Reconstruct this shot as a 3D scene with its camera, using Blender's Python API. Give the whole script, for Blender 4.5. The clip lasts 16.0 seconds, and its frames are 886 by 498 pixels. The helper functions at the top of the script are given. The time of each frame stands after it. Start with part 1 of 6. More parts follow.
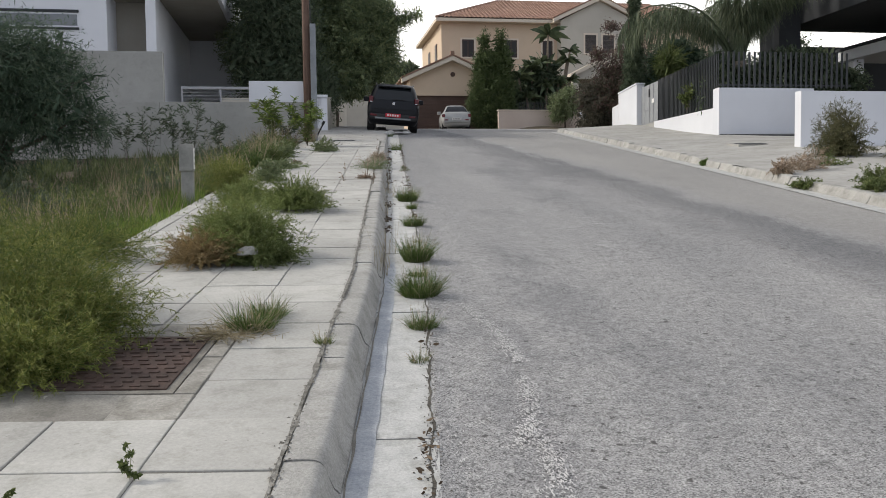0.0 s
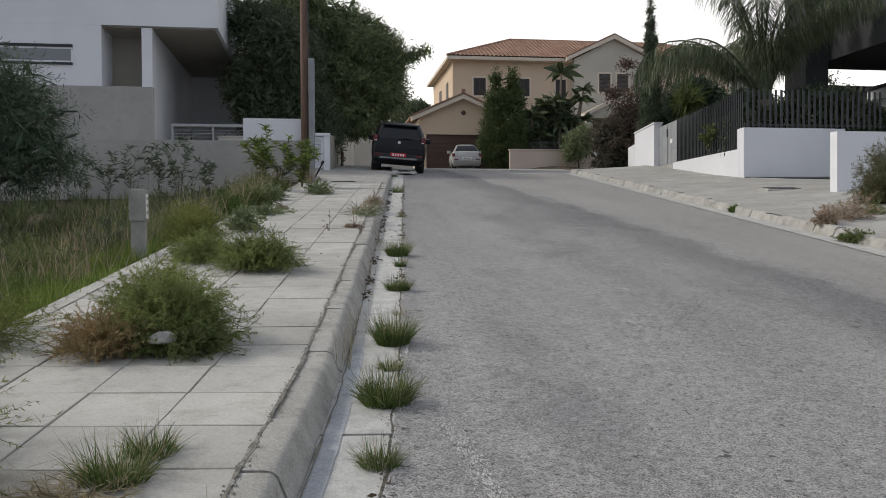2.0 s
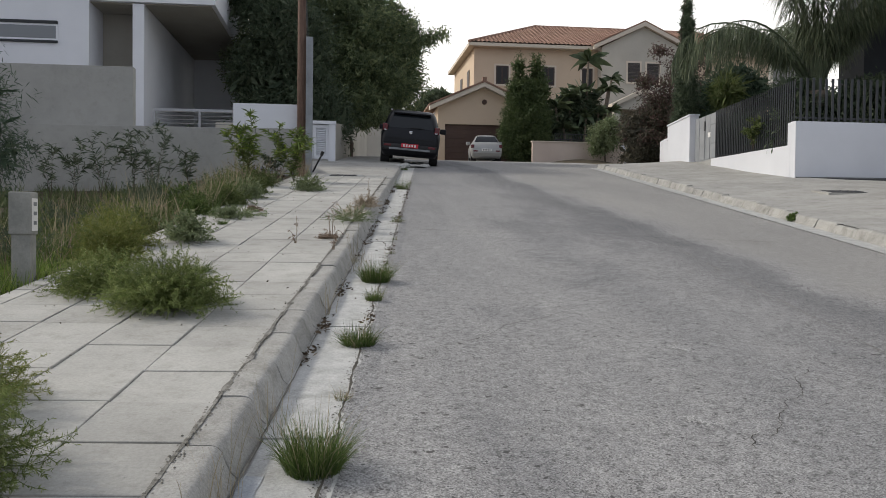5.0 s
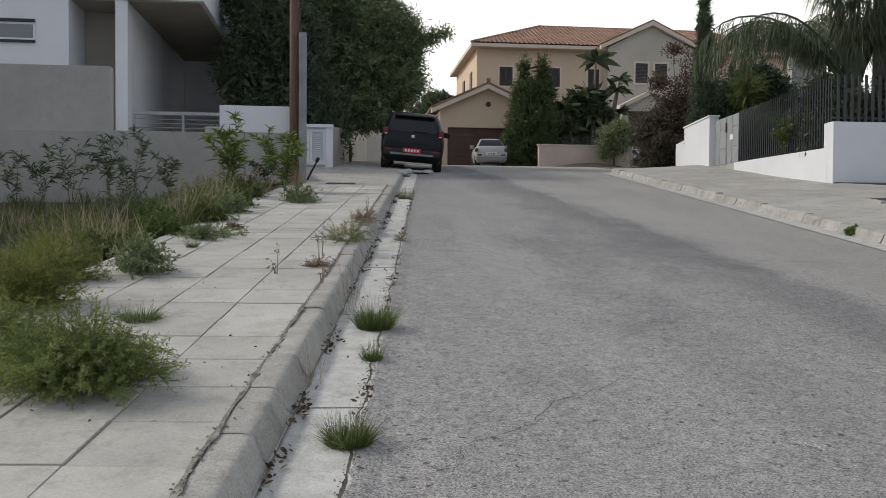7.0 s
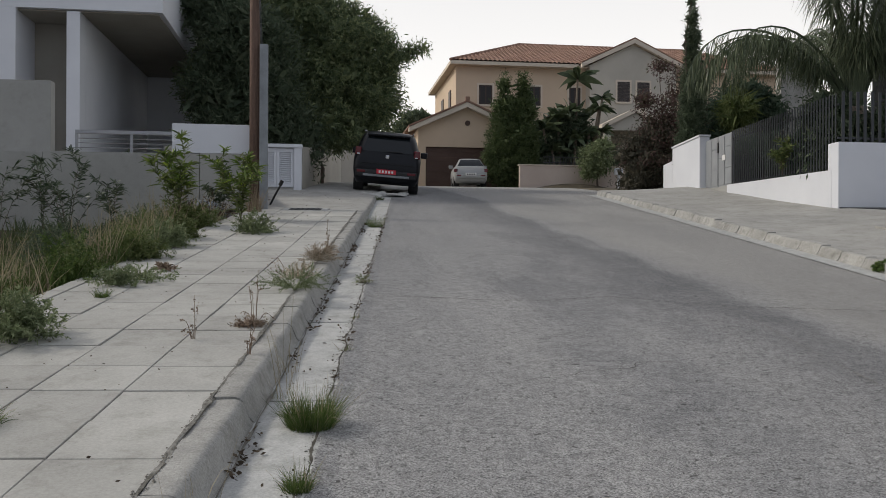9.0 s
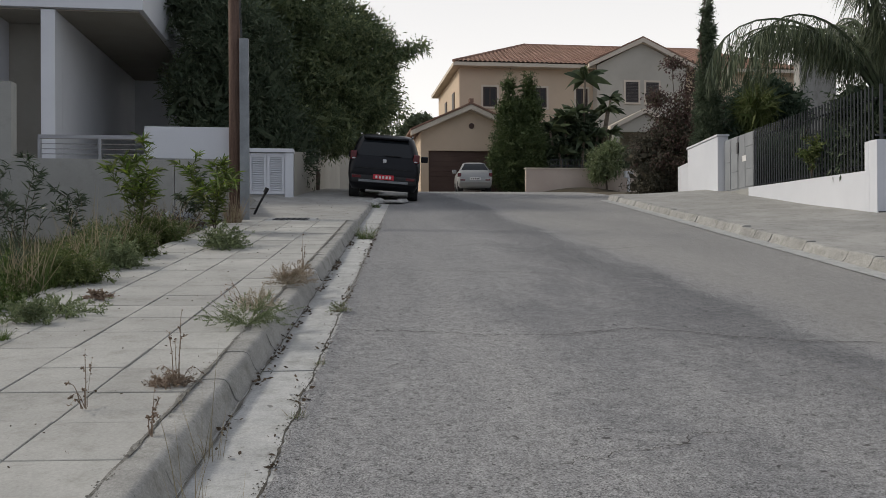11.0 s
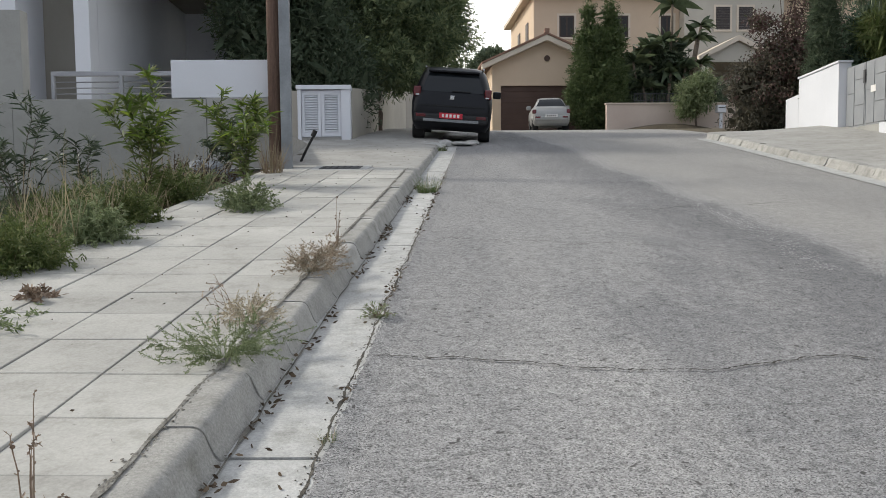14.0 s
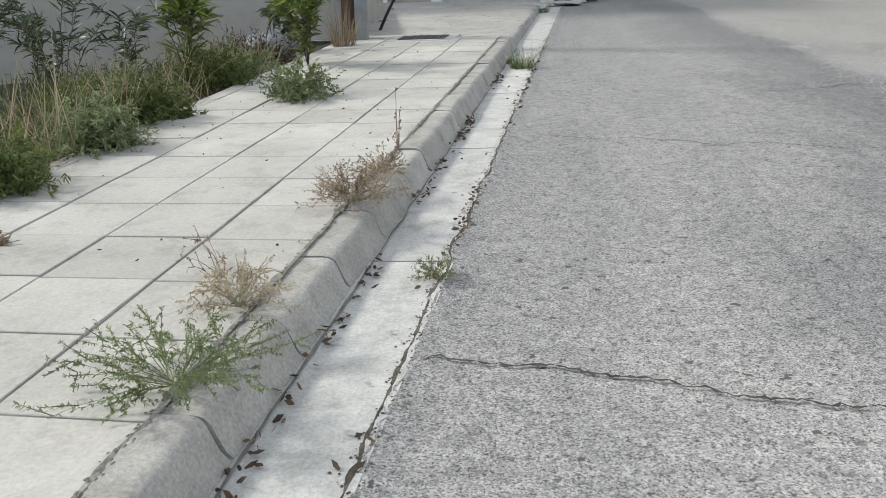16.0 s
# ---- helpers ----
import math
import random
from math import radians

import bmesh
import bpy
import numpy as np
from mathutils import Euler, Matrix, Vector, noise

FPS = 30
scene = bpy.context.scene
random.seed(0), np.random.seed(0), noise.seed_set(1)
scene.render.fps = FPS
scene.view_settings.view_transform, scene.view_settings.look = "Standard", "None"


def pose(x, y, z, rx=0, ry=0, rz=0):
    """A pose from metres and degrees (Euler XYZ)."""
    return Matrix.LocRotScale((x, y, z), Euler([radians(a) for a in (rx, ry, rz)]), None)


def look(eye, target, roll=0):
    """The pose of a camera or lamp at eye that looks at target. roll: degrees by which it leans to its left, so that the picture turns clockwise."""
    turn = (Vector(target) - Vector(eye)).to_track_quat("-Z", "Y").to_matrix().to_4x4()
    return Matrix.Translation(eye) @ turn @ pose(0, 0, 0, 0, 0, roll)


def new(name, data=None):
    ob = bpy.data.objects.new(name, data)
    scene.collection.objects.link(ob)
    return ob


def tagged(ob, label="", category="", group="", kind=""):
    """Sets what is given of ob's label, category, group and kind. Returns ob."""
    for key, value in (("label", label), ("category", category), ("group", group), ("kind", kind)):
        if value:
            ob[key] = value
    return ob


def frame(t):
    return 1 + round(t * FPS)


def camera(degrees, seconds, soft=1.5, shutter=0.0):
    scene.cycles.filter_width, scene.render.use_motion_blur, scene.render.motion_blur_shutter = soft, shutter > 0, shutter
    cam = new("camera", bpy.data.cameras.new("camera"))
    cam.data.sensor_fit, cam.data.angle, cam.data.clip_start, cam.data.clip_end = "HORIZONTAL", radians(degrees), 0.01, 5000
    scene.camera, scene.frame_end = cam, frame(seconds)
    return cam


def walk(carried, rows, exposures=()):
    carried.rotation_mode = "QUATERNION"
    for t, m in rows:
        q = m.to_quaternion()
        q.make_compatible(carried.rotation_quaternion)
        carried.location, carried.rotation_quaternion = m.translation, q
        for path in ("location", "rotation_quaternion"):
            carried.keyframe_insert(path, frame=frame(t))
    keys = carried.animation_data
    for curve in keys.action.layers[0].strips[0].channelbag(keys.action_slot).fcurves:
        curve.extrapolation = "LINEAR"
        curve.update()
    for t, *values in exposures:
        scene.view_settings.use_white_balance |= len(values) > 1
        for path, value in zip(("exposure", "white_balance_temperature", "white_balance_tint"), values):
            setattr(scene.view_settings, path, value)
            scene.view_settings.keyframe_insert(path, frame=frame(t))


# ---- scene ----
cam = camera(55.2, 16.0, 0.9)
METRES, EYE, TILT, LEAN, TURN = 13.0, 1.45, 0.0, 0.0, -9.1
ROWS = [
    (0.0, 0.0, 0.0, 0.0, -0.04, -3.48, 0.69),
    (0.5, 0.0053, 0.0318, 0.0038, 0.14, -3.79, 0.5),
    (1.0, 0.0095, 0.0608, 0.007, 0.71, -2.43, 0.52),
    (1.5, 0.0105, 0.0909, 0.0119, 0.7, -0.95, 0.49),
    (2.0, 0.0159, 0.1231, 0.015, 0.84, -0.92, 0.32),
    (2.5, 0.0183, 0.1524, 0.017, 2.15, -1.05, 0.18),
    (3.0, 0.0187, 0.1823, 0.0207, 2.39, -1.19, 0.09),
    (3.5, 0.0243, 0.2138, 0.0247, 2.55, -1.42, -0.13),
    (4.0, 0.0259, 0.2448, 0.0263, 3.04, -1.52, -0.23),
    (4.5, 0.0278, 0.2755, 0.0303, 2.77, -1.67, -0.38),
    (5.0, 0.0338, 0.3081, 0.0364, 2.34, -1.59, -0.64),
    (7.5, 0.0188, 0.4682, 0.0542, 2.43, -1.16, -0.3),
    (8.0, 0.0215, 0.497, 0.0584, 2.35, -0.53, -0.36),
    (8.5, 0.0209, 0.5292, 0.064, 1.03, -0.24, -0.31),
    (11.0, 0.0295, 0.6784, 0.079, 1.51, 0.2, 0.31),
    (11.5, 0.0266, 0.7087, 0.0839, 1.43, 0.05, 0.28),
    (12.0, 0.0271, 0.7411, 0.0878, 1.53, -0.19, 0.14),
    (12.5, 0.0238, 0.7695, 0.0892, 3.4, -0.38, 0.05),
    (13.0, 0.0199, 0.799, 0.0943, 3.95, -0.66, 0.06),
    (13.5, 0.0214, 0.8307, 0.0974, 4.11, -1.33, 0.22),
    (14.0, 0.0182, 0.8617, 0.0973, 6.32, -3.95, 0.6),
    (14.5, 0.0146, 0.8919, 0.1, 7.74, -8.26, 1.15),
    (15.0, 0.0149, 0.9248, 0.1044, 10.94, -10.89, 1.42),
    (15.5, 0.01, 0.9584, 0.1068, 12.78, -12.43, 1.59),
    (16.0, 0.009, 0.9876, 0.1096, 13.16, -13.03, 1.65),
]
EXPOSURES = [(0.0, 0.23, 6500, 10), (0.5, 0.2, 6500, 10), (1.0, 0.06, 6500, 10), (2.0, -0.11, 6500, 10), (3.5, -0.05, 6500, 10), (5.0, 0.0, 6500, 10), (8.0, -0.22, 6500, 10), (8.5, -0.29, 6500, 10), (11.0, -0.32, 6500, 10), (12.5, -0.24, 6500, 10), (13.5, -0.04, 6500, 9.5), (14.5, 0.62, 6500, 7), (15.2, 0.67, 6470, 6.5), (16.0, 0.65, 6470, 6.5)]
walk(cam, [(t, pose(0, 0, EYE, TILT, LEAN, TURN) @ pose(METRES * x, METRES * y, METRES * z, 90 + pitch, roll, yaw)) for t, x, y, z, yaw, pitch, roll in ROWS], EXPOSURES)

# ---- light: late sun through thin cloud, from ahead and to one side ----
SUN_ELEV, SUN_ROT = 38.0, -76.0
world = bpy.data.worlds.new("world")
scene.world = world
world.use_nodes = True
wn, wl = world.node_tree.nodes, world.node_tree.links
bg = wn["Background"]
sky = wn.new("ShaderNodeTexSky")
sky.sky_type, sky.sun_disc = "NISHITA", False
sky.sun_elevation, sky.sun_rotation = radians(SUN_ELEV), radians(SUN_ROT)
sky.air_density, sky.dust_density, sky.ozone_density = 1.0, 4.0, 1.0
coord = wn.new("ShaderNodeTexCoord")
height = wn.new("ShaderNodeSeparateXYZ")
wl.new(coord.outputs["Generated"], height.inputs[0])
rise = wn.new("ShaderNodeMapRange")
rise.inputs[1].default_value, rise.inputs[2].default_value = 0.12, 0.75
wl.new(height.outputs[2], rise.inputs[0])
haze = wn.new("ShaderNodeMix")          # thin cloud: paler towards the horizon
haze.data_type = "RGBA"
haze.inputs[6].default_value = (15.0, 14.4, 13.6, 1)
haze.inputs[7].default_value = (5.1, 5.3, 5.8, 1)
wl.new(rise.outputs[0], haze.inputs[0])
veil = wn.new("ShaderNodeMix")
veil.data_type = "RGBA"
veil.inputs[0].default_value = 0.7
away = wn.new("ShaderNodeMapRange")     # clear blue sky down the hill, away from the sun
away.inputs[1].default_value, away.inputs[2].default_value = 0.05, -0.85
wl.new(height.outputs[1], away.inputs[0])
clear = wn.new("ShaderNodeMix")
clear.data_type = "RGBA"
clear.inputs[7].default_value = (6.0, 6.4, 7.3, 1)
wl.new(away.outputs[0], clear.inputs[0])
wl.new(haze.outputs[2], clear.inputs[6])
wl.new(sky.outputs[0], veil.inputs[6])
wl.new(clear.outputs[2], veil.inputs[7])
wl.new(veil.outputs[2], bg.inputs[0])
bg.inputs[1].default_value = 0.12
sun = new("sun", bpy.data.lights.new("sun", "SUN"))
sun.data.energy, sun.data.angle, sun.data.color = 2.1, radians(7), (1.0, 0.955, 0.87)
az = radians(SUN_ROT)
sun.matrix_basis = look((0, 0, 40), Vector((0, 0, 40)) - 10 * Vector((math.sin(az) * math.cos(radians(SUN_ELEV)), math.cos(az) * math.cos(radians(SUN_ELEV)), math.sin(radians(SUN_ELEV)))))

# ---- materials ----
def nodes_of(name):
    m = bpy.data.materials.new(name)
    m.use_nodes = True
    return m, m.node_tree.nodes, m.node_tree.links, m.node_tree.nodes["Principled BSDF"]


def mixer(n, l, fac, a, b, blend="MIX"):
    x = n.new("ShaderNodeMix")
    x.data_type, x.blend_type = "RGBA", blend
    for sock, v in ((x.inputs[0], fac), (x.inputs[6], a), (x.inputs[7], b)):
        if isinstance(v, (int, float)):
            sock.default_value = v
        elif isinstance(v, tuple):
            sock.default_value = (*v, 1)
        else:
            l.new(v, sock)
    return x.outputs[2]


def ramp(n, l, src, a, b):
    r = n.new("ShaderNodeMapRange")
    r.inputs[1].default_value, r.inputs[2].default_value = a, b
    l.new(src, r.inputs[0])
    return r.outputs[0]


def noise_at(n, l, pos, scale, detail=4, rough=0.6, stretch=None):
    t = n.new("ShaderNodeTexNoise")
    t.inputs["Scale"].default_value, t.inputs["Detail"].default_value, t.inputs["Roughness"].default_value = scale, detail, rough
    if stretch:
        mp = n.new("ShaderNodeMapping")
        mp.inputs["Scale"].default_value = stretch
        l.new(pos, mp.inputs[0])
        pos = mp.outputs[0]
    l.new(pos, t.inputs["Vector"])
    return t.outputs["Fac"]


def bumped(n, l, p, height, strength, dist):
    b = n.new("ShaderNodeBump")
    b.inputs["Strength"].default_value, b.inputs["Distance"].default_value = strength, dist
    l.new(height, b.inputs["Height"])
    l.new(b.outputs[0], p.inputs["Normal"])


def mat(name, a, b, big=0.8, fine=40.0, rough=0.8, bump=0.3, dist=0.004, metal=0.0, grain=0.25, vary=0.0, stretch=None, spec=0.3, dirt=0.0):
    """Two colours blotched at a large scale, a fine grain, relief; vary: from piece to piece."""
    m, n, l, p = nodes_of(name)
    pos = n.new("ShaderNodeNewGeometry").outputs["Position"]
    blotch = ramp(n, l, noise_at(n, l, pos, big, 5, 0.62, stretch), 0.33, 0.67)
    f = noise_at(n, l, pos, fine, 3, 0.7, stretch)
    c = mixer(n, l, blotch, a, b)
    g = mixer(n, l, ramp(n, l, f, 0.25, 0.75), (1 - grain,) * 3, (1 + grain,) * 3)
    c = mixer(n, l, 1.0, c, g, "MULTIPLY")
    if dirt:
        d = ramp(n, l, noise_at(n, l, pos, 5.5, 7, 0.7), 0.5, 0.68)
        c = mixer(n, l, d, c, mixer(n, l, 1.0, c, (1 - dirt, 1 - dirt, 1 - dirt * 1.1), "MULTIPLY"))
        d2 = ramp(n, l, noise_at(n, l, pos, 26, 4, 0.7), 0.66, 0.72)
        c = mixer(n, l, d2, c, mixer(n, l, 1.0, c, (1 - 1.4 * dirt,) * 3, "MULTIPLY"))
    if vary:
        o = n.new("ShaderNodeObjectInfo")
        c = mixer(n, l, 1.0, c, mixer(n, l, o.outputs["Random"], (1 - vary,) * 3, (1 + vary,) * 3), "MULTIPLY")
    l.new(c, p.inputs["Base Color"])
    p.inputs["Roughness"].default_value, p.inputs["Metallic"].default_value = rough, metal
    p.inputs["Specular IOR Level"].default_value = spec
    if bump:
        bumped(n, l, p, f, bump, dist)
    return m


def leaf_mat(name, a, b, c, through_light=0.25, rough=0.55):
    """Leaves: three tints from leaf to leaf, some light passing through."""
    m, n, l, p = nodes_of(name)
    g = n.new("ShaderNodeNewGeometry")
    r = n.new("ShaderNodeValToRGB")
    l.new(g.outputs["Random Per Island"], r.inputs[0])
    r.color_ramp.elements[0].color, r.color_ramp.elements[1].color = (*a, 1), (*c, 1)
    e = r.color_ramp.elements.new(0.55)
    e.color = (*b, 1)
    blot = mixer(n, l, ramp(n, l, noise_at(n, l, g.outputs["Position"], 3.0, 3), 0.35, 0.65), (0.72, 0.74, 0.7), (1.2, 1.2, 1.15))
    col = mixer(n, l, 1.0, r.outputs[0], blot, "MULTIPLY")
    l.new(col, p.inputs["Base Color"])
    p.inputs["Roughness"].default_value = rough
    p.inputs["Specular IOR Level"].default_value = 0.25
    tr = n.new("ShaderNodeBsdfTranslucent")
    l.new(col, tr.inputs[0])
    mx = n.new("ShaderNodeMixShader")
    mx.inputs[0].default_value = through_light
    l.new(p.outputs[0], mx.inputs[1])
    l.new(tr.outputs[0], mx.inputs[2])
    l.new(mx.outputs[0], n["Material Output"].inputs[0])
    return m


def sep_xyz(n, l, pos):
    x = n.new("ShaderNodeSeparateXYZ")
    l.new(pos, x.inputs[0])
    return x.outputs


def asphalt_mat():
    """Bleached asphalt: pale stones, dark pits between them, worn lanes and stains."""
    m, n, l, p = nodes_of("asphalt")
    pos = n.new("ShaderNodeNewGeometry").outputs["Position"]
    v = n.new("ShaderNodeTexVoronoi")
    v.inputs["Scale"].default_value = 150
    l.new(pos, v.inputs["Vector"])
    stone = n.new("ShaderNodeSeparateColor")
    l.new(v.outputs["Color"], stone.inputs[0])
    base = mixer(n, l, stone.outputs[0], (0.19, 0.189, 0.187), (0.435, 0.431, 0.425))
    pit = noise_at(n, l, pos, 118, 3, 0.65)
    c = mixer(n, l, ramp(n, l, pit, 0.54, 0.63), base, (0.08, 0.079, 0.078))
    pit2 = noise_at(n, l, pos, 27, 5, 0.75)
    c = mixer(n, l, ramp(n, l, pit2, 0.55, 0.62), c, mixer(n, l, 1.0, c, (0.56, 0.56, 0.56), "MULTIPLY"))
    mottle = ramp(n, l, noise_at(n, l, pos, 13, 7, 0.8), 0.38, 0.62)
    c = mixer(n, l, 1.0, c, mixer(n, l, mottle, (0.83, 0.83, 0.835), (1.16, 1.155, 1.145)), "MULTIPLY")
    speck = ramp(n, l, noise_at(n, l, pos, 17, 2, 0.5), 0.69, 0.72)
    c = mixer(n, l, speck, c, (0.09, 0.088, 0.085))
    wear = ramp(n, l, noise_at(n, l, pos, 0.5, 5, 0.6, (1.6, 0.35, 1)), 0.32, 0.68)
    c = mixer(n, l, 1.0, c, mixer(n, l, wear, (0.82, 0.823, 0.83), (1.08, 1.073, 1.06)), "MULTIPLY")
    patch = ramp(n, l, noise_at(n, l, pos, 0.33, 9, 0.72, (1.0, 0.6, 1)), 0.55, 0.6)
    c = mixer(n, l, patch, c, mixer(n, l, 1.0, c, (0.85, 0.853, 0.865), "MULTIPLY"))
    stain = ramp(n, l, noise_at(n, l, pos, 2.2, 6, 0.65), 0.66, 0.78)
    c = mixer(n, l, stain, c, (0.34, 0.335, 0.325))
    newer = n.new("ShaderNodeMath")
    newer.operation = "MULTIPLY"
    l.new(ramp(n, l, sep_xyz(n, l, pos)[1], 15.2, 15.7), newer.inputs[0])
    l.new(ramp(n, l, sep_xyz(n, l, pos)[0], 6.6, 5.4), newer.inputs[1])
    c = mixer(n, l, newer.outputs[0], c, mixer(n, l, 1.0, c, (0.92, 0.922, 0.927), "MULTIPLY"))
    # worn wheel track down the middle, dustier lane beyond it
    sep = n.new("ShaderNodeSeparateXYZ")
    l.new(pos, sep.inputs[0])
    shift = n.new("ShaderNodeMath")
    shift.operation = "MULTIPLY_ADD"
    shift.inputs[1].default_value = 1.5
    l.new(noise_at(n, l, pos, 0.7, 7, 0.68, (1.0, 0.6, 1)), shift.inputs[0])
    l.new(sep.outputs[0], shift.inputs[2])
    both = n.new("ShaderNodeMath")
    both.operation = "MULTIPLY"
    l.new(ramp(n, l, shift.outputs[0], 4.7, 5.8), both.inputs[0])
    l.new(ramp(n, l, shift.outputs[0], 6.35, 6.1), both.inputs[1])
    c = mixer(n, l, both.outputs[0], c, mixer(n, l, 1.0, c, (0.69, 0.695, 0.71), "MULTIPLY"))
    c = mixer(n, l, ramp(n, l, shift.outputs[0], 6.2, 6.8), c, mixer(n, l, 0.35, c, (0.3, 0.285, 0.255)))
    l.new(c, p.inputs["Base Color"])
    p.inputs["Roughness"].default_value = 0.85
    p.inputs["Specular IOR Level"].default_value = 0.2
    bumped(n, l, p, pit, 0.8, -0.005)
    return m


ASPHALT = asphalt_mat()
SLAB = mat("paving_concrete", (0.335, 0.328, 0.303), (0.44, 0.431, 0.4), 1.1, 60, 0.85, 0.35, 0.004, grain=0.14, vary=0.09, dirt=0.2)
KERB = mat("kerb_concrete", (0.28, 0.275, 0.255), (0.38, 0.37, 0.345), 3.5, 75, 0.88, 0.7, 0.006, grain=0.27, vary=0.08, dirt=0.3)
GUTTER = mat("gutter_cement", (0.37, 0.37, 0.356), (0.48, 0.478, 0.46), 8.0, 75, 0.9, 0.6, 0.006, grain=0.22, vary=0.06, dirt=0.26)
APRON = mat("poured_concrete", (0.29, 0.283, 0.262), (0.385, 0.375, 0.35), 1.1, 50, 0.88, 0.4, 0.005, grain=0.12, dirt=0.22)
SANDJOINT = mat("joint_sand", (0.15, 0.142, 0.125), (0.27, 0.258, 0.23), 5, 90, 0.95, 0.5, 0.004)
JOINT = mat("joint_dirt", (0.11, 0.104, 0.09), (0.23, 0.215, 0.185), 6, 90, 0.95, 0.5, 0.004)
SOIL = mat("dry_soil", (0.06, 0.05, 0.035), (0.12, 0.1, 0.068), 0.9, 30, 0.95, 0.7, 0.02, grain=0.35)
GREY_WALL = mat("grey_render", (0.3, 0.297, 0.278), (0.37, 0.365, 0.342), 0.7, 60, 0.9, 0.25, 0.002, grain=0.06, dirt=0.1)
WHITE = mat("white_paint", (0.62, 0.63, 0.66), (0.68, 0.69, 0.72), 0.5, 70, 0.75, 0.15, 0.002, grain=0.03)
BEIGE = mat("beige_render", (0.42, 0.39, 0.335), (0.48, 0.45, 0.39), 0.6, 60, 0.85, 0.2, 0.002, grain=0.05)
PEACH = mat("peach_render", (0.53, 0.415, 0.305), (0.59, 0.465, 0.345), 0.4, 50, 0.88, 0.2, 0.002, grain=0.05)
CREAM = mat("cream_trim", (0.56, 0.49, 0.4), (0.62, 0.545, 0.45), 0.8, 50, 0.8, 0.15, 0.002, grain=0.05)
PINKWALL = mat("pink_render", (0.5, 0.41, 0.35), (0.56, 0.47, 0.4), 0.8, 50, 0.88, 0.2, 0.002, grain=0.06)
TILE = mat("terracotta", (0.19, 0.11, 0.08), (0.29, 0.18, 0.13), 1.5, 30, 0.8, 0.4, 0.005, grain=0.25, vary=0.15)
WOOD = mat("pole_wood", (0.11, 0.07, 0.053), (0.18, 0.118, 0.092), 3, 25, 0.85, 0.6, 0.006, grain=0.3, stretch=(6, 6, 0.5))
STEELPOST = mat("galvanised", (0.2, 0.21, 0.22), (0.28, 0.295, 0.305), 3, 40, 0.55, 0.1, 0.001, metal=0.6, grain=0.1)
POSTGREY = mat("post_concrete", (0.2, 0.2, 0.185), (0.3, 0.295, 0.27), 5, 60, 0.85, 0.4, 0.004, grain=0.12)
RUST = mat("rusty_iron", (0.05, 0.036, 0.03), (0.098, 0.064, 0.052), 5, 50, 0.8, 0.5, 0.003, metal=0.2, grain=0.3)
DARKIRON = mat("dark_iron", (0.05, 0.05, 0.052), (0.09, 0.09, 0.09), 5, 50, 0.6, 0.3, 0.002, metal=0.4)
FENCE = mat("fence_paint", (0.04, 0.043, 0.047), (0.055, 0.058, 0.062), 2, 60, 0.5, 0.05, 0.001, grain=0.08)
GATE = mat("gate_paint", (0.24, 0.25, 0.26), (0.28, 0.29, 0.3), 2, 60, 0.5, 0.05, 0.001, grain=0.05)
RAIL = mat("rail_metal", (0.3, 0.3, 0.31), (0.36, 0.36, 0.37), 2, 60, 0.4, 0.05, 0.001, metal=0.5, grain=0.05)
DOORBROWN = mat("garage_brown", (0.07, 0.04, 0.03), (0.09, 0.055, 0.042), 1, 40, 0.55, 0.1, 0.002, grain=0.08)
FRAMEBROWN = mat("window_brown", (0.045, 0.03, 0.025), (0.06, 0.04, 0.033), 2, 40, 0.5, 0.05, 0.001)
SHUTTER = mat("shutter_brown", (0.05, 0.042, 0.04), (0.065, 0.056, 0.053), 2, 40, 0.6, 0.1, 0.001)
# darker copy of BEIGE: shade of recess and soffit put into the colour
SHADED_BEIGE = mat("shaded_beige", (0.27, 0.25, 0.215), (0.32, 0.3, 0.26), 0.7, 60, 0.9, 0.2, 0.002, grain=0.05)
SLATE = mat("slate_paint", (0.028, 0.03, 0.033), (0.04, 0.043, 0.047), 1, 40, 0.7, 0.1, 0.001, grain=0.05)
CARBLACK = mat("car_paint_dark", (0.006, 0.0065, 0.009), (0.008, 0.0085, 0.011), 2, 200, 0.3, 0, grain=0.03, spec=0.25)
CARSILVER = mat("car_paint_silver", (0.28, 0.28, 0.272), (0.32, 0.32, 0.31), 2, 200, 0.35, 0, metal=0.4, grain=0.03, spec=0.5)
RUBBER = mat("rubber", (0.015, 0.015, 0.015), (0.03, 0.03, 0.03), 8, 80, 0.85, 0.2, 0.002)
PLASTIC = mat("grey_plastic", (0.02, 0.02, 0.021), (0.028, 0.028, 0.029), 8, 80, 0.6, 0.1, 0.001)
CHROME = mat("chrome", (0.5, 0.5, 0.5), (0.55, 0.55, 0.55), 3, 80, 0.2, 0, metal=1.0, grain=0.02)
REDPLATE = mat("red_plate", (0.5, 0.03, 0.05), (0.56, 0.04, 0.06), 5, 80, 0.4, 0, grain=0.03)
REDLIGHT = mat("red_lens", (0.09, 0.007, 0.011), (0.11, 0.009, 0.013), 5, 80, 0.15, 0, grain=0.03, spec=0.6)
BARWHITE = mat("bar_white", (0.7, 0.68, 0.66), (0.75, 0.73, 0.7), 5, 80, 0.5, 0, grain=0.03)
STRAWBARK = mat("bark", (0.07, 0.055, 0.042), (0.13, 0.1, 0.08), 4, 30, 0.9, 0.8, 0.01, grain=0.35, stretch=(3, 3, 0.6))
PALMBARK = mat("palm_bark", (0.13, 0.105, 0.08), (0.22, 0.18, 0.14), 4, 18, 0.9, 0.8, 0.015, grain=0.35, stretch=(1, 1, 5))
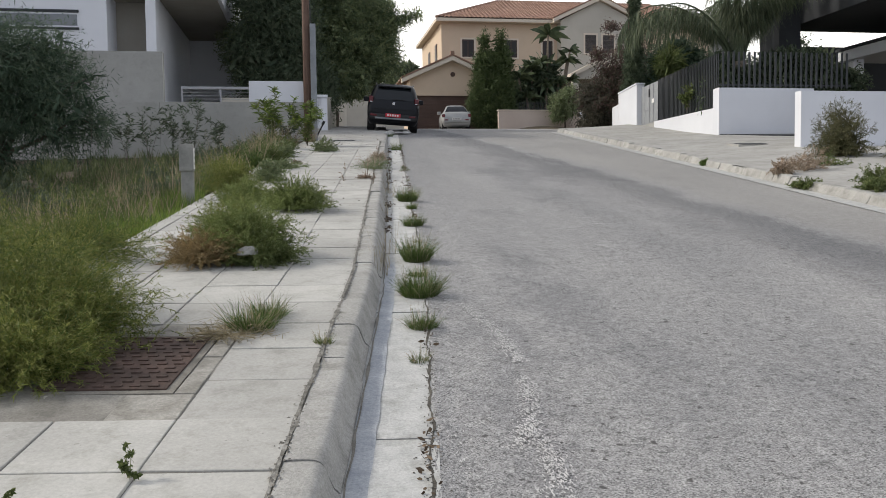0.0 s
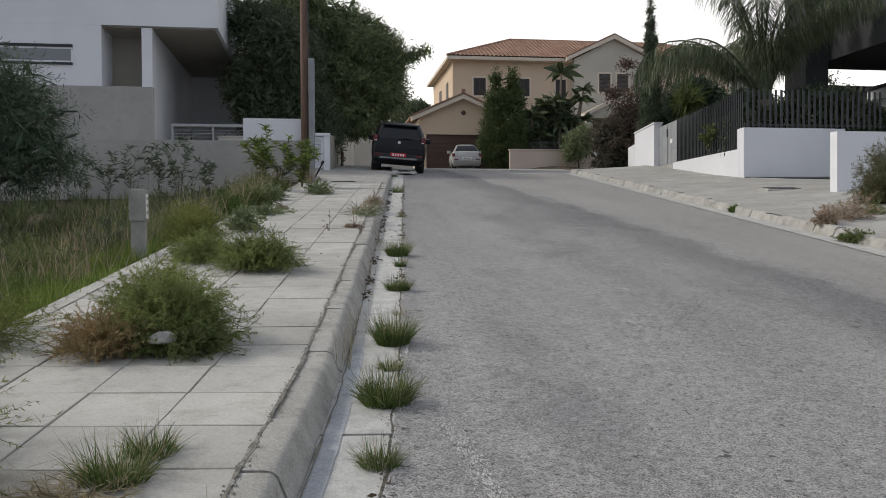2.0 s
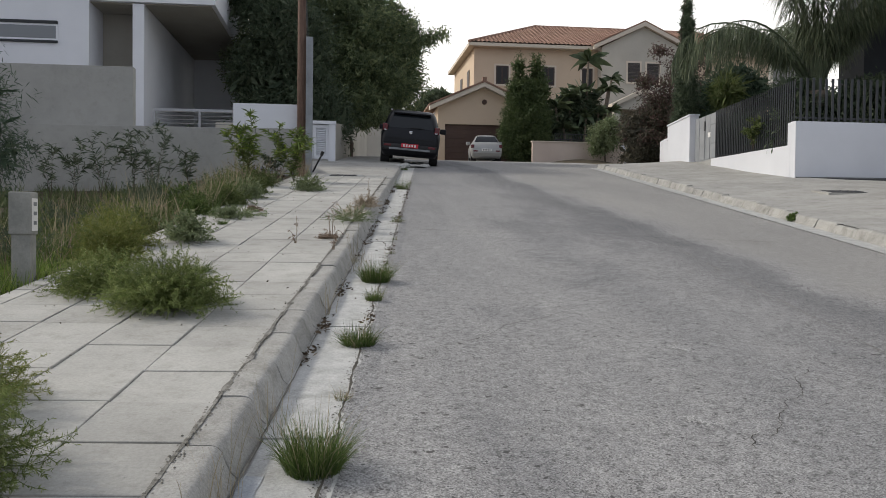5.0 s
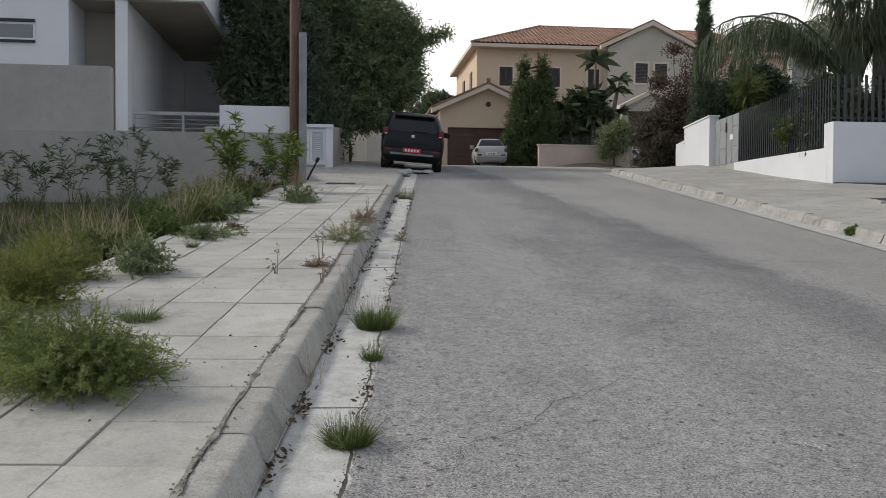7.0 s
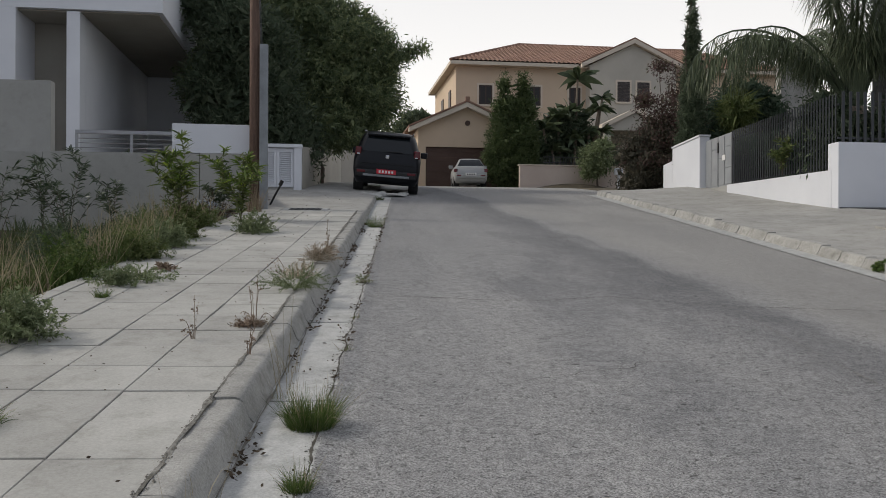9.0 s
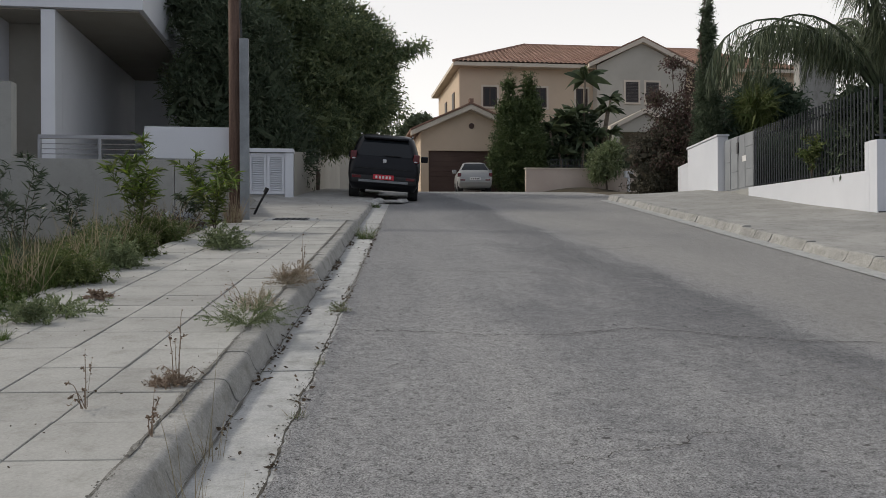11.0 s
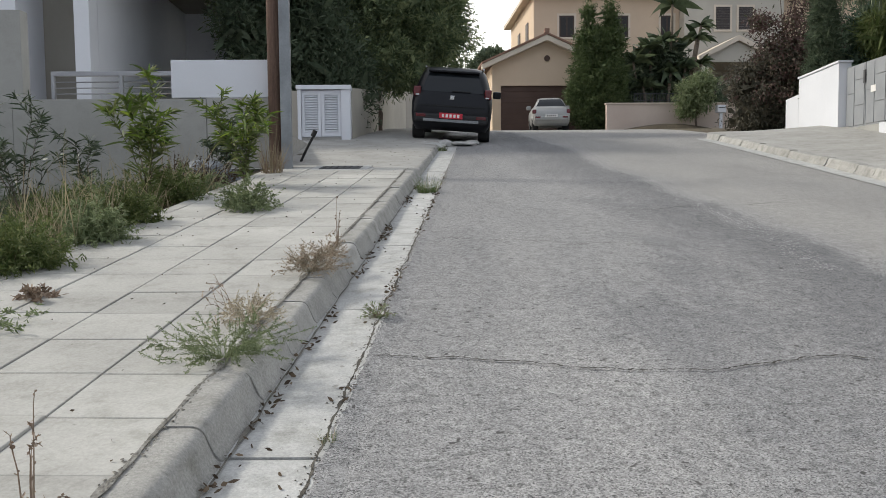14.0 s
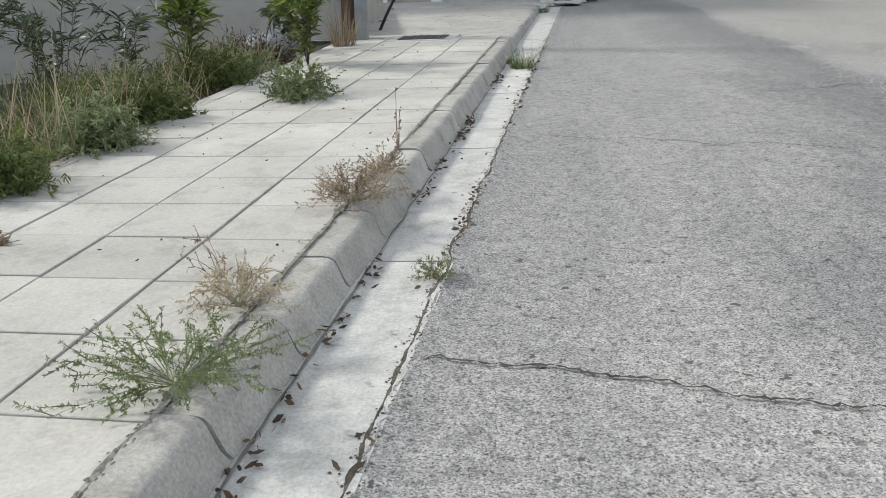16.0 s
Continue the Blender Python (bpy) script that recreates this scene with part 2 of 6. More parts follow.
STRAW = leaf_mat("straw", (0.3, 0.25, 0.16), (0.38, 0.32, 0.22), (0.24, 0.2, 0.13), 0.2, 0.7)
DRYTWIG = leaf_mat("dry_twig", (0.17, 0.12, 0.09), (0.27, 0.2, 0.155), (0.34, 0.27, 0.215), 0.1, 0.8)
BROWNTWIG = leaf_mat("brown_twig", (0.24, 0.17, 0.12), (0.34, 0.26, 0.2), (0.42, 0.35, 0.28), 0.12, 0.8)
GRASS = leaf_mat("grass_green", (0.05, 0.09, 0.022), (0.085, 0.135, 0.034), (0.16, 0.195, 0.065), 0.3)
WEED = leaf_mat("weed_green", (0.07, 0.1, 0.032), (0.115, 0.145, 0.05), (0.19, 0.21, 0.085), 0.3)
FEATHER = leaf_mat("feathery_green", (0.11, 0.14, 0.03), (0.18, 0.2, 0.05), (0.27, 0.27, 0.1), 0.3)
SPRAY = leaf_mat("fine_weed_green", (0.115, 0.16, 0.048), (0.185, 0.23, 0.075), (0.3, 0.325, 0.14), 0.38)
OCHRE = leaf_mat("ochre_weed", (0.2, 0.14, 0.07), (0.29, 0.21, 0.11), (0.36, 0.28, 0.15), 0.25, 0.75)
YOUNGGRASS = leaf_mat("young_grass", (0.12, 0.19, 0.035), (0.18, 0.26, 0.05), (0.28, 0.34, 0.09), 0.4)
GREYWEED = leaf_mat("greyish_green", (0.135, 0.175, 0.085), (0.2, 0.24, 0.13), (0.29, 0.32, 0.19), 0.35)
PALETWIG = leaf_mat("pale_twig", (0.3, 0.25, 0.19), (0.4, 0.35, 0.27), (0.48, 0.43, 0.34), 0.15, 0.8)
OLEANDER = leaf_mat("oleander_green", (0.035, 0.055, 0.032), (0.062, 0.085, 0.05), (0.12, 0.145, 0.09), 0.2, 0.4)
BRIGHTLEAF = leaf_mat("bright_sapling", (0.08, 0.14, 0.025), (0.14, 0.2, 0.035), (0.26, 0.34, 0.05), 0.35, 0.4)
DARKLEAF = leaf_mat("dark_foliage", (0.055, 0.078, 0.05), (0.09, 0.118, 0.075), (0.15, 0.175, 0.115), 0.3, 0.6)
TREELEAF = leaf_mat("tree_foliage", (0.1, 0.135, 0.075), (0.165, 0.205, 0.11), (0.3, 0.33, 0.17), 0.45, 0.5)
CYPRESSLEAF = leaf_mat("cypress_foliage", (0.05, 0.075, 0.03), (0.085, 0.115, 0.045), (0.13, 0.16, 0.07), 0.2, 0.6)
PALMLEAF = leaf_mat("palm_foliage", (0.06, 0.08, 0.05), (0.1, 0.125, 0.075), (0.2, 0.22, 0.14), 0.35, 0.4)
ACACIALEAF = leaf_mat("acacia_foliage", (0.042, 0.07, 0.046), (0.07, 0.106, 0.07), (0.13, 0.165, 0.11), 0.25, 0.6)
HERB = leaf_mat("herb_green", (0.055, 0.08, 0.035), (0.09, 0.12, 0.05), (0.16, 0.18, 0.085), 0.3)
OLIVE = leaf_mat("olive_shrub", (0.075, 0.085, 0.04), (0.12, 0.12, 0.06), (0.2, 0.17, 0.1), 0.25)
BROADLEAF = leaf_mat("broad_foliage", (0.05, 0.07, 0.04), (0.085, 0.11, 0.06), (0.16, 0.185, 0.1), 0.25, 0.4)
PURPLELEAF = leaf_mat("reddish_foliage", (0.085, 0.055, 0.05), (0.15, 0.09, 0.085), (0.095, 0.1, 0.06), 0.3, 0.55)
HEDGELEAF = leaf_mat("purplish_foliage", (0.05, 0.05, 0.038), (0.085, 0.078, 0.06), (0.13, 0.115, 0.085), 0.25, 0.6)
DEADLEAF = leaf_mat("dead_leaf", (0.05, 0.035, 0.025), (0.09, 0.065, 0.045), (0.16, 0.12, 0.085), 0.1, 0.8)


def glass_mat(name, tint, rough=0.05):
    m, n, l, p = nodes_of(name)
    p.inputs["Base Color"].default_value = (*tint, 1)
    p.inputs["Roughness"].default_value = rough
    p.inputs["Specular IOR Level"].default_value = 0.7
    return m


DARKGLASS = glass_mat("dark_glass", (0.01, 0.012, 0.014), 0.08)
DARKGLASS.node_tree.nodes["Principled BSDF"].inputs["Specular IOR Level"].default_value = 0.35
PALEGLASS = glass_mat("frosted_glass", (0.16, 0.17, 0.18), 0.25)
WINDOWGLASS = glass_mat("window_glass", (0.03, 0.028, 0.027), 0.3)
WINDOWGLASS.node_tree.nodes["Principled BSDF"].inputs["Specular IOR Level"].default_value = 0.25


# ---- building helpers ----
DX, DY = 0.0995, 0.995          # the street's direction
IDENT = Matrix.Identity(4)


def G(y):
    """Height of the road along its length: a steady climb that eases off at the top."""
    if y < 30:
        return -0.03 + 0.123 * y
    t = min(y, 56) - 30
    return 3.66 + 0.123 * t - 0.00186 * t * t


def W(u, s, h=0.0):
    """Street place: u across (to the right), s along, h above the road."""
    u = u - 0.035 * max(0.0, min(6.5 - s, 6.0)) if u < 3 else u   # the near kerb bends a little at its lower end
    x, y = u * DY + s * DX, -u * DX + s * DY
    return Vector((x, y, G(y) + h))


def part(name, bm, material, parent=None, label="", smooth=False):
    me = bpy.data.meshes.new(name)
    bm.normal_update()
    bm.to_mesh(me)
    bm.free()
    return hang(name, me, material, parent, label, smooth)


def hang(name, me, material, parent=None, label="", smooth=False):
    if material:
        me.materials.append(material)
    if smooth:
        me.shade_smooth()
    ob = new(name, me)
    if parent:
        ob.parent = parent
        ob.matrix_parent_inverse = parent.matrix_basis.inverted() if parent.type == "EMPTY" else IDENT
    if label:
        tagged(ob, label)
    return ob


def lists(name, verts, faces, material, parent=None, label="", smooth=False):
    me = bpy.data.meshes.new(name)
    me.from_pydata(verts, [], faces)
    return hang(name, me, material, parent, label, smooth)


def thing(name, loc, label, category, group="", kind=""):
    ob = new(name)
    ob.empty_display_size = 0.2
    ob.location = loc
    ob.matrix_basis = Matrix.Translation(loc)
    return tagged(ob, label, category, group, kind)


def bx(bm, x0, x1, y0, y1, z0, z1, bev=0.0, m=None):
    vs = [bm.verts.new((x, y, z)) for x in (x0, x1) for y in (y0, y1) for z in (z0, z1)]
    fs = [bm.faces.new([vs[i] for i in q]) for q in ((0, 1, 3, 2), (4, 6, 7, 5), (0, 4, 5, 1), (2, 3, 7, 6), (0, 2, 6, 4), (1, 5, 7, 3))]
    if bev:
        es = list({e for f in fs for e in f.edges})
        r = bmesh.ops.bevel(bm, geom=es, offset=bev, segments=2, affect="EDGES", profile=0.6)
        vs = list({v for f in r["faces"] for v in f.verts} | {v for v in vs if v.is_valid})
    if m:
        bmesh.ops.transform(bm, matrix=m, verts=[v for v in vs if v.is_valid])
    return bm


def box(*a, bev=0.0, m=None):
    return bx(bmesh.new(), *a, bev=bev, m=m)


def prism(bm, ring, way):
    """A closed ring of points pushed along a way."""
    a = [bm.verts.new(p) for p in ring]
    b = [bm.verts.new(Vector(p) + Vector(way)) for p in ring]
    n = len(a)
    bm.faces.new(a[::-1])
    bm.faces.new(b)
    for i in range(n):
        bm.faces.new((a[i], a[(i + 1) % n], b[(i + 1) % n], b[i]))
    return bm


def tube(bm, pts, radii, n=8):
    rings = []
    pts = [Vector(p) for p in pts]
    for i, p in enumerate(pts):
        d = (pts[min(i + 1, len(pts) - 1)] - pts[max(i - 1, 0)]).normalized()
        a = d.orthogonal().normalized() if abs(d.z) < 0.95 else Vector((1, 0, 0)).cross(d).normalized()
        b = d.cross(a)
        r = radii[i] if isinstance(radii, (list, tuple)) else radii
        rings.append([bm.verts.new(p + r * (math.cos(k * math.tau / n) * a + math.sin(k * math.tau / n) * b)) for k in range(n)])
    for q, w in zip(rings, rings[1:]):
        for k in range(n):
            bm.faces.new((q[k], q[(k + 1) % n], w[(k + 1) % n], w[k]))
    bm.faces.new(rings[0][::-1])
    bm.faces.new(rings[-1])
    return bm


def sheet(name, us, ss, h, material, parent=None, bump=0.0, label=""):
    """A sheet over the street between lists of u and s; h(u, s) above the road."""
    verts = [W(u, s, h(u, s) + (bump * (noise.noise((u * 0.7, s * 0.35, 3.1))) if bump else 0)) for s in ss for u in us]
    n = len(us)
    faces = [(j * n + i, j * n + i + 1, (j + 1) * n + i + 1, (j + 1) * n + i) for j in range(len(ss) - 1) for i in range(n - 1)]
    return lists(name, [tuple(v) for v in verts], faces, material, parent, label, True)


def steps(a, b, d):
    n = max(1, round((b - a) / d))
    return [a + (b - a) * i / n for i in range(n + 1)]


# ---- ground, road, kerbs and pavements ----
KL, GL, AL = -0.30, -0.085, 0.25      # kerb's back, kerb's foot, edge of the asphalt
KR = 6.55                            # foot of the far kerb
VERGE = -2.42                        # back of the near pavement

far = steps(-60, -6, 6)[:-1] + steps(-6, 60, 1.0) + steps(66, 200, 15) + [600, 1500]
wide = [-900, -300, -120] + steps(-60, -6.6, 2.4) + steps(-6, -2.5, 0.5) + [-2.35, -1.6, 7.2, 7.6, 10.0] + steps(12, 60, 4) + [140, 400, 1000]


def verge_height(u, s):
    if u < -2.4:
        dip = min(1.0, (-2.4 - u) / 2.5)
        return 0.10 - 0.55 * dip * (1 if s < 23 else max(0, (27 - s) / 4)) + 0.06 * noise.noise((u, s, 0.0)) - (0.3 if abs(u) > 70 else 0)
    if u > 7.4:
        return 0.02 - (0.3 if u > 70 else 0)
    return -0.4


tagged(sheet("ground", wide, far, verge_height, SOIL), "dry brown soil with weeds and low growth", "ground", kind="structure")
road_us = [AL - 0.01] + steps(AL + 0.5, KR - 0.4, 0.6) + [KR - 0.01]
tagged(sheet("road", road_us, steps(-30, 33.5, 0.7), lambda u, s: 0.012 * math.sin(math.pi * (u - AL) / (KR - AL)), ASPHALT, bump=0.006), "worn grey asphalt street climbing a hill", "road", kind="structure")
tagged(sheet("road_top", steps(AL - 6, 45, 3), steps(33.5, 56, 1.5), lambda u, s: 0.0 if u > 0 else 0.02, ASPHALT), "worn asphalt turning area at the top of the street", "road", kind="structure")

# near kerb: rounded concrete stones, 0.6 m long
prof = [(-0.30, 0.135), (-0.297, 0.144), (-0.2, 0.147), (-0.178, 0.145), (-0.161, 0.139), (-0.149, 0.128), (-0.141, 0.112), (-0.134, 0.09), (-0.11, 0.03), (-0.086, 0.0), (-0.086, -0.1), (-0.30, -0.1)]


def kerb_mesh(name, length, profile, flip=1):
    """One kerb stone: a rounded section, worn unevenly along its length."""
    bm = bmesh.new()
    rows = []
    for k in range(6):
        y = 0.005 + (length - 0.01) * k / 5
        nick = 0.006 if k in (0, 5) else 0.0
        rows.append([bm.verts.new((flip * (p[0] - (0.004 * noise.noise((p[1] * 9, y * 6, 2.0)) + nick) * (0.0 < p[1] < 0.2) * (p[0] > -0.29)), y, p[1] + (0.004 * noise.noise((p[0] * 9, y * 6, 5.0)) - nick * 0.6) * (p[1] > 0.12))) for p in profile])
    n = len(profile)
    for a, b in zip(rows, rows[1:]):
        for i in range(n):
            bm.faces.new((a[i], a[(i + 1) % n], b[(i + 1) % n], b[i]))
    bm.faces.new(rows[0][::-1])
    bm.faces.new(rows[-1])
    bmesh.ops.recalc_face_normals(bm, faces=bm.faces)
    me = bpy.data.meshes.new(name)
    bm.to_mesh(me)
    bm.free()
    me.materials.append(KERB)
    me.shade_smooth()
    me.set_sharp_from_angle(angle=radians(52))
    return me


def slope_pose(u, s, h=0.0, turn=0.0, tip=0.0):
    """A pose standing on the sloping street, its y along the street."""
    p, q = W(u, s, h), W(u, s + 0.5, h)
    d = (q - p).normalized()
    side = Vector((DY, -DX, 0))
    up = side.cross(d).normalized()
    side = d.cross(up)
    m = Matrix((side, d, up)).transposed().to_4x4()
    return Matrix.Translation(p) @ m @ pose(0, 0, 0, tip, 0, turn)


def strip_core(name, u0, u1, s0, s1, top, label, material=JOINT):
    """The bed under a row of pieces."""
    bm = bmesh.new()
    ss = steps(s0, s1, 1.5)
    rows = [[bm.verts.new(W(u, s, h)) for u, h in ((u0, -0.3), (u0, top), (u1, top), (u1, -0.3))] for s in ss]
    for a, b in zip(rows, rows[1:]):
        for i in range(3):
            bm.faces.new((a[i], a[i + 1], b[i + 1], b[i]))
    return tagged(part(name, bm, material), label, "paving", kind="structure")


KERB_END = 31.4
kerb_row = strip_core("kerb_near", -0.30, -0.15, -6, KERB_END, 0.05, "row of rounded grey concrete kerb stones")
gutter_row = strip_core("gutter", -0.14, AL, -6, 31.5, -0.012, "pale cement gutter strip beside the kerb", JOINT)
pavement_near = strip_core("pavement_near", VERGE, -0.29, -6, 24.2, 0.134, "pale square concrete slabs with dirty joints", SANDJOINT)


def far_kerb_u(s):
    return KR - 0.1 * math.sin(s * 0.12)


kerb_far = strip_core("kerb_far", KR + 0.06, KR + 0.25, -6, 33.6, 0.02, "row of chipped grey kerb stones across the street")
tagged(sheet("pavement_far", [KR + 0.12, KR + 0.5, KR + 1.2, KR + 2, 9.75, 12], steps(-6, 33.6, 0.8), lambda u, s: 0.13 + max(0, min(u, 9.75) - KR - 0.2) * 0.07, APRON, bump=0.03), "uneven pale concrete pavement across the street", "pavement", kind="structure")
tagged(sheet("driveway", [-6.5, -4, -2.6, -1.5, KL, -0.2], steps(24.12, 40, 0.7), lambda u, s: 0.122 if u < -0.25 else 0.1, APRON, bump=0.008), "poured concrete driveway apron crossing the pavement", "driveway", kind="structure")

# ---- walls across the near verge: grey retaining wall of the white house ----
def wall(name, label, *boxes, material=GREY_WALL, bev=0.008, category="wall"):
    bm = bmesh.new()
    for b in boxes:
        bx(bm, *b, bev=bev)
    return tagged(part(name, bm, material), label, category, kind="structure")


wall("wall_north", "grey rendered retaining wall below the white house", (-30, -3.93, 24.4, 24.62, 0.5, 4.16), (-3.925, -1.0, 24.4, 24.62, 0.5, 4.17), (-0.99, 0.02, 24.4, 24.62, 0.5, 4.18))
wall("wall_parapet", "higher grey rendered block of the retaining wall", (-30, -3.85, 24.63, 24.9, 0.5, 5.57))
wall("wall_panel", "white painted solid panel on the grey wall", (-1.52, 0.02, 24.41, 24.61, 4.184, 4.76), material=WHITE)
wall("wall_street_side", "beige rendered garden wall behind the cabinet", (-3.0, 0.60, 31.8, 32.0, 3.4, 5.15), material=BEIGE)
bm = prism(bmesh.new(), [(0.62, 31.76, 3.4), (2.0, 46, 4.6), (2.0, 46, 6.75), (0.62, 31.76, 5.2)], (0.22, 0, 0))
bmesh.ops.recalc_face_normals(bm, faces=bm.faces)
tagged(part("wall_street", bm, BEIGE), "beige rendered garden wall climbing along the street", "wall", kind="structure")

# ---- white house ----
white_house = thing("white_house", (-6, 31, 3.9), "modern white house with a deep carport under its upper storey", "house")
bm = bmesh.new()
bx(bm, -30, -6.6, 30.8, 31.1, 3.2, 8.62)
bx(bm, -6.9, -6.6, 31.1, 36, 3.2, 8.62)
part("wall", bm, WHITE, white_house)
part("recess_wall", box(-6.6, -5.35, 32.3, 32.6, 3.2, 8.57), SHADED_BEIGE, white_house)
bm = bmesh.new()
bx(bm, -30, -2.87, 30.8, 40, 8.62, 12.2, bev=0.01)
part("upper_storey", bm, WHITE, white_house)
part("soffit", box(-6.6, -3.0, 30.95, 40, 8.58, 8.615), SHADED_BEIGE, white_house)
part("column", box(-5.34, -5.0, 30.85, 31.4, 3.4, 8.58, bev=0.006), WHITE, white_house)
bm = bmesh.new()
bx(bm, -5.3, -5.0, 31.41, 39.59, 3.4, 8.57)
bx(bm, -5.2, -1.2, 39.6, 39.9, 3.4, 8.57)
bx(bm, -1.2, 1.4, 39.6, 39.9, 3.4, 7.4)
part("carport_wall", bm, WHITE, white_house)
part("floor_slab", box(-6.6, 0.0, 24.95, 39, 3.3, 3.75), APRON, white_house)
bm = bmesh.new()
bx(bm, -10.5, -7.5, 30.74, 30.8, 7.86, 7.95)
bx(bm, -10.5, -7.5, 30.74, 30.82, 7.29, 7.36)
win = part("window_band", bm, SLATE, white_house, "long narrow window with grey surround")
part("pane", box(-10.5, -7.55, 30.77, 30.79, 7.42, 7.8), PALEGLASS, win)
part("frame", box(-10.5, -7.5, 30.775, 30.795, 7.36, 7.86), WHITE, win)

# ---- railing on the wall ----
railing = thing("railing", (-2.4, 24.5, 4.17), "grey metal railing with thin horizontal bars on the wall", "railing")
part("top_rail", box(-3.35, -1.53, 24.46, 24.54, 4.53, 4.6, bev=0.006), RAIL, railing)
for x in (-3.33, -2.3):
    part("post", box(x - 0.025, x + 0.025, 24.47, 24.53, 4.17, 4.53), RAIL, railing)
for z in (4.26, 4.35, 4.44):
    part("bar", tube(bmesh.new(), [(-3.33, 24.5, z), (-1.53, 24.5, z)], 0.009, 6), RAIL, railing)

# ---- white walls across the street ----
def street_wall(name, label, u, s0, s1, z0, z1, thick=0.25, material=WHITE):
    a, b = W(u, s0), W(u, s1)
    side = Vector((DY, -DX, 0)) * thick
    bm = bmesh.new()
    ring = [Vector((a.x, a.y, z0[0])), Vector((b.x, b.y, z0[1])), Vector((b.x, b.y, z1[1])), Vector((a.x, a.y, z1[0]))]
    prism(bm, ring, side)
    bmesh.ops.recalc_face_normals(bm, faces=bm.faces)
    return tagged(part(name, bm, material), label, "wall", kind="structure")


UR = 9.5
street_wall("wall_east_1", "low white garden wall rising with the street", UR, 24.55, 30.35, (2.6, 3.4), (3.98, 4.1))
wall("wall_east_2", "white garden wall facing down the street", (11.9, 14.9, 23.25, 23.5, 2.0, 4.54), (11.9, 12.14, 23.5, 23.62, 2.0, 4.53), material=WHITE)
wall("wall_east_3", "low white boundary wall beside the driveway", (11.22, 24, 18.0, 18.25, 1.5, 3.79), material=WHITE)


# ---- plants: generators ----
def rng_of(seed):
    return np.random.default_rng(seed)


def unit(v):
    return v / np.maximum(np.linalg.norm(v, axis=-1, keepdims=True), 1e-9)


def blades(base, way, length, width, bend, rng, seg=3, shape=1.0):
    """Many narrow leaves: base (n,3), way (n,3), length, width (n), bend: how far the tip droops. Returns vertices and faces."""
    n = len(base)
    way = unit(way)
    side = unit(np.cross(way, rng.normal(size=(n, 3))))
    t = np.linspace(0, 1, seg + 1)
    prof = np.sin(np.pi * np.clip(0.12 + 0.88 * t, 0, 1)) ** shape if shape < 3 else (1 - t) ** 0.8
    mid = base[:, None] + way[:, None] * (t[None, :, None] * np.asarray(length).reshape(-1, 1, 1))
    mid[:, :, 2] -= (t ** 2)[None] * np.asarray(bend).reshape(-1, 1)
    off = side[:, None] * (prof[None, :, None] * np.asarray(width).reshape(-1, 1, 1) / 2)
    v = np.stack([mid - off, mid + off], 2).reshape(-1, 3)
    k = np.arange(seg)
    q = np.stack([2 * k, 2 * k + 1, 2 * k + 3, 2 * k + 2], 1)
    f = (np.arange(n) * 2 * (seg + 1))[:, None, None] + q[None]
    return v, f.reshape(-1, 4)


def joined(*vf):
    vs, fs, o = [], [], 0
    for v, f in vf:
        vs.append(v)
        fs.append(f + o)
        o += len(v)
    return np.concatenate(vs), np.concatenate(fs)


def put(name, vf, material, parent, label=""):
    return lists(name, vf[0].tolist(), vf[1].tolist(), material, parent, label)


def shoots(n, loc, R, H, rng, spread=0.12, lift=0.6, k=6):
    """Curved shoots from a root out to a half-ellipsoid."""
    a = rng.uniform(0, math.tau, n)
    e = np.arccos(rng.uniform(0.0, 1.0, n))
    rr = rng.uniform(0.55, 1.05, n)
    tip = np.stack([np.cos(a) * np.sin(e) * R * rr, np.sin(a) * np.sin(e) * R * rr, np.maximum(0.05, np.cos(e)) * H * rr], 1)
    root = np.stack([np.cos(a), np.sin(a), np.zeros(n)], 1) * (spread * R * rng.uniform(0, 1, (n, 1)))
    mid = (root + tip) / 2
    mid[:, 2] += lift * H * 0.25
    mid[:, :2] *= 0.8
    t = np.linspace(0, 1, k)[None, :, None]
    p = (1 - t) ** 2 * root[:, None] + 2 * t * (1 - t) * mid[:, None] + t ** 2 * tip[:, None]
    p += rng.normal(size=p.shape) * 0.02 * R * t
    return p + np.asarray(loc)


def along(p, m, rng, lo=0.15):
    """m random places on each shoot, with the shoot's direction there."""
    n, k, _ = p.shape
    t = rng.uniform(lo, 1, (n, m)) * (k - 1)
    i = np.minimum(t.astype(int), k - 2)
    f = (t - i)[..., None]
    r = np.arange(n)[:, None]
    a, b = p[r, i], p[r, i + 1]
    return (a + (b - a) * f).reshape(-1, 3), (b - a).reshape(-1, 3)


def stalks(p, w, rng):
    """Shoots as thin ribbons, two crossed."""
    n, k, _ = p.shape
    out = []
    for axis in range(2):
        side = unit(np.cross(unit(p[:, -1] - p[:, 0]), rng.normal(size=(n, 3))))
        taper = np.linspace(1, 0.3, k)[None, :, None]
        off = side[:, None] * w / 2 * taper
        v = np.stack([p - off, p + off], 2).reshape(-1, 3)
        j = np.arange(k - 1)
        q = np.stack([2 * j, 2 * j + 1, 2 * j + 3, 2 * j + 2], 1)
        out.append((v, ((np.arange(n) * 2 * k)[:, None, None] + q[None]).reshape(-1, 4)))
    return joined(*out)


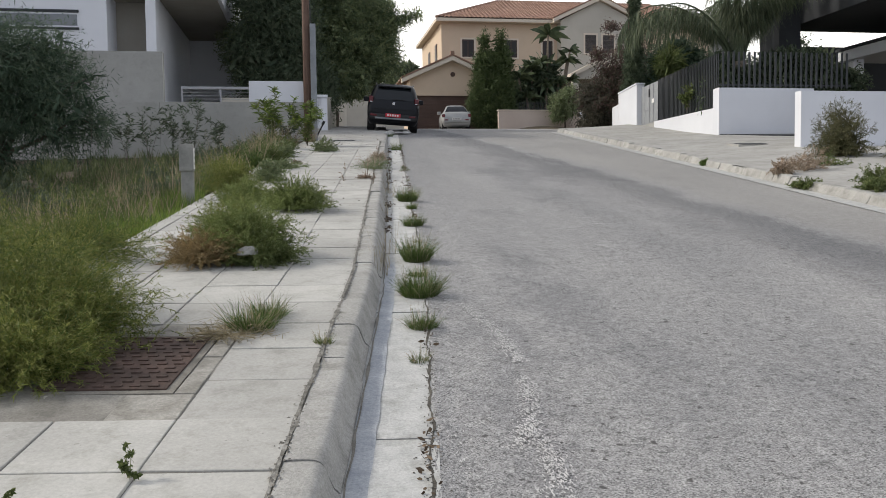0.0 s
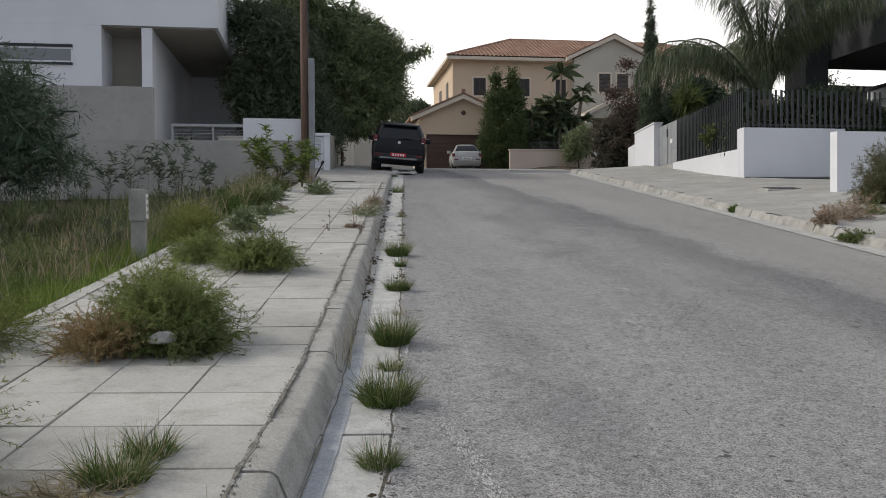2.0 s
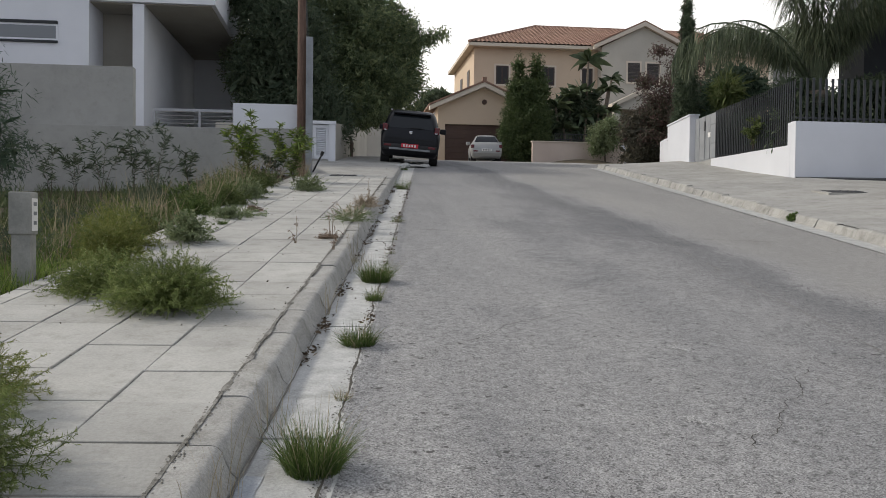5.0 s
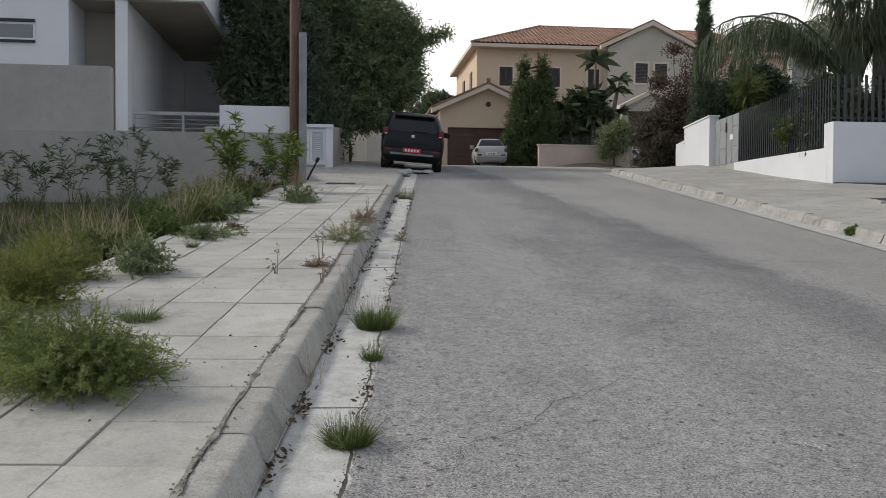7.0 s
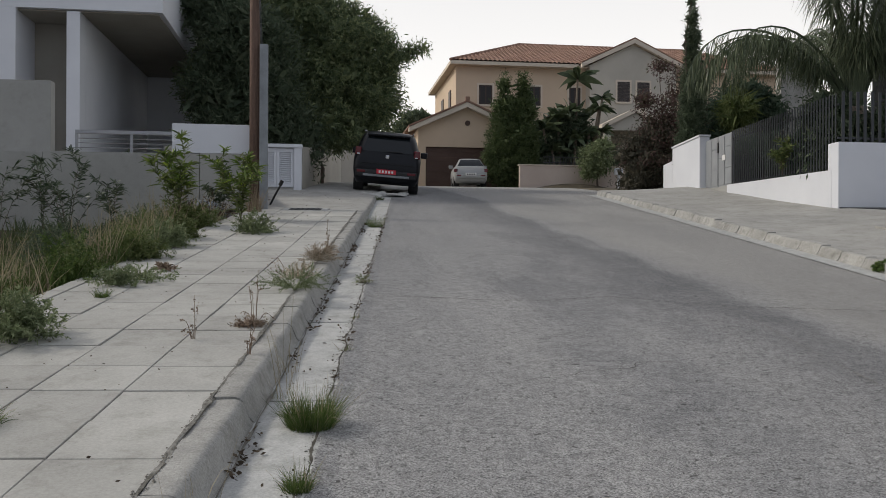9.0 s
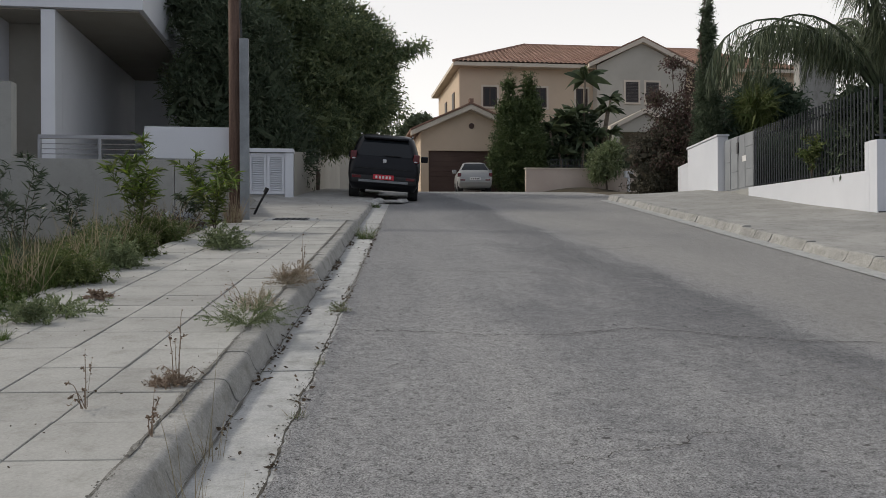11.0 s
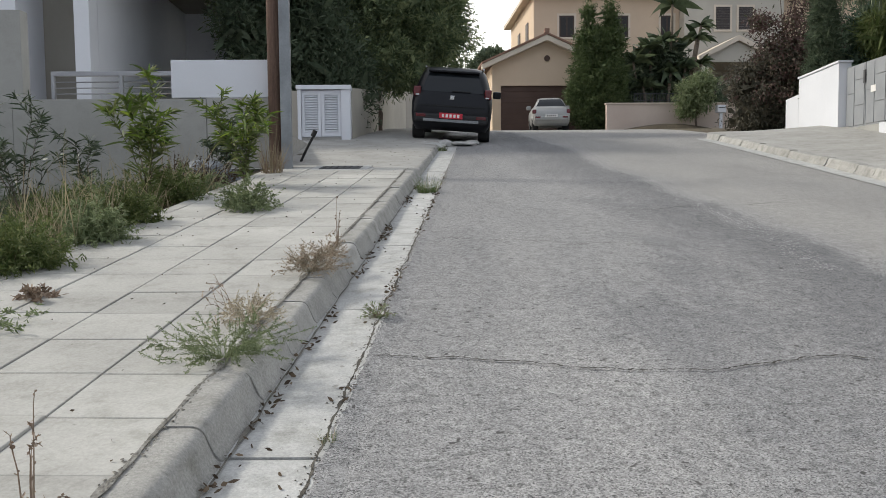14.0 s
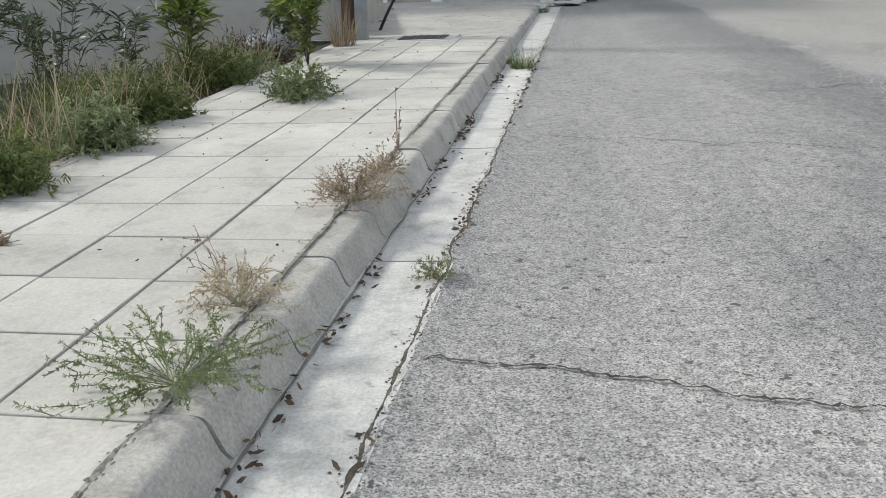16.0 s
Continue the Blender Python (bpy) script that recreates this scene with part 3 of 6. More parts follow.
def weed(name, loc, R, H, label, leaf, seed, n=60, m=14, ll=0.035, lw=0.008, stem=None, sw=0.004, lift=0.6, spread=0.12, category="weed", twigs=3, group=""):
    """A branching weed: stems, side twigs, small leaves."""
    rng = rng_of(seed)
    loc = Vector(loc)
    ob = thing(name, loc, label, category, group)
    p = shoots(n, loc, R, H, rng, spread, lift)
    parts = [p]
    if twigs:
        b, d = along(p, twigs, rng, 0.3)
        w = unit(unit(d) + rng.normal(size=b.shape) * 0.6) * (rng.uniform(0.12, 0.32, (len(b), 1)) * R)
        tt = np.linspace(0, 1, 6)[None, :, None]
        parts.append(b[:, None] + w[:, None] * tt)
    allp = np.concatenate(parts)
    allp[:, :, 2] = np.maximum(allp[:, :, 2], loc.z + 0.01 + (allp[:, :, 1] - loc.y) * 0.12)
    tagged(put("stem_growth", stalks(allp, sw, rng), stem or leaf, ob), kind="stuff")
    b, d = along(allp, m, rng)
    w = unit(d) * 0.6 + rng.normal(size=b.shape) * 0.7
    put("foliage", blades(b, w, rng.uniform(0.5, 1.1, len(b)) * ll, rng.uniform(0.6, 1.1, len(b)) * lw, rng.uniform(0, 0.15, len(b)) * ll, rng, 2), leaf, ob)
    return ob


def tuft(name, loc, R, H, label, leaf, seed, n=160, w=0.006, dry=0.0, category="grass tuft", group=""):
    """A tuft of grass: curved blades, some of them dry."""
    rng = rng_of(seed)
    loc = Vector(loc)
    ob = thing(name, loc, label, category, group)
    for nm, material, k in (("blade_growth", leaf, int(n * (1 - dry))), ("dry_growth", STRAW, int(n * dry))):
        if not k:
            continue
        a = rng.uniform(0, math.tau, k)
        r = np.sqrt(rng.uniform(0, 1, k)) * R * 0.55
        base = np.stack([np.cos(a) * r, np.sin(a) * r, np.full(k, -0.01)], 1) + np.asarray(loc)
        lean = rng.uniform(0.0, 0.95, k) * R / H
        a2 = a + rng.normal(size=k) * 0.6
        way = np.stack([np.cos(a2) * lean, np.sin(a2) * lean, np.ones(k)], 1)
        L = rng.uniform(0.35, 1.45, k) * H * (1.0 if nm == "blade_growth" else 1.35)
        put(nm, blades(base, way, L, rng.uniform(0.6, 1.2, k) * w, L * rng.uniform(0.12, 0.75, k), rng, 5, 3), material, ob)
    return ob


def limb(bm, a, b, r0, r1, rng, k=6, sag=0.15, n=8):
    a, b = np.asarray(a, float), np.asarray(b, float)
    t = np.linspace(0, 1, k)[:, None]
    p = a + (b - a) * t
    p += rng.normal(size=p.shape) * np.linalg.norm(b - a) * 0.03 * np.sin(np.pi * t)
    p[:, 2] += np.linalg.norm(b - a) * sag * np.sin(np.pi * t[:, 0])
    tube(bm, [Vector(q) for q in p], [r0 + (r1 - r0) * i / (k - 1) for i in range(k)], n)
    return p[-1]


def tree(name, loc, height, blobs, label, leaf, seed, trunk_r=0.18, fork=0.3, n=26000, ll=0.09, lw=0.025, category="tree", bark=None, hang_down=0.2, clump=0.55, core=0.1):
    """Trunk, limbs to each blob of crown, and sprays of leaves. blobs: (x, y, z, rx, ry, rz) from the foot."""
    rng = rng_of(seed)
    loc = Vector(loc)
    ob = thing(name, loc, label, category)
    bm = bmesh.new()
    foot = np.asarray(loc)
    top = foot + np.array([0, 0, height * fork])
    limb(bm, foot - np.array([0, 0, 0.2]), top, trunk_r * 1.3, trunk_r * 0.8, rng, 6, 0.0, 10)
    vol = np.array([b[3] * b[4] * b[5] for b in blobs])
    bases, ways = [], []
    for b, share in zip(blobs, vol / vol.sum()):
        c, r = foot + np.array(b[:3]), np.array(b[3:])
        tip = limb(bm, top, c, trunk_r * 0.6, trunk_r * 0.15, rng)
        k = max(12, int(n * share / 34))
        d = unit(rng.normal(size=(k, 3)))
        q = c + d * r * (rng.uniform(0.25, 1.12, (k, 1)) ** 0.6)
        for j in range(0, k, max(1, k // 5)):
            limb(bm, c, q[j], trunk_r * 0.15, trunk_r * 0.03, rng, 4, 0.05, 5)
        sub = rng.normal(size=(k, 34, 3)) * clump * np.array([0.5, 0.5, 0.4])
        pts = (q[:, None] + sub).reshape(-1, 3)
        w = np.repeat(d, 34, 0) * 0.7 + rng.normal(size=pts.shape) * 0.7
        w[:, 2] -= hang_down
        bases.append(pts)
        ways.append(w)
    part("trunk", bm, bark or STRAWBARK, ob, smooth=True)
    base, way = np.concatenate(bases), np.concatenate(ways)
    k = len(base)
    cores = []
    for b, share in zip(blobs, vol / vol.sum()):
        kk = int(n * share * core)
        d = unit(rng.normal(size=(kk, 3))) * np.array(b[3:]) * rng.uniform(0.1, 0.85, (kk, 1))
        cores.append(foot + np.array(b[:3]) + d)
    cb = np.concatenate(cores)
    put("inner_foliage", blades(cb, rng.normal(size=cb.shape), rng.uniform(2, 3.5, len(cb)) * ll, rng.uniform(3.0, 5.0, len(cb)) * lw, np.zeros(len(cb)), rng, 2), leaf, ob)
    put("crown", blades(base, way, rng.uniform(0.5, 1.2, k) * ll, rng.uniform(0.6, 1.2, k) * lw, rng.uniform(0, 0.3, k) * ll, rng, 2), leaf, ob)
    return ob


def sapling(name, loc, H, label, leaf, seed, stems=4, R=0.3, ll=0.13, lw=0.022, m=46, category="shrub", tip=None, group="", lo=0.25):
    """Stems that fan out and fork, set with long narrow leaves towards their ends, as oleander grows."""
    rng = rng_of(seed)
    loc = Vector(loc)
    ob = thing(name, loc, label, category, group)
    a = np.arange(stems) * 2.399 + rng.uniform(-0.5, 0.5, stems)
    r = rng.uniform(0.3, 1, stems) * R
    hh = rng.uniform(0.62, 1.0, stems) * H
    r[0], hh[0] = r[0] * 0.25, H
    t = np.linspace(0, 1, 8)[None, :, None]
    out = np.stack([np.cos(a) * r, np.sin(a) * r, np.zeros(stems)], 1)[:, None] * t ** 1.5
    up = np.array([0, 0, 1.0]) * hh[:, None, None] * (t - 0.12 * t ** 3)
    p = out + up + rng.normal(size=(stems, 8, 3)) * 0.012 * t + np.asarray(loc)
    b, d = along(p, 2, rng, 0.45)
    w = unit(unit(d) * 0.8 + unit(rng.normal(size=b.shape) * np.array([1, 1, 0.2])) * 0.7) * (H * rng.uniform(0.12, 0.26, (len(b), 1)))
    tw = b[:, None] + w[:, None] * t
    tagged(put("stem_growth", joined(stalks(p, 0.014, rng), stalks(tw, 0.008, rng)), STRAWBARK, ob), kind="stuff")
    for nm, material, sets in (("foliage", leaf, ((p, lo, m), (tw, 0.15, m // 2))), ("young_foliage", tip or leaf, ((p, 0.8, m // 3), (tw, 0.7, m // 4)))):
        got = [along(q, k, rng, l0) for q, l0, k in sets]
        b, d = np.concatenate([g[0] for g in got]), np.concatenate([g[1] for g in got])
        w = unit(d) * 0.65 + unit(rng.normal(size=b.shape) * np.array([1, 1, 0.35])) * 0.8
        put(nm, blades(b, w, rng.uniform(0.5, 1.1, len(b)) * ll, rng.uniform(0.7, 1.1, len(b)) * lw, rng.uniform(0.05, 0.45, len(b)) * ll, rng, 4), material, ob)
    return ob


# ---- utility pole, guard post, meter cabinet, marker post ----
pole = thing("utility_pole", (0.1, 24.25, 3.0), "weathered brown wooden utility pole", "utility pole")
part("shaft", tube(bmesh.new(), [(0.09, 24.22, 2.7), (0.085, 24.22, 7), (0.07, 24.22, 12.5)], [0.105, 0.1, 0.085], 12), WOOD, pole, smooth=True)
for dx in (0.05, 0.11):
    part("cable", tube(bmesh.new(), [(0.2 + dx * 0.3, 24.12, 6.3), (0.17 + dx * 0.4, 24.12, 6.7), (0.14 + dx * 0.1, 24.14, 8.5), (0.13, 24.15, 12)], 0.008, 6), DARKIRON, pole)
guard = thing("cable_guard", (0.26, 24.1, 3.0), "tall galvanised steel cable cover beside the wooden pole", "cable cover")
part("channel", box(0.19, 0.35, 24.05, 24.17, 2.9, 6.3, bev=0.008), STEELPOST, guard)

cabinet = thing("meter_cabinet", (0.2, 31.5, 3.95), "white meter cabinet with two louvred doors in a white surround", "meter cabinet")
bm = bmesh.new()
bx(bm, -0.42, -0.34, 31.3, 31.74, 3.9, 5.12)
bx(bm, 0.6, 0.82, 31.3, 31.74, 3.9, 5.12)
bx(bm, -0.45, 0.84, 31.26, 31.74, 5.122, 5.22, bev=0.008)
bx(bm, -0.34, 0.6, 31.5, 31.74, 3.9, 5.12)
part("surround", bm, WHITE, cabinet)
for x0 in (-0.33, 0.135):
    bm = bmesh.new()
    for a, b, c, d in ((x0, x0 + 0.07, 4.02, 5.1), (x0 + 0.385, x0 + 0.455, 4.02, 5.1), (x0 + 0.07, x0 + 0.385, 4.02, 4.12), (x0 + 0.07, x0 + 0.385, 5.0, 5.1)):
        bx(bm, a, b, 31.36, 31.4, c, d)
    door = part("door", bm, WHITE, cabinet)
    for i in range(15):
        z = 4.13 + i * 0.058
        part("louvre", box(x0 + 0.07, x0 + 0.385, -0.03, 0.03, -0.004, 0.004, m=Matrix.Translation((0, 31.39, z + 0.03)) @ pose(0, 0, 0, 50)), WHITE, door)
part("plinth", box(-0.34, 0.6, 31.34, 31.5, 3.8, 4.0), APRON, cabinet)

pb = W(-2.55, 10.8, 0.0)
marker = thing("marker_post", pb, "square grey concrete marker post with a white plate", "post")
part("post", box(pb.x - 0.07, pb.x + 0.075, pb.y - 0.07, pb.y + 0.075, pb.z - 0.3, pb.z + 0.5, bev=0.012), POSTGREY, marker)
part("head", box(pb.x - 0.085, pb.x + 0.085, pb.y - 0.085, pb.y + 0.085, pb.z + 0.49, pb.z + 0.83, bev=0.012), POSTGREY, marker)
part("plate", box(pb.x + 0.0855, pb.x + 0.09, pb.y - 0.06, pb.y + 0.06, pb.z + 0.52, pb.z + 0.78), BARWHITE, marker, "small white plate")
for z in (0.57, 0.645, 0.72):
    part("bar", box(pb.x + 0.0905, pb.x + 0.0925, pb.y - 0.035, pb.y + 0.03, pb.z + z, pb.z + z + 0.03), STEELPOST, marker)

# ---- peach house at the top of the street ----
house = thing("peach_house", (16, 62, 5.6), "two-storey peach rendered house with a terracotta hipped roof", "house")
HB = 5.5
bm = bmesh.new()
bx(bm, 9.76, 32.5, 60.5, 70.6, HB, 13.95)
part("wall", bm, PEACH, house)
bm = bmesh.new()
prism(bm, [(18.3, 59.6, HB), (24.1, 59.6, HB), (24.1, 59.6, 14.05), (21.2, 59.6, 15.5), (18.3, 59.6, 14.05)], (0, 0.88, 0))
part("wing_wall", bm, BEIGE, house, "paler rendered gable wing")
bm = bmesh.new()
bx(bm, 9.3, 33, 59.85, 71.2, 13.9, 14.12)
part("eave_board", bm, CREAM, house)


def tiled(name, parent, x0, x1, xa, xb, y0, z0, y1, z1, rows=16):
    """A tiled slope: barrel tiles in columns, courses stepped; eave x0..x1, ridge xa..xb."""
    verts, faces = [], []
    d = 0.075
    n = int((x1 - x0) / d)
    per = 2 * rows + 1
    for i in range(n + 1):
        x = x0 + (x1 - x0) * i / n
        vm = min(1.0, (x - x0) / max(1e-6, xa - x0) if xa > x0 else 1.0, (x1 - x) / max(1e-6, x1 - xb) if xb < x1 else 1.0)
        arch = 0.085 * abs(math.sin(math.pi * (x - x0) / 0.3))
        for j in range(per):
            v = min(vm, (j // 2 + (j % 2)) / rows)
            lift = 0.035 if j % 2 == 0 else 0.0
            verts.append((x, y0 + (y1 - y0) * v, z0 + (z1 - z0) * v + arch + lift))
    for i in range(n):
        for j in range(per - 1):
            a = i * per + j
            faces.append((a, a + per, a + per + 1, a + 1))
    return lists(name, verts, faces, TILE, parent)


roof = tiled("roof", house, 9.3, 33.0, 15.06, 27.4, 59.85, 14.12, 65.4, 16.6)
bm = bmesh.new()
for ring in (((9.3, 71.2, 14.12), (9.3, 59.85, 14.12), (15.06, 65.4, 16.58)), ((33, 59.85, 14.12), (33, 71.2, 14.12), (27.4, 65.4, 16.58)), ((33, 71.2, 14.12), (9.3, 71.2, 14.12), (15.06, 65.4, 16.58), (27.4, 65.4, 16.58))):
    bm.faces.new([bm.verts.new(p) for p in ring])
part("hip", bm, TILE, house)
part("ridge_cap", tube(bmesh.new(), [(15.06, 65.4, 16.62), (27.4, 65.4, 16.62)], 0.1, 8), TILE, house)
part("ridge_cap", tube(bmesh.new(), [(9.3, 59.85, 14.17), (15.06, 65.4, 16.64)], 0.1, 8), TILE, house)
# gable of the wing: pale verges, tiled slopes behind
for sx in (-1, 1):
    bm = bmesh.new()
    prism(bm, [(21.2, 59.3, 15.78), (21.2, 59.3, 15.5), (21.2 + sx * 3.5, 59.3, 13.86), (21.2 + sx * 3.5, 59.3, 14.12)], (0, 0.3, 0))
    bmesh.ops.recalc_face_normals(bm, faces=bm.faces)
    part("verge", bm, CREAM, house)
    bm = bmesh.new()
    prism(bm, [(21.2, 59.32, 15.88), (21.2, 59.32, 15.79), (21.2 + sx * 3.55, 59.32, 14.13), (21.2 + sx * 3.55, 59.32, 14.22)], (0, 4.6, 0))
    bmesh.ops.recalc_face_normals(bm, faces=bm.faces)
    part("wing_roof", bm, TILE, house)


def house_window(x0, x1, z0, z1, y, shutter=False):
    bm = bmesh.new()
    for q in ((x0 - 0.12, x1 + 0.12, y - 0.03, y, z1, z1 + 0.12), (x0 - 0.12, x1 + 0.12, y - 0.06, y, z0 - 0.12, z0), (x0 - 0.12, x0, y - 0.03, y, z0, z1), (x1, x1 + 0.12, y - 0.03, y, z0, z1)):
        bx(bm, *q)
    w = part("window", bm, CREAM, house)
    bm = bmesh.new()
    m = (x0 + x1) / 2
    for q in ((x0, x0 + 0.09, z0, z1), (x1 - 0.09, x1, z0, z1), (x0 + 0.09, x1 - 0.09, z1 - 0.09, z1), (x0 + 0.09, x1 - 0.09, z0, z0 + 0.09), (m - 0.05, m + 0.05, z0 + 0.09, z1 - 0.09)):
        bx(bm, q[0], q[1], y - 0.025, y + 0.01, q[2], q[3])
    if not shutter:
        part("frame", bm, FRAMEBROWN, w)
        part("pane", box(x0 + 0.08, x1 - 0.08, y - 0.012, y - 0.004, z0 + 0.08, z1 - 0.08), WINDOWGLASS, w)
    else:
        bm.free()
        k = 14
        for i in range(k):
            z = z0 + (z1 - z0) * i / k
            part("shutter_slat", box(x0, x1, y - 0.03, y - 0.005, z, z + (z1 - z0) / k - 0.012), SHUTTER, w, "closed dark roller shutter")


house_window(11.25, 12.12, 11.5, 12.74, 60.5)
house_window(14.42, 15.29, 11.5, 12.74, 60.5)
house_window(17.2, 17.95, 11.3, 12.74, 60.5)
house_window(20.13, 20.96, 11.76, 13.05, 59.6, True)
house_window(21.46, 22.29, 11.76, 13.05, 59.6, True)
for y in (62.5, 66.0):
    bm = box(9.7, 9.76, y, y + 0.9, 11.5, 12.74)
    part("side_window", bm, FRAMEBROWN, house)

# portico
bm = bmesh.new()
prism(bm, [(18.2, 56, 9.4), (21.8, 56, 9.4), (21.8, 56, 9.7), (20.0, 56, 10.45), (18.2, 56, 9.7)], (0, 4.0, 0))
porch = part("porch", bm, BEIGE, house)
for sx in (-1, 1):
    bm = bmesh.new()
    prism(bm, [(20, 55.8, 10.78), (20, 55.8, 10.5), (20 + sx * 2.15, 55.8, 9.45), (20 + sx * 2.15, 55.8, 9.7)], (0, 4.2, 0))
    bmesh.ops.recalc_face_normals(bm, faces=bm.faces)
    part("porch_verge", bm, CREAM, porch)
    part("porch_pillar", box(20 + sx * 1.75 - 0.2, 20 + sx * 1.75 + 0.2, 56, 56.4, 5.5, 9.4), BEIGE, porch)
part("porch_door", box(19.2, 20.8, 59.56, 59.596, 5.6, 8.2), FRAMEBROWN, house)
part("lower_window", box(13.2, 16.2, 60.46, 60.496, 6.8, 8.6), FRAMEBROWN, house)

garage = thing("garage", (9.3, 56, 5.5), "peach rendered gabled garage with a brown door", "garage")
bm = bmesh.new()
prism(bm, [(6.63, 54, HB - 0.3), (7.06, 54, HB - 0.3), (7.06, 54, 7.95), (11.7, 54, 7.95), (11.7, 54, HB - 0.3), (12.05, 54, HB - 0.3), (12.05, 54, 8.95), (9.34, 54, 10.2), (6.63, 54, 8.95)], (0, 0.3, 0))
bx(bm, 6.63, 6.9, 54.31, 60.4, HB - 0.3, 8.95)
bx(bm, 11.8, 12.05, 54.31, 60.4, HB - 0.3, 8.95)
bmesh.ops.recalc_face_normals(bm, faces=bm.faces)
part("wall", bm, PEACH, garage)
garage_door = part("garage_door", box(7.06, 11.7, 54.17, 54.22, 5.3, 7.96), DOORBROWN, garage, "dark brown sectional door")
for i in range(9):
    z = 5.45 + i * 0.278
    part("panel", box(7.08, 11.68, 54.12, 54.168, z, z + 0.273, bev=0.006), DOORBROWN, garage_door)
for sx in (-1, 1):
    bm = bmesh.new()
    prism(bm, [(9.34, 53.55, 10.42), (9.34, 53.55, 10.15), (9.34 + sx * 3.25, 53.55, 8.72), (9.34 + sx * 3.25, 53.55, 8.97)], (0, 0.44, 0))
    bmesh.ops.recalc_face_normals(bm, faces=bm.faces)
    part("verge", bm, CREAM, garage)
    bm = bmesh.new()
    prism(bm, [(9.34, 53.5, 10.53), (9.34, 53.5, 10.43), (9.34 + sx * 3.28, 53.5, 8.98), (9.34 + sx * 3.28, 53.5, 9.08)], (0, 6.9, 0))
    bmesh.ops.recalc_face_normals(bm, faces=bm.faces)
    part("roof", bm, TILE, garage)
part("finial", box(9.22, 9.46, 53.5, 53.8, 10.5, 10.72, bev=0.02), TILE, garage)
part("vent", tube(bmesh.new(), [(9.41, 53.93, 9.3), (9.41, 54.01, 9.3)], 0.15, 14), DOORBROWN, garage, "small round brown vent")

# low wall, railing, pillar, letter box
wall("wall_pink", "low pinkish rendered front wall of the peach house", (11.25, 17.4, 49, 49.25, 4.9, 6.5), material=PINKWALL)
wall("wall_pink_cap", "pale coping on the pink front wall", (11.2, 17.45, 48.96, 49.29, 6.503, 6.56), material=CREAM)
wall("wall_gate_pillar", "grey stone gate pillar beside the garage door", (11.5, 12.1, 52.6, 53.1, 5.2, 7.45), material=GREY_WALL)
garden_rail = thing("garden_railing", (13.7, 49.1, 6.56), "dark metal railing on the pink wall", "railing")
for z in (6.66, 6.95):
    part("rail", box(12.5, 15.6, 49.09, 49.13, z, z + 0.035), FENCE, garden_rail)
for i in range(22):
    x = 12.52 + i * 0.145
    part("baluster", box(x, x + 0.022, 49.1, 49.12, 6.56, 6.95), FENCE, garden_rail)
letter = thing("letter_box", (16.05, 48.0, 5.3), "white letter box on a white post", "letter box")
part("post", box(16.0, 16.12, 47.9, 48.0, 5.1, 6.0), WHITE, letter)
part("box", box(15.86, 16.26, 47.82, 48.1, 6.0, 6.33, bev=0.03), WHITE, letter)
part("slot", box(15.92, 16.2, 47.812, 47.82, 6.2, 6.23), DARKIRON, letter)
brown_gate = thing("garden_gate", (17.8, 49.1, 5.3), "dark brown metal garden gate", "gate")
part("frame", box(17.45, 18.6, 49.08, 49.14, 5.35, 5.45), FRAMEBROWN, brown_gate)
part("frame", box(17.45, 18.6, 49.08, 49.14, 6.7, 6.8), FRAMEBROWN, brown_gate)
for i in range(10):
    part("bar", box(17.47 + i * 0.122, 17.5 + i * 0.122, 49.1, 49.125, 5.45, 6.7), FRAMEBROWN, brown_gate)
wall("wall_back", "rendered garden wall along the side street", (18.6, 60, 49, 49.25, 4.9, 6.6), material=PINKWALL)
wall("wall_back_west", "pale rendered wall at the end of the street", (-12, 6.0, 52, 52.25, 4.6, 8.3), material=BEIGE)


# ---- vehicles ----
def rounded(w, y0, y1, z, r=0.16, k=4):
    ring = []
    for cx, cy, a0 in ((w - r, y1 - r, 0), (-w + r, y1 - r, 90), (-w + r, y0 + r, 180), (w - r, y0 + r, 270)):
        for i in range(k + 1):
            a = radians(a0 + 90 * i / k)
            ring.append((cx + r * math.cos(a), cy + r * math.sin(a), z))
    return ring


def loft(rings, m):
    bm = bmesh.new()
    vs = [[bm.verts.new(m @ Vector(p)) for p in r] for r in rings]
    n = len(vs[0])
    for a, b in zip(vs, vs[1:]):
        for i in range(n):
            bm.faces.new((a[i], a[(i + 1) % n], b[(i + 1) % n], b[i]))
    bm.faces.new(vs[0][::-1])
    bm.faces.new(vs[-1])
    return bm


def at_height(levels, z):
    for a, b in zip(levels, levels[1:]):
        if a[0] <= z <= b[0]:
            t = (z - a[0]) / (b[0] - a[0])
            return [p + (q - p) * t for p, q in zip(a, b)]
    return levels[-1]


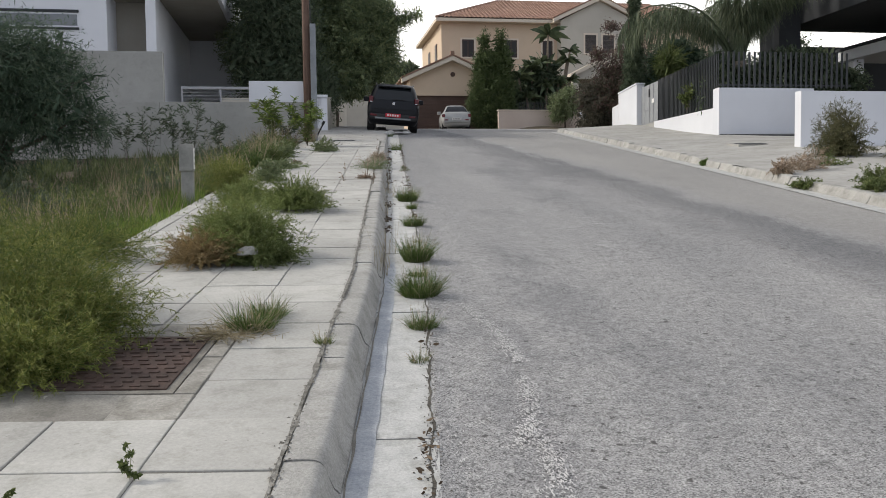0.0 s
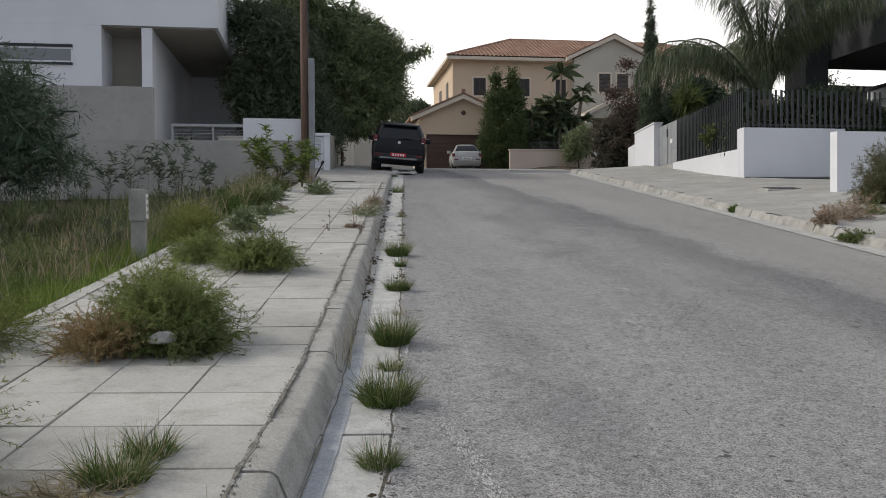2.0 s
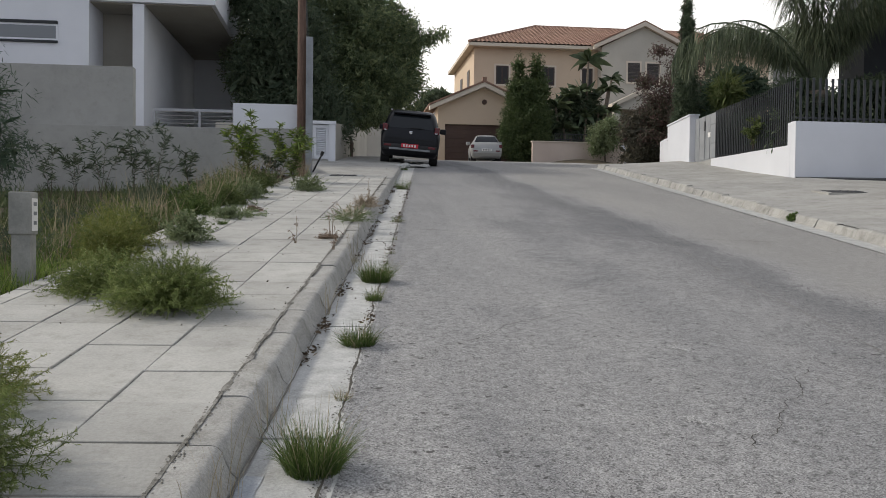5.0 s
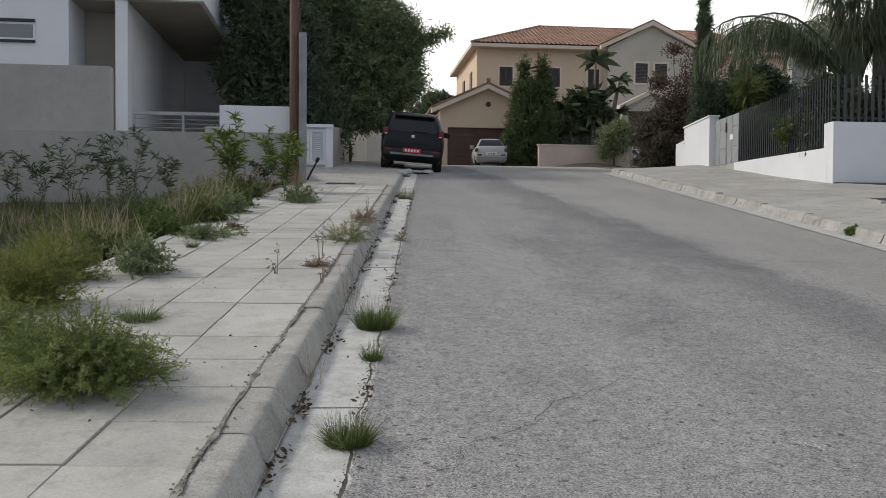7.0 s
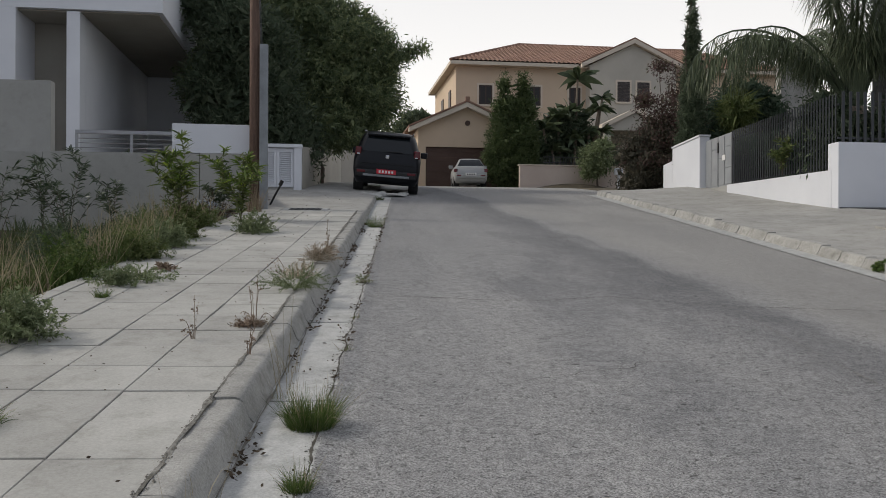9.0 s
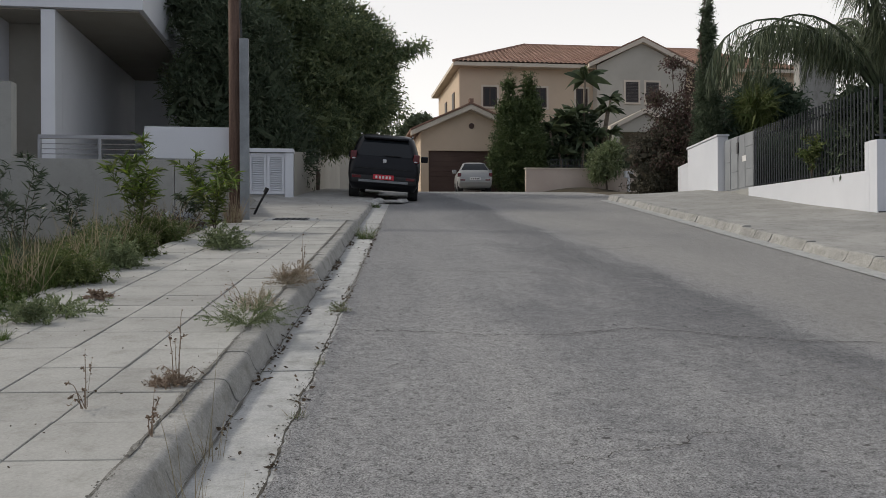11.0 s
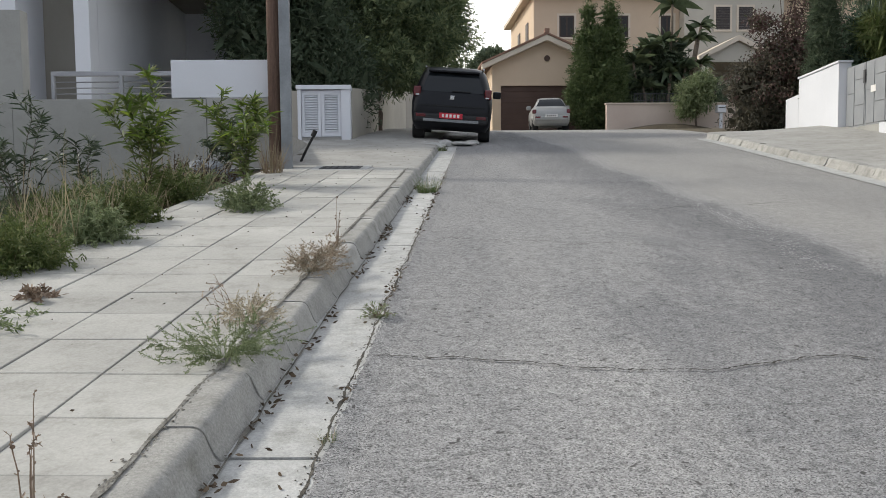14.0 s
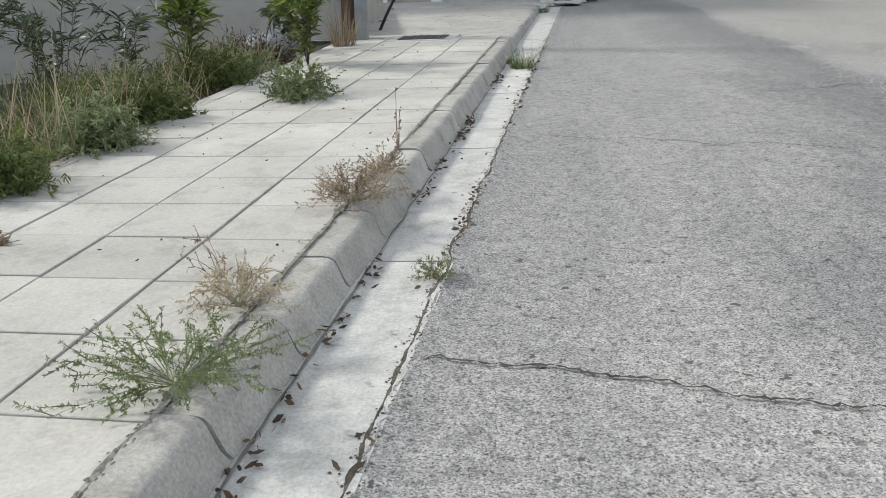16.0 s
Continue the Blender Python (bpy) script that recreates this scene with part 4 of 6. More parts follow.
def car(name, m, label, paint, levels, track, axles, wr, glass, lamps, plate, trim):
    """levels: (z, half width, rear y, front y). All parts hang from an empty at the rear."""
    ob = thing(name, m.translation, label, "car")
    body = part("body", loft([rounded(l[1], l[2], l[3], l[0], 0.16 + 0.1 * (l[0] > 0.9)) for l in levels], m), paint, ob, smooth=True)

    def mb(nm, *q, bev=0.0, mt=PLASTIC, parent=None, lab=""):
        return part(nm, box(*q, bev=bev, m=m), mt, parent or ob, lab)

    z0, z1 = glass
    # rear window and side windows follow the shell
    bm = bmesh.new()
    k = 5
    rows = []
    for i in range(k + 1):
        z = z0 + (z1 - z0) * i / k
        q = at_height(levels, z)
        w = q[1] - (0.17 if trim else 0.08)
        rows.append([bm.verts.new(m @ Vector((x, q[2] - 0.006, z))) for x in (-w, -w / 2, 0, w / 2, w)])
    for a, b in zip(rows, rows[1:]):
        for i in range(4):
            bm.faces.new((a[i], a[i + 1], b[i + 1], b[i]))
    part("rear_window", bm, DARKGLASS, ob, smooth=True)
    for sx in (-1, 1):
        bm = bmesh.new()
        rows = []
        for i in range(4):
            z = z0 + (z1 - z0) * i / 3
            q = at_height(levels, z)
            rows.append([bm.verts.new(m @ Vector((sx * (q[1] + 0.005), q[2] + 0.45 + j * (q[3] - q[2] - 0.9) / 4, z))) for j in range(5)])
        for a, b in zip(rows, rows[1:]):
            for i in range(4):
                bm.faces.new((a[i], a[i + 1], b[i + 1], b[i]))
        part("side_window", bm, DARKGLASS, ob)
        zz = lamps
        q = at_height(levels, (zz[0] + zz[1]) / 2)
        mb("tail_lamp", *sorted((sx * (q[1] + 0.012), sx * (q[1] - 0.15))), q[2] - 0.02, q[2] + 0.34, zz[0], zz[1], bev=0.03, mt=REDLIGHT)
        if trim:
            mb("clear_lens", *sorted((sx * (q[1] - 0.04), sx * (q[1] - 0.12))), q[2] - 0.026, q[2] - 0.01, zz[0] + 0.015, zz[0] + 0.05, bev=0.005, mt=CHROME)
        q = at_height(levels, 1.0)
        mir = mb("door_mirror", *sorted((sx * (q[1] + 0.03), sx * (q[1] + 0.24))), q[3] - 1.2, q[3] - 1.05, 0.98, 1.16, bev=0.04, mt=paint)
        for ya in axles:
            w = part("wheel", tube(bmesh.new(), [m @ Vector((sx * (track - 0.11), ya, wr)), m @ Vector((sx * (track - 0.1), ya, wr)), m @ Vector((sx * (track + 0.1), ya, wr)), m @ Vector((sx * (track + 0.11), ya, wr))], [wr * 0.9, wr, wr, wr * 0.9], 28), RUBBER, ob, "black rubber tyre", True)
            part("rim", tube(bmesh.new(), [m @ Vector((sx * (track + 0.1), ya, wr)), m @ Vector((sx * (track + 0.122), ya, wr))], wr * 0.62, 18), CHROME, w)
            part("wheel_arch", tube(bmesh.new(), [m @ Vector((sx * (track - 0.14), ya, wr + 0.03)), m @ Vector((sx * (at_height(levels, 0.5)[1] + 0.004), ya, wr + 0.03))], wr * 1.14, 28), PLASTIC, ob)
    q = at_height(levels, plate)
    pl = mb("number_plate", -0.26, 0.26, q[2] - 0.072, q[2] - 0.004, plate - 0.06, plate + 0.06, bev=0.004, mt=REDPLATE if trim else BARWHITE, lab="rear number plate")
    for i in range(5):
        mb("bar", -0.2 + i * 0.085, -0.2 + i * 0.085 + 0.05, q[2] - 0.076, q[2] - 0.072, plate - 0.035, plate + 0.035, mt=BARWHITE if trim else DARKIRON, parent=pl)
    q = at_height(levels, 0.5)
    mb("bumper", -q[1] + 0.06, q[1] - 0.06, q[2] - 0.05, q[2] + 0.2, 0.42, 0.62, bev=0.05, mt=PLASTIC if trim else paint)
    for sx in (-1, 1):
        mb("reflector", *sorted((sx * (q[1] - 0.1), sx * (q[1] - 0.32))), q[2] - 0.058, q[2] - 0.03, 0.53, 0.6, bev=0.01, mt=REDLIGHT)
    if trim:
        for sx in (-1, 1):
            r = at_height(levels, 1.6)
            mb("roof_rail", *sorted((sx * (r[1] + 0.02), sx * (r[1] - 0.02))), r[2] + 0.1, r[3] - 0.2, 1.62, 1.66, bev=0.012, mt=CHROME, lab="thin bright roof rail")
        mb("tailgate_crease", -0.72, 0.72, q[2] - 0.012, q[2] + 0.03, 0.78, 0.795, mt=RUBBER)
        mb("skid_strip", -0.62, 0.62, q[2] - 0.065, q[2] - 0.04, 0.44, 0.5, bev=0.008, mt=STEELPOST, lab="dull silver bumper strip")
        q = at_height(levels, 1.0)
        mb("badge", -0.05, 0.05, q[2] - 0.015, q[2] - 0.003, 0.93, 1.03, bev=0.015, mt=CHROME)
        mb("tailgate_strip", -0.3, 0.3, q[2] - 0.02, q[2] - 0.003, 0.86, 0.885, bev=0.005, mt=PLASTIC)
        q = at_height(levels, 1.52)
        mb("roof_spoiler", -0.58, 0.58, q[2] - 0.1, q[2] + 0.2, 1.53, 1.58, bev=0.02, mt=paint)
        q = at_height(levels, 1.1)
        mb("rear_wiper", -0.02, 0.4, q[2] - 0.02, q[2] - 0.008, 1.11, 1.13, mt=RUBBER)
    return ob


suv_levels = [(0.24, 0.80, 0.16, 4.35), (0.4, 0.87, 0.03, 4.5), (0.6, 0.9, 0.0, 4.56), (0.85, 0.905, 0.03, 4.5), (1.0, 0.895, 0.06, 4.2), (1.06, 0.87, 0.09, 3.75), (1.2, 0.83, 0.16, 3.4), (1.4, 0.765, 0.3, 3.05), (1.54, 0.71, 0.42, 2.75), (1.62, 0.64, 0.58, 2.5), (1.655, 0.5, 0.8, 2.2)]
m = slope_pose(0.03, 31.25, 0.06) @ pose(0, 0, 0, 0, 4.6, 0) @ Matrix.Scale(1.05, 4)
suv = car("parked_suv", m, "dark blue-black SUV parked with two wheels on the pavement", CARBLACK, suv_levels, 0.77, (0.85, 3.5), 0.34, (1.1, 1.51), (0.98, 1.2), 0.58, True)
sedan_levels = [(0.2, 0.7, 0.12, 4.2), (0.34, 0.78, 0.02, 4.4), (0.6, 0.8, 0.0, 4.42), (0.8, 0.8, 0.05, 4.3), (0.95, 0.77, 0.1, 4.0), (1.0, 0.74, 0.3, 3.5), (1.05, 0.71, 0.5, 3.3), (1.25, 0.6, 0.72, 2.9), (1.4, 0.52, 0.95, 2.6), (1.45, 0.4, 1.2, 2.4)]
p = Vector((8.5, 47.6, G(47.8) - 0.0))
sedan = car("parked_sedan", Matrix.Translation(p) @ pose(0, 0, 0, 2.5, 0, -6), "silver saloon car parked before the garage", CARSILVER, sedan_levels, 0.67, (0.9, 3.4), 0.31, (1.05, 1.37), (0.72, 0.9), 0.62, False)

# ---- fence, gate and white walls across the street ----
fence = thing("slat_fence", tuple(W(UR + 0.1, 27, 0.9)), "dark grey metal fence of tall vertical slats on the white wall", "fence")
for i in range(43):
    s = 24.62 + i * 0.134
    q = W(UR + 0.12, s)
    z0 = 3.99 + (s - 24.55) * 0.021
    part("slat", box(-0.012, 0.012, -0.03, 0.03, z0 + 0.02, 5.58, m=Matrix.Translation((q.x, q.y, 0)) @ pose(0, 0, 0, 0, 0, -5.7 - 35)), FENCE, fence)
a, b = W(UR + 0.16, 24.55), W(UR + 0.16, 30.4)
for z in (4.12, 5.35):
    part("rail", tube(bmesh.new(), [(a.x, a.y, z), (b.x, b.y, z + 0.02)], 0.02, 6), FENCE, fence)
fence_front = thing("slat_fence", (14, 23.4, 4.54), "dark grey metal fence facing down the street on the white wall", "fence")
for i in range(25):
    x = 12.05 + i * 0.165
    part("slat", box(x, x + 0.06, 23.36, 23.385, 4.56, 5.6), FENCE, fence_front)
for z in (4.62,):
    part("rail", box(11.98, 16.2, 23.39, 23.42, z, z + 0.04), FENCE, fence_front)

gate = thing("metal_gate", tuple(W(UR + 0.2, 31.3, 0.3)), "grey sheet metal gate of two leaves with raised panels", "gate")
gm = Matrix.Translation((W(UR + 0.22, 30.42).x, W(UR + 0.22, 30.42).y, 0)) @ pose(0, 0, 0, 0, 0, 84.3)
for k, (x0, x1) in enumerate(((0.03, 1.05), (1.08, 2.1))):
    leaf = part("leaf", box(x0, x1, -0.02, 0.03, 4.12, 5.58, m=gm), GATE, gate)
    xm = x0 + 0.55 * (x1 - x0)
    for q in ((x0 + 0.04, xm - 0.02, 4.16, 4.6), (x0 + 0.04, xm - 0.02, 4.63, 5.2), (x0 + 0.04, xm - 0.02, 5.23, 5.54), (xm + 0.02, x1 - 0.04, 4.16, 4.9), (xm + 0.02, x1 - 0.04, 4.93, 5.54)):
        part("panel", box(q[0], q[1], 0.032, 0.045, q[2], q[3], bev=0.004, m=gm), GATE, leaf)
part("sign", box(0.5, 0.75, 0.05, 0.056, 4.85, 5.0, m=gm), BARWHITE, gate, "small white sign")
part("lock", box(1.0, 1.1, 0.046, 0.08, 5.1, 5.4, bev=0.01, m=gm), DARKIRON, gate)
street_wall("wall_east_4", "white wall beside the gate", UR, 32.55, 35.2, (3.7, 3.9), (5.72, 5.66), 0.3)
street_wall("wall_east_5", "lower white wall end", UR, 35.21, 36.2, (3.9, 3.9), (5.25, 5.2), 0.3)
street_wall("wall_east_6", "grey gate sill", UR + 0.1, 30.36, 32.54, (3.4, 3.7), (4.1, 4.11), 0.2, GREY_WALL)
street_wall("wall_east_7", "white coping of the gate wall", UR - 0.03, 32.52, 35.22, (5.725, 5.665), (5.775, 5.715), 0.36)

# ---- dark and white house behind the fence ----
modern = thing("modern_house", (18, 27, 4), "modern house with slate grey upper storey and white canopy", "house")
part("pillar", box(15.4, 16.15, 26.0, 27.2, 3.2, 12.5), SLATE, modern)
part("upper_storey", box(16.15, 30, 20.5, 27.2, 7.0, 12.5), SLATE, modern)
part("canopy", box(18.3, 30, 22.2, 27.2, 5.95, 6.3, bev=0.01), WHITE, modern)
part("canopy_fascia", box(18.25, 30, 22.15, 27.25, 6.303, 6.4), SLATE, modern)
part("column", box(18.4, 18.75, 26.4, 26.8, 3.2, 5.95), WHITE, modern)
part("back_wall", box(18.76, 30, 30, 30.3, 3.2, 7.0), SLATE, modern)
part("panel", box(19.4, 20.9, 38.6, 39, 4.5, 9.9), APRON, modern, "pale concrete wall panel")
# far manhole, slab edges
for (u, s, wd, ln, nm, label, mt, h) in ((-1.32, 24.1, 0.62, 0.42, "drain_cover", "dark rectangular iron cover in a cement surround", DARKIRON, 0.133), (9.0, 20.6, 0.9, 0.5, "access_cover", "dark iron cover set in the pavement", DARKIRON, 0.285)):
    mm = slope_pose(u, s, h)
    cov = thing(nm, mm.translation, label, "cover")
    part("surround", box(-wd / 2 - 0.13, wd / 2 + 0.13, -ln / 2 - 0.12, ln / 2 + 0.12, -0.05, 0.012, m=mm), GUTTER if nm == "drain_cover" else APRON, cov)
    part("lid", box(-wd / 2, wd / 2, -ln / 2, ln / 2, -0.02, 0.02, m=mm), mt, cov)
    bm = bmesh.new()
    for i in range(6):
        for j in range(4):
            x, y = -wd / 2 + 0.06 + i * (wd - 0.12) / 5, -ln / 2 + 0.05 + j * (ln - 0.1) / 3
            bx(bm, x - 0.02, x + 0.02, y - 0.008, y + 0.008, 0.02, 0.024, m=mm)
    tagged(part("tread", bm, mt, cov), kind="stuff")
# rusty cover among the slabs
mm = slope_pose(-1.24, 4.28, 0.142)
cov = thing("manhole_cover", mm.translation, "rusty reddish iron manhole cover with raised tread", "manhole cover")
part("frame", box(-0.34, 0.34, -0.46, 0.46, -0.06, -0.004, m=mm), JOINT, cov)
part("lid", box(-0.30, 0.30, -0.42, 0.42, -0.03, 0.004, bev=0.003, m=mm), RUST, cov)
stud = bpy.data.meshes.new("tread_bar")
bm = box(-0.024, 0.024, -0.011, 0.011, 0.0, 0.007, bev=0.002)
bm.to_mesh(stud)
bm.free()
stud.materials.append(RUST)
for i in range(7):
    for j in range(13):
        ob = new("tread_bar", stud)
        ob.parent = cov
        ob.matrix_parent_inverse = cov.matrix_basis.inverted()
        ob.matrix_basis = mm @ pose(-0.265 + i * 0.083 + (0.028 if j % 2 else 0), -0.385 + j * 0.064, 0.003)
OLDCEMENT = mat("old_cement", (0.2, 0.19, 0.165), (0.36, 0.345, 0.31), 7, 70, 0.92, 0.5, 0.006, grain=0.25)
part("cement_bed", box(-0.525, 0.445, -0.78, 0.685, -0.05, -0.024, m=mm), JOINT, cov)
rnd3 = random.Random(6)
for (xa, xb, ya, yb) in ((-0.52, -0.2, -0.775, -0.47), (-0.194, 0.13, -0.775, -0.468), (0.137, 0.438, -0.775, -0.47), (0.347, 0.44, -0.462, -0.2), (0.345, 0.44, -0.194, 0.08), (0.347, 0.438, 0.087, 0.463), (-0.52, -0.05, 0.47, 0.68), (-0.043, 0.25, 0.472, 0.68), (0.256, 0.44, 0.47, 0.68), (-0.52, -0.347, -0.46, 0.0), (-0.52, -0.346, 0.006, 0.463)):
    part("cement_fill", box(xa, xb, ya, yb, -0.04, -0.002, bev=0.006, m=mm @ pose(0, 0, rnd3.uniform(-0.006, 0.001), rnd3.uniform(-0.5, 0.5), rnd3.uniform(-0.7, 0.7), rnd3.uniform(-0.4, 0.4))), OLDCEMENT, cov)

# ---- trees and tall shrubs ----
tree("pepper_tree", (1.3, 37.0, G(37) + 0.1), 7.5, [(0.2, 0, 3.1, 2.3, 2.2, 1.7), (1.8, 0, 3.0, 1.1, 1.3, 1.3), (-2.4, -0.3, 3.4, 2.2, 2.0, 2.2), (0.6, 0, 4.8, 1.9, 1.7, 1.3), (2.2, -0.2, 4.4, 0.8, 0.9, 0.9), (-1.8, 0, 6.0, 1.9, 1.8, 1.6), (3.4, -0.2, 4.8, 0.3, 0.4, 0.15), (2.9, -0.2, 4.6, 0.35, 0.4, 0.25), (0.0, -1.5, 1.9, 1.5, 1.0, 0.8), (0.2, 0, 6.0, 1.0, 1.0, 0.7), (1.5, 0, 5.6, 0.6, 0.7, 0.45), (2.2, 0, 4.95, 0.3, 0.4, 0.3), (1.2, 0, 6.1, 0.2, 0.3, 0.25), (1.8, 0, 5.5, 0.15, 0.3, 0.3), (-0.7, 0, 7.2, 0.4, 0.6, 0.4), (0.9, 0.3, 1.9, 1.2, 1.0, 0.7)],
     "large dark green tree overhanging the garden wall and the parked car", TREELEAF, 11, 0.14, 0.2, 120000, 0.17, 0.045, hang_down=0.0, clump=0.3, core=0.06)
tree("garden_tree", (-1.2, 34.0, 3.8), 6.0, [(0, 0, 2.0, 1.3, 1.1, 1.5), (0.6, 0.3, 3.4, 1.3, 1.2, 1.6), (0.2, 0, 4.9, 1.4, 1.2, 1.4), (1.4, 0.4, 1.8, 1.2, 1.2, 1.3), (-0.9, 0, 3.4, 0.7, 0.8, 1.0), (-0.9, 0.2, 5.9, 0.9, 0.9, 0.9)],
     "dark greyish tree in shade behind the carport", DARKLEAF, 12, 0.12, 0.25, 34000, 0.2, 0.04, clump=0.42, core=0.12, hang_down=-0.5)
b = Vector((-5.9, 17.2, G(17.2) - 0.55))
tree("acacia_shrub", b, 3.4, [(0, 0, 2.3, 1.5, 1.4, 1.2), (1.2, -0.2, 1.7, 0.95, 0.9, 1.0), (1.1, 0, 2.7, 0.6, 0.8, 0.5), (-1.6, 0, 2.5, 1.7, 1.5, 1.4), (-0.4, -0.2, 0.9, 1.2, 1.0, 0.9), (-1.9, -0.5, 0.9, 1.6, 1.2, 1.1), (1.9, -0.1, 1.4, 0.4, 0.5, 0.45), (1.7, 0, 2.2, 0.4, 0.4, 0.3)],
     "big dark green shrub with fine narrow leaves on the verge", ACACIALEAF, 13, 0.09, 0.15, 95000, 0.12, 0.017, "shrub", clump=0.32, core=0.04)
tree("cypress", (13.6, 34.0, G(34) + 0.3), 7.0, [(0, 0, 0.9 + k * 0.66, 0.5 * max(0, 1 - k / 9) ** 0.8, 0.5 * max(0, 1 - k / 9) ** 0.8, 0.5) for k in range(10)],
     "tall narrow dark green cypress", DARKLEAF, 14, 0.08, 0.12, 56000, 0.09, 0.02, hang_down=-0.8, clump=0.14)
tree("juniper", (11.3, 50.8, 5.3), 6.0, [(0, 0, 1.2, 1.4, 0.9, 1.3), (0, 0, 2.6, 1.3, 0.9, 1.3), (-0.4, 0, 4.0, 0.8, 0.6, 1.1), (0.5, 0, 4.1, 0.75, 0.6, 1.1), (-0.5, 0, 5.4, 0.32, 0.24, 0.85), (0.55, 0, 5.4, 0.34, 0.26, 0.9), (-1.0, 0, 1.9, 0.6, 0.6, 0.6)],
     "dense dark green conifer with two pointed tops beside the garage", CYPRESSLEAF, 15, 0.12, 0.1, 70000, 0.15, 0.036, hang_down=-0.6, clump=0.22, core=0.1)
tree("bougainvillea", (13.9, 37.0, 4.2), 4.0, [(-0.5, 0, 1.5, 1.0, 1.0, 1.0), (0.0, 0, 2.4, 0.9, 0.9, 0.8), (-0.5, 0, 3.3, 0.5, 0.5, 0.5), (0.5, 0, 3.5, 0.7, 0.6, 0.7), (0.3, 0, 4.4, 0.45, 0.4, 0.4), (-0.75, 0, 3.7, 0.25, 0.3, 0.25), (1.3, 0, 3.6, 0.5, 0.5, 0.9), (1.6, 0, 4.6, 0.3, 0.3, 0.35), (-0.2, 0, 4.9, 0.2, 0.2, 0.2)],
     "sprawling reddish-leaved shrub with thin branches", PURPLELEAF, 16, 0.05, 0.1, 11000, 0.12, 0.055, "shrub", clump=0.26, core=0.0)
tree("hedge_shrub", (13.5, 37.0, 4.2), 2.0, [(0, 0, 0.8, 1.1, 1.0, 0.9), (0.9, 0, 1.7, 1.2, 0.9, 1.0), (-0.6, 0, 1.6, 0.8, 0.7, 0.8), (-0.8, -0.3, 0.6, 0.7, 0.7, 0.6), (0.3, 0, 2.3, 0.9, 0.7, 0.7), (1.9, 0, 2.4, 1.0, 0.8, 1.2)],
     "dull purplish brown-green shrub spilling over the pavement end", HEDGELEAF, 17, 0.06, 0.1, 30000, 0.11, 0.04, "shrub", clump=0.3, core=0.08)
tree("garden_hedge", (15.7, 34.2, 4.2), 3.0, [(0, 0, 1.6, 1.0, 1.0, 1.3), (-0.5, 0, 2.8, 0.8, 0.8, 0.9), (0.5, 0, 2.7, 0.7, 0.8, 0.9), (0, 0, 3.4, 0.6, 0.6, 0.4), (-1.2, 0, 1.4, 0.7, 0.8, 1.0), (-1.3, -2.6, 0.9, 0.9, 1.0, 0.7), (-1.6, -4.4, 0.6, 0.8, 1.2, 0.7), (-1.9, -7.0, 0.5, 0.6, 1.4, 0.7)],
     "dense dark green hedge behind the fence", ACACIALEAF, 18, 0.08, 0.1, 56000, 0.14, 0.04, "hedge", clump=0.24, core=0.2)
tree("yellow_green_shrub", (14.9, 33.4, 4.3), 3.0, [(0, 0, 2.6, 0.45, 0.5, 0.7), (0.2, 0.2, 1.7, 0.5, 0.5, 0.7)],
     "lighter green drooping shrub above the fence", WEED, 24, 0.05, 0.2, 9000, 0.24, 0.02, "shrub", hang_down=1.2, clump=0.2)
tree("fence_hedge", (14.2, 24.6, 3.4), 2.0, [(-1.4, 0.1, 1.2, 0.7, 0.5, 0.8), (0, 0.1, 1.3, 1.0, 0.5, 0.8), (1.4, 0.2, 1.4, 1.0, 0.6, 0.9), (0.6, 0.2, 2.1, 0.7, 0.5, 0.4), (2.6, 0.4, 1.4, 0.9, 0.6, 0.7), (-1.2, 0.6, 2.0, 0.6, 0.5, 0.5), (1.6, 0.6, 2.1, 0.6, 0.5, 0.4)],
     "dark hedge behind the front slat fence", DARKLEAF, 25, 0.05, 0.2, 32000, 0.14, 0.045, "hedge", clump=0.25, core=0.15)
tree("backyard_shrub", (17.2, 29.0, 3.6), 3.4, [(0, 0, 1.6, 1.2, 0.7, 1.4), (-1.6, 0, 1.5, 1.0, 0.7, 1.3), (1.3, 0, 1.4, 1.0, 0.6, 1.2), (0.4, 0, 2.9, 0.7, 0.6, 0.6), (-1.9, 0, 2.7, 0.5, 0.5, 0.5), (1.7, 0, 2.7, 0.5, 0.5, 0.4)],
     "dark green shrubs in the yard behind the pillar", DARKLEAF, 26, 0.06, 0.2, 24000, 0.15, 0.05, "shrub", clump=0.32, core=0.1)
tree("front_shrub", (15.1, 48.4, 5.3), 2.6, [(0, 0, 1.5, 0.85, 0.6, 0.8), (0.3, 0, 2.1, 0.6, 0.5, 0.5), (-0.3, 0, 0.9, 0.5, 0.4, 0.4)],
     "grey-green rounded shrub before the pink wall", GREYWEED, 19, 0.05, 0.2, 7000, 0.14, 0.04, "shrub", clump=0.25)
tree("garden_shrub", (14.6, 52.5, 5.6), 4.0, [(0, 0, 2.4, 1.5, 1, 1.5), (-1.6, 0, 1.8, 1.1, 1, 1.3), (1.2, 0, 1.8, 1.0, 0.8, 1.2), (0.3, 0, 3.6, 0.9, 0.8, 0.9), (2.4, 0, 1.6, 0.9, 0.8, 0.9)],
     "dark mixed garden shrubs before the house", DARKLEAF, 20, 0.07, 0.2, 14000, 0.3, 0.09, "shrub", clump=0.4)
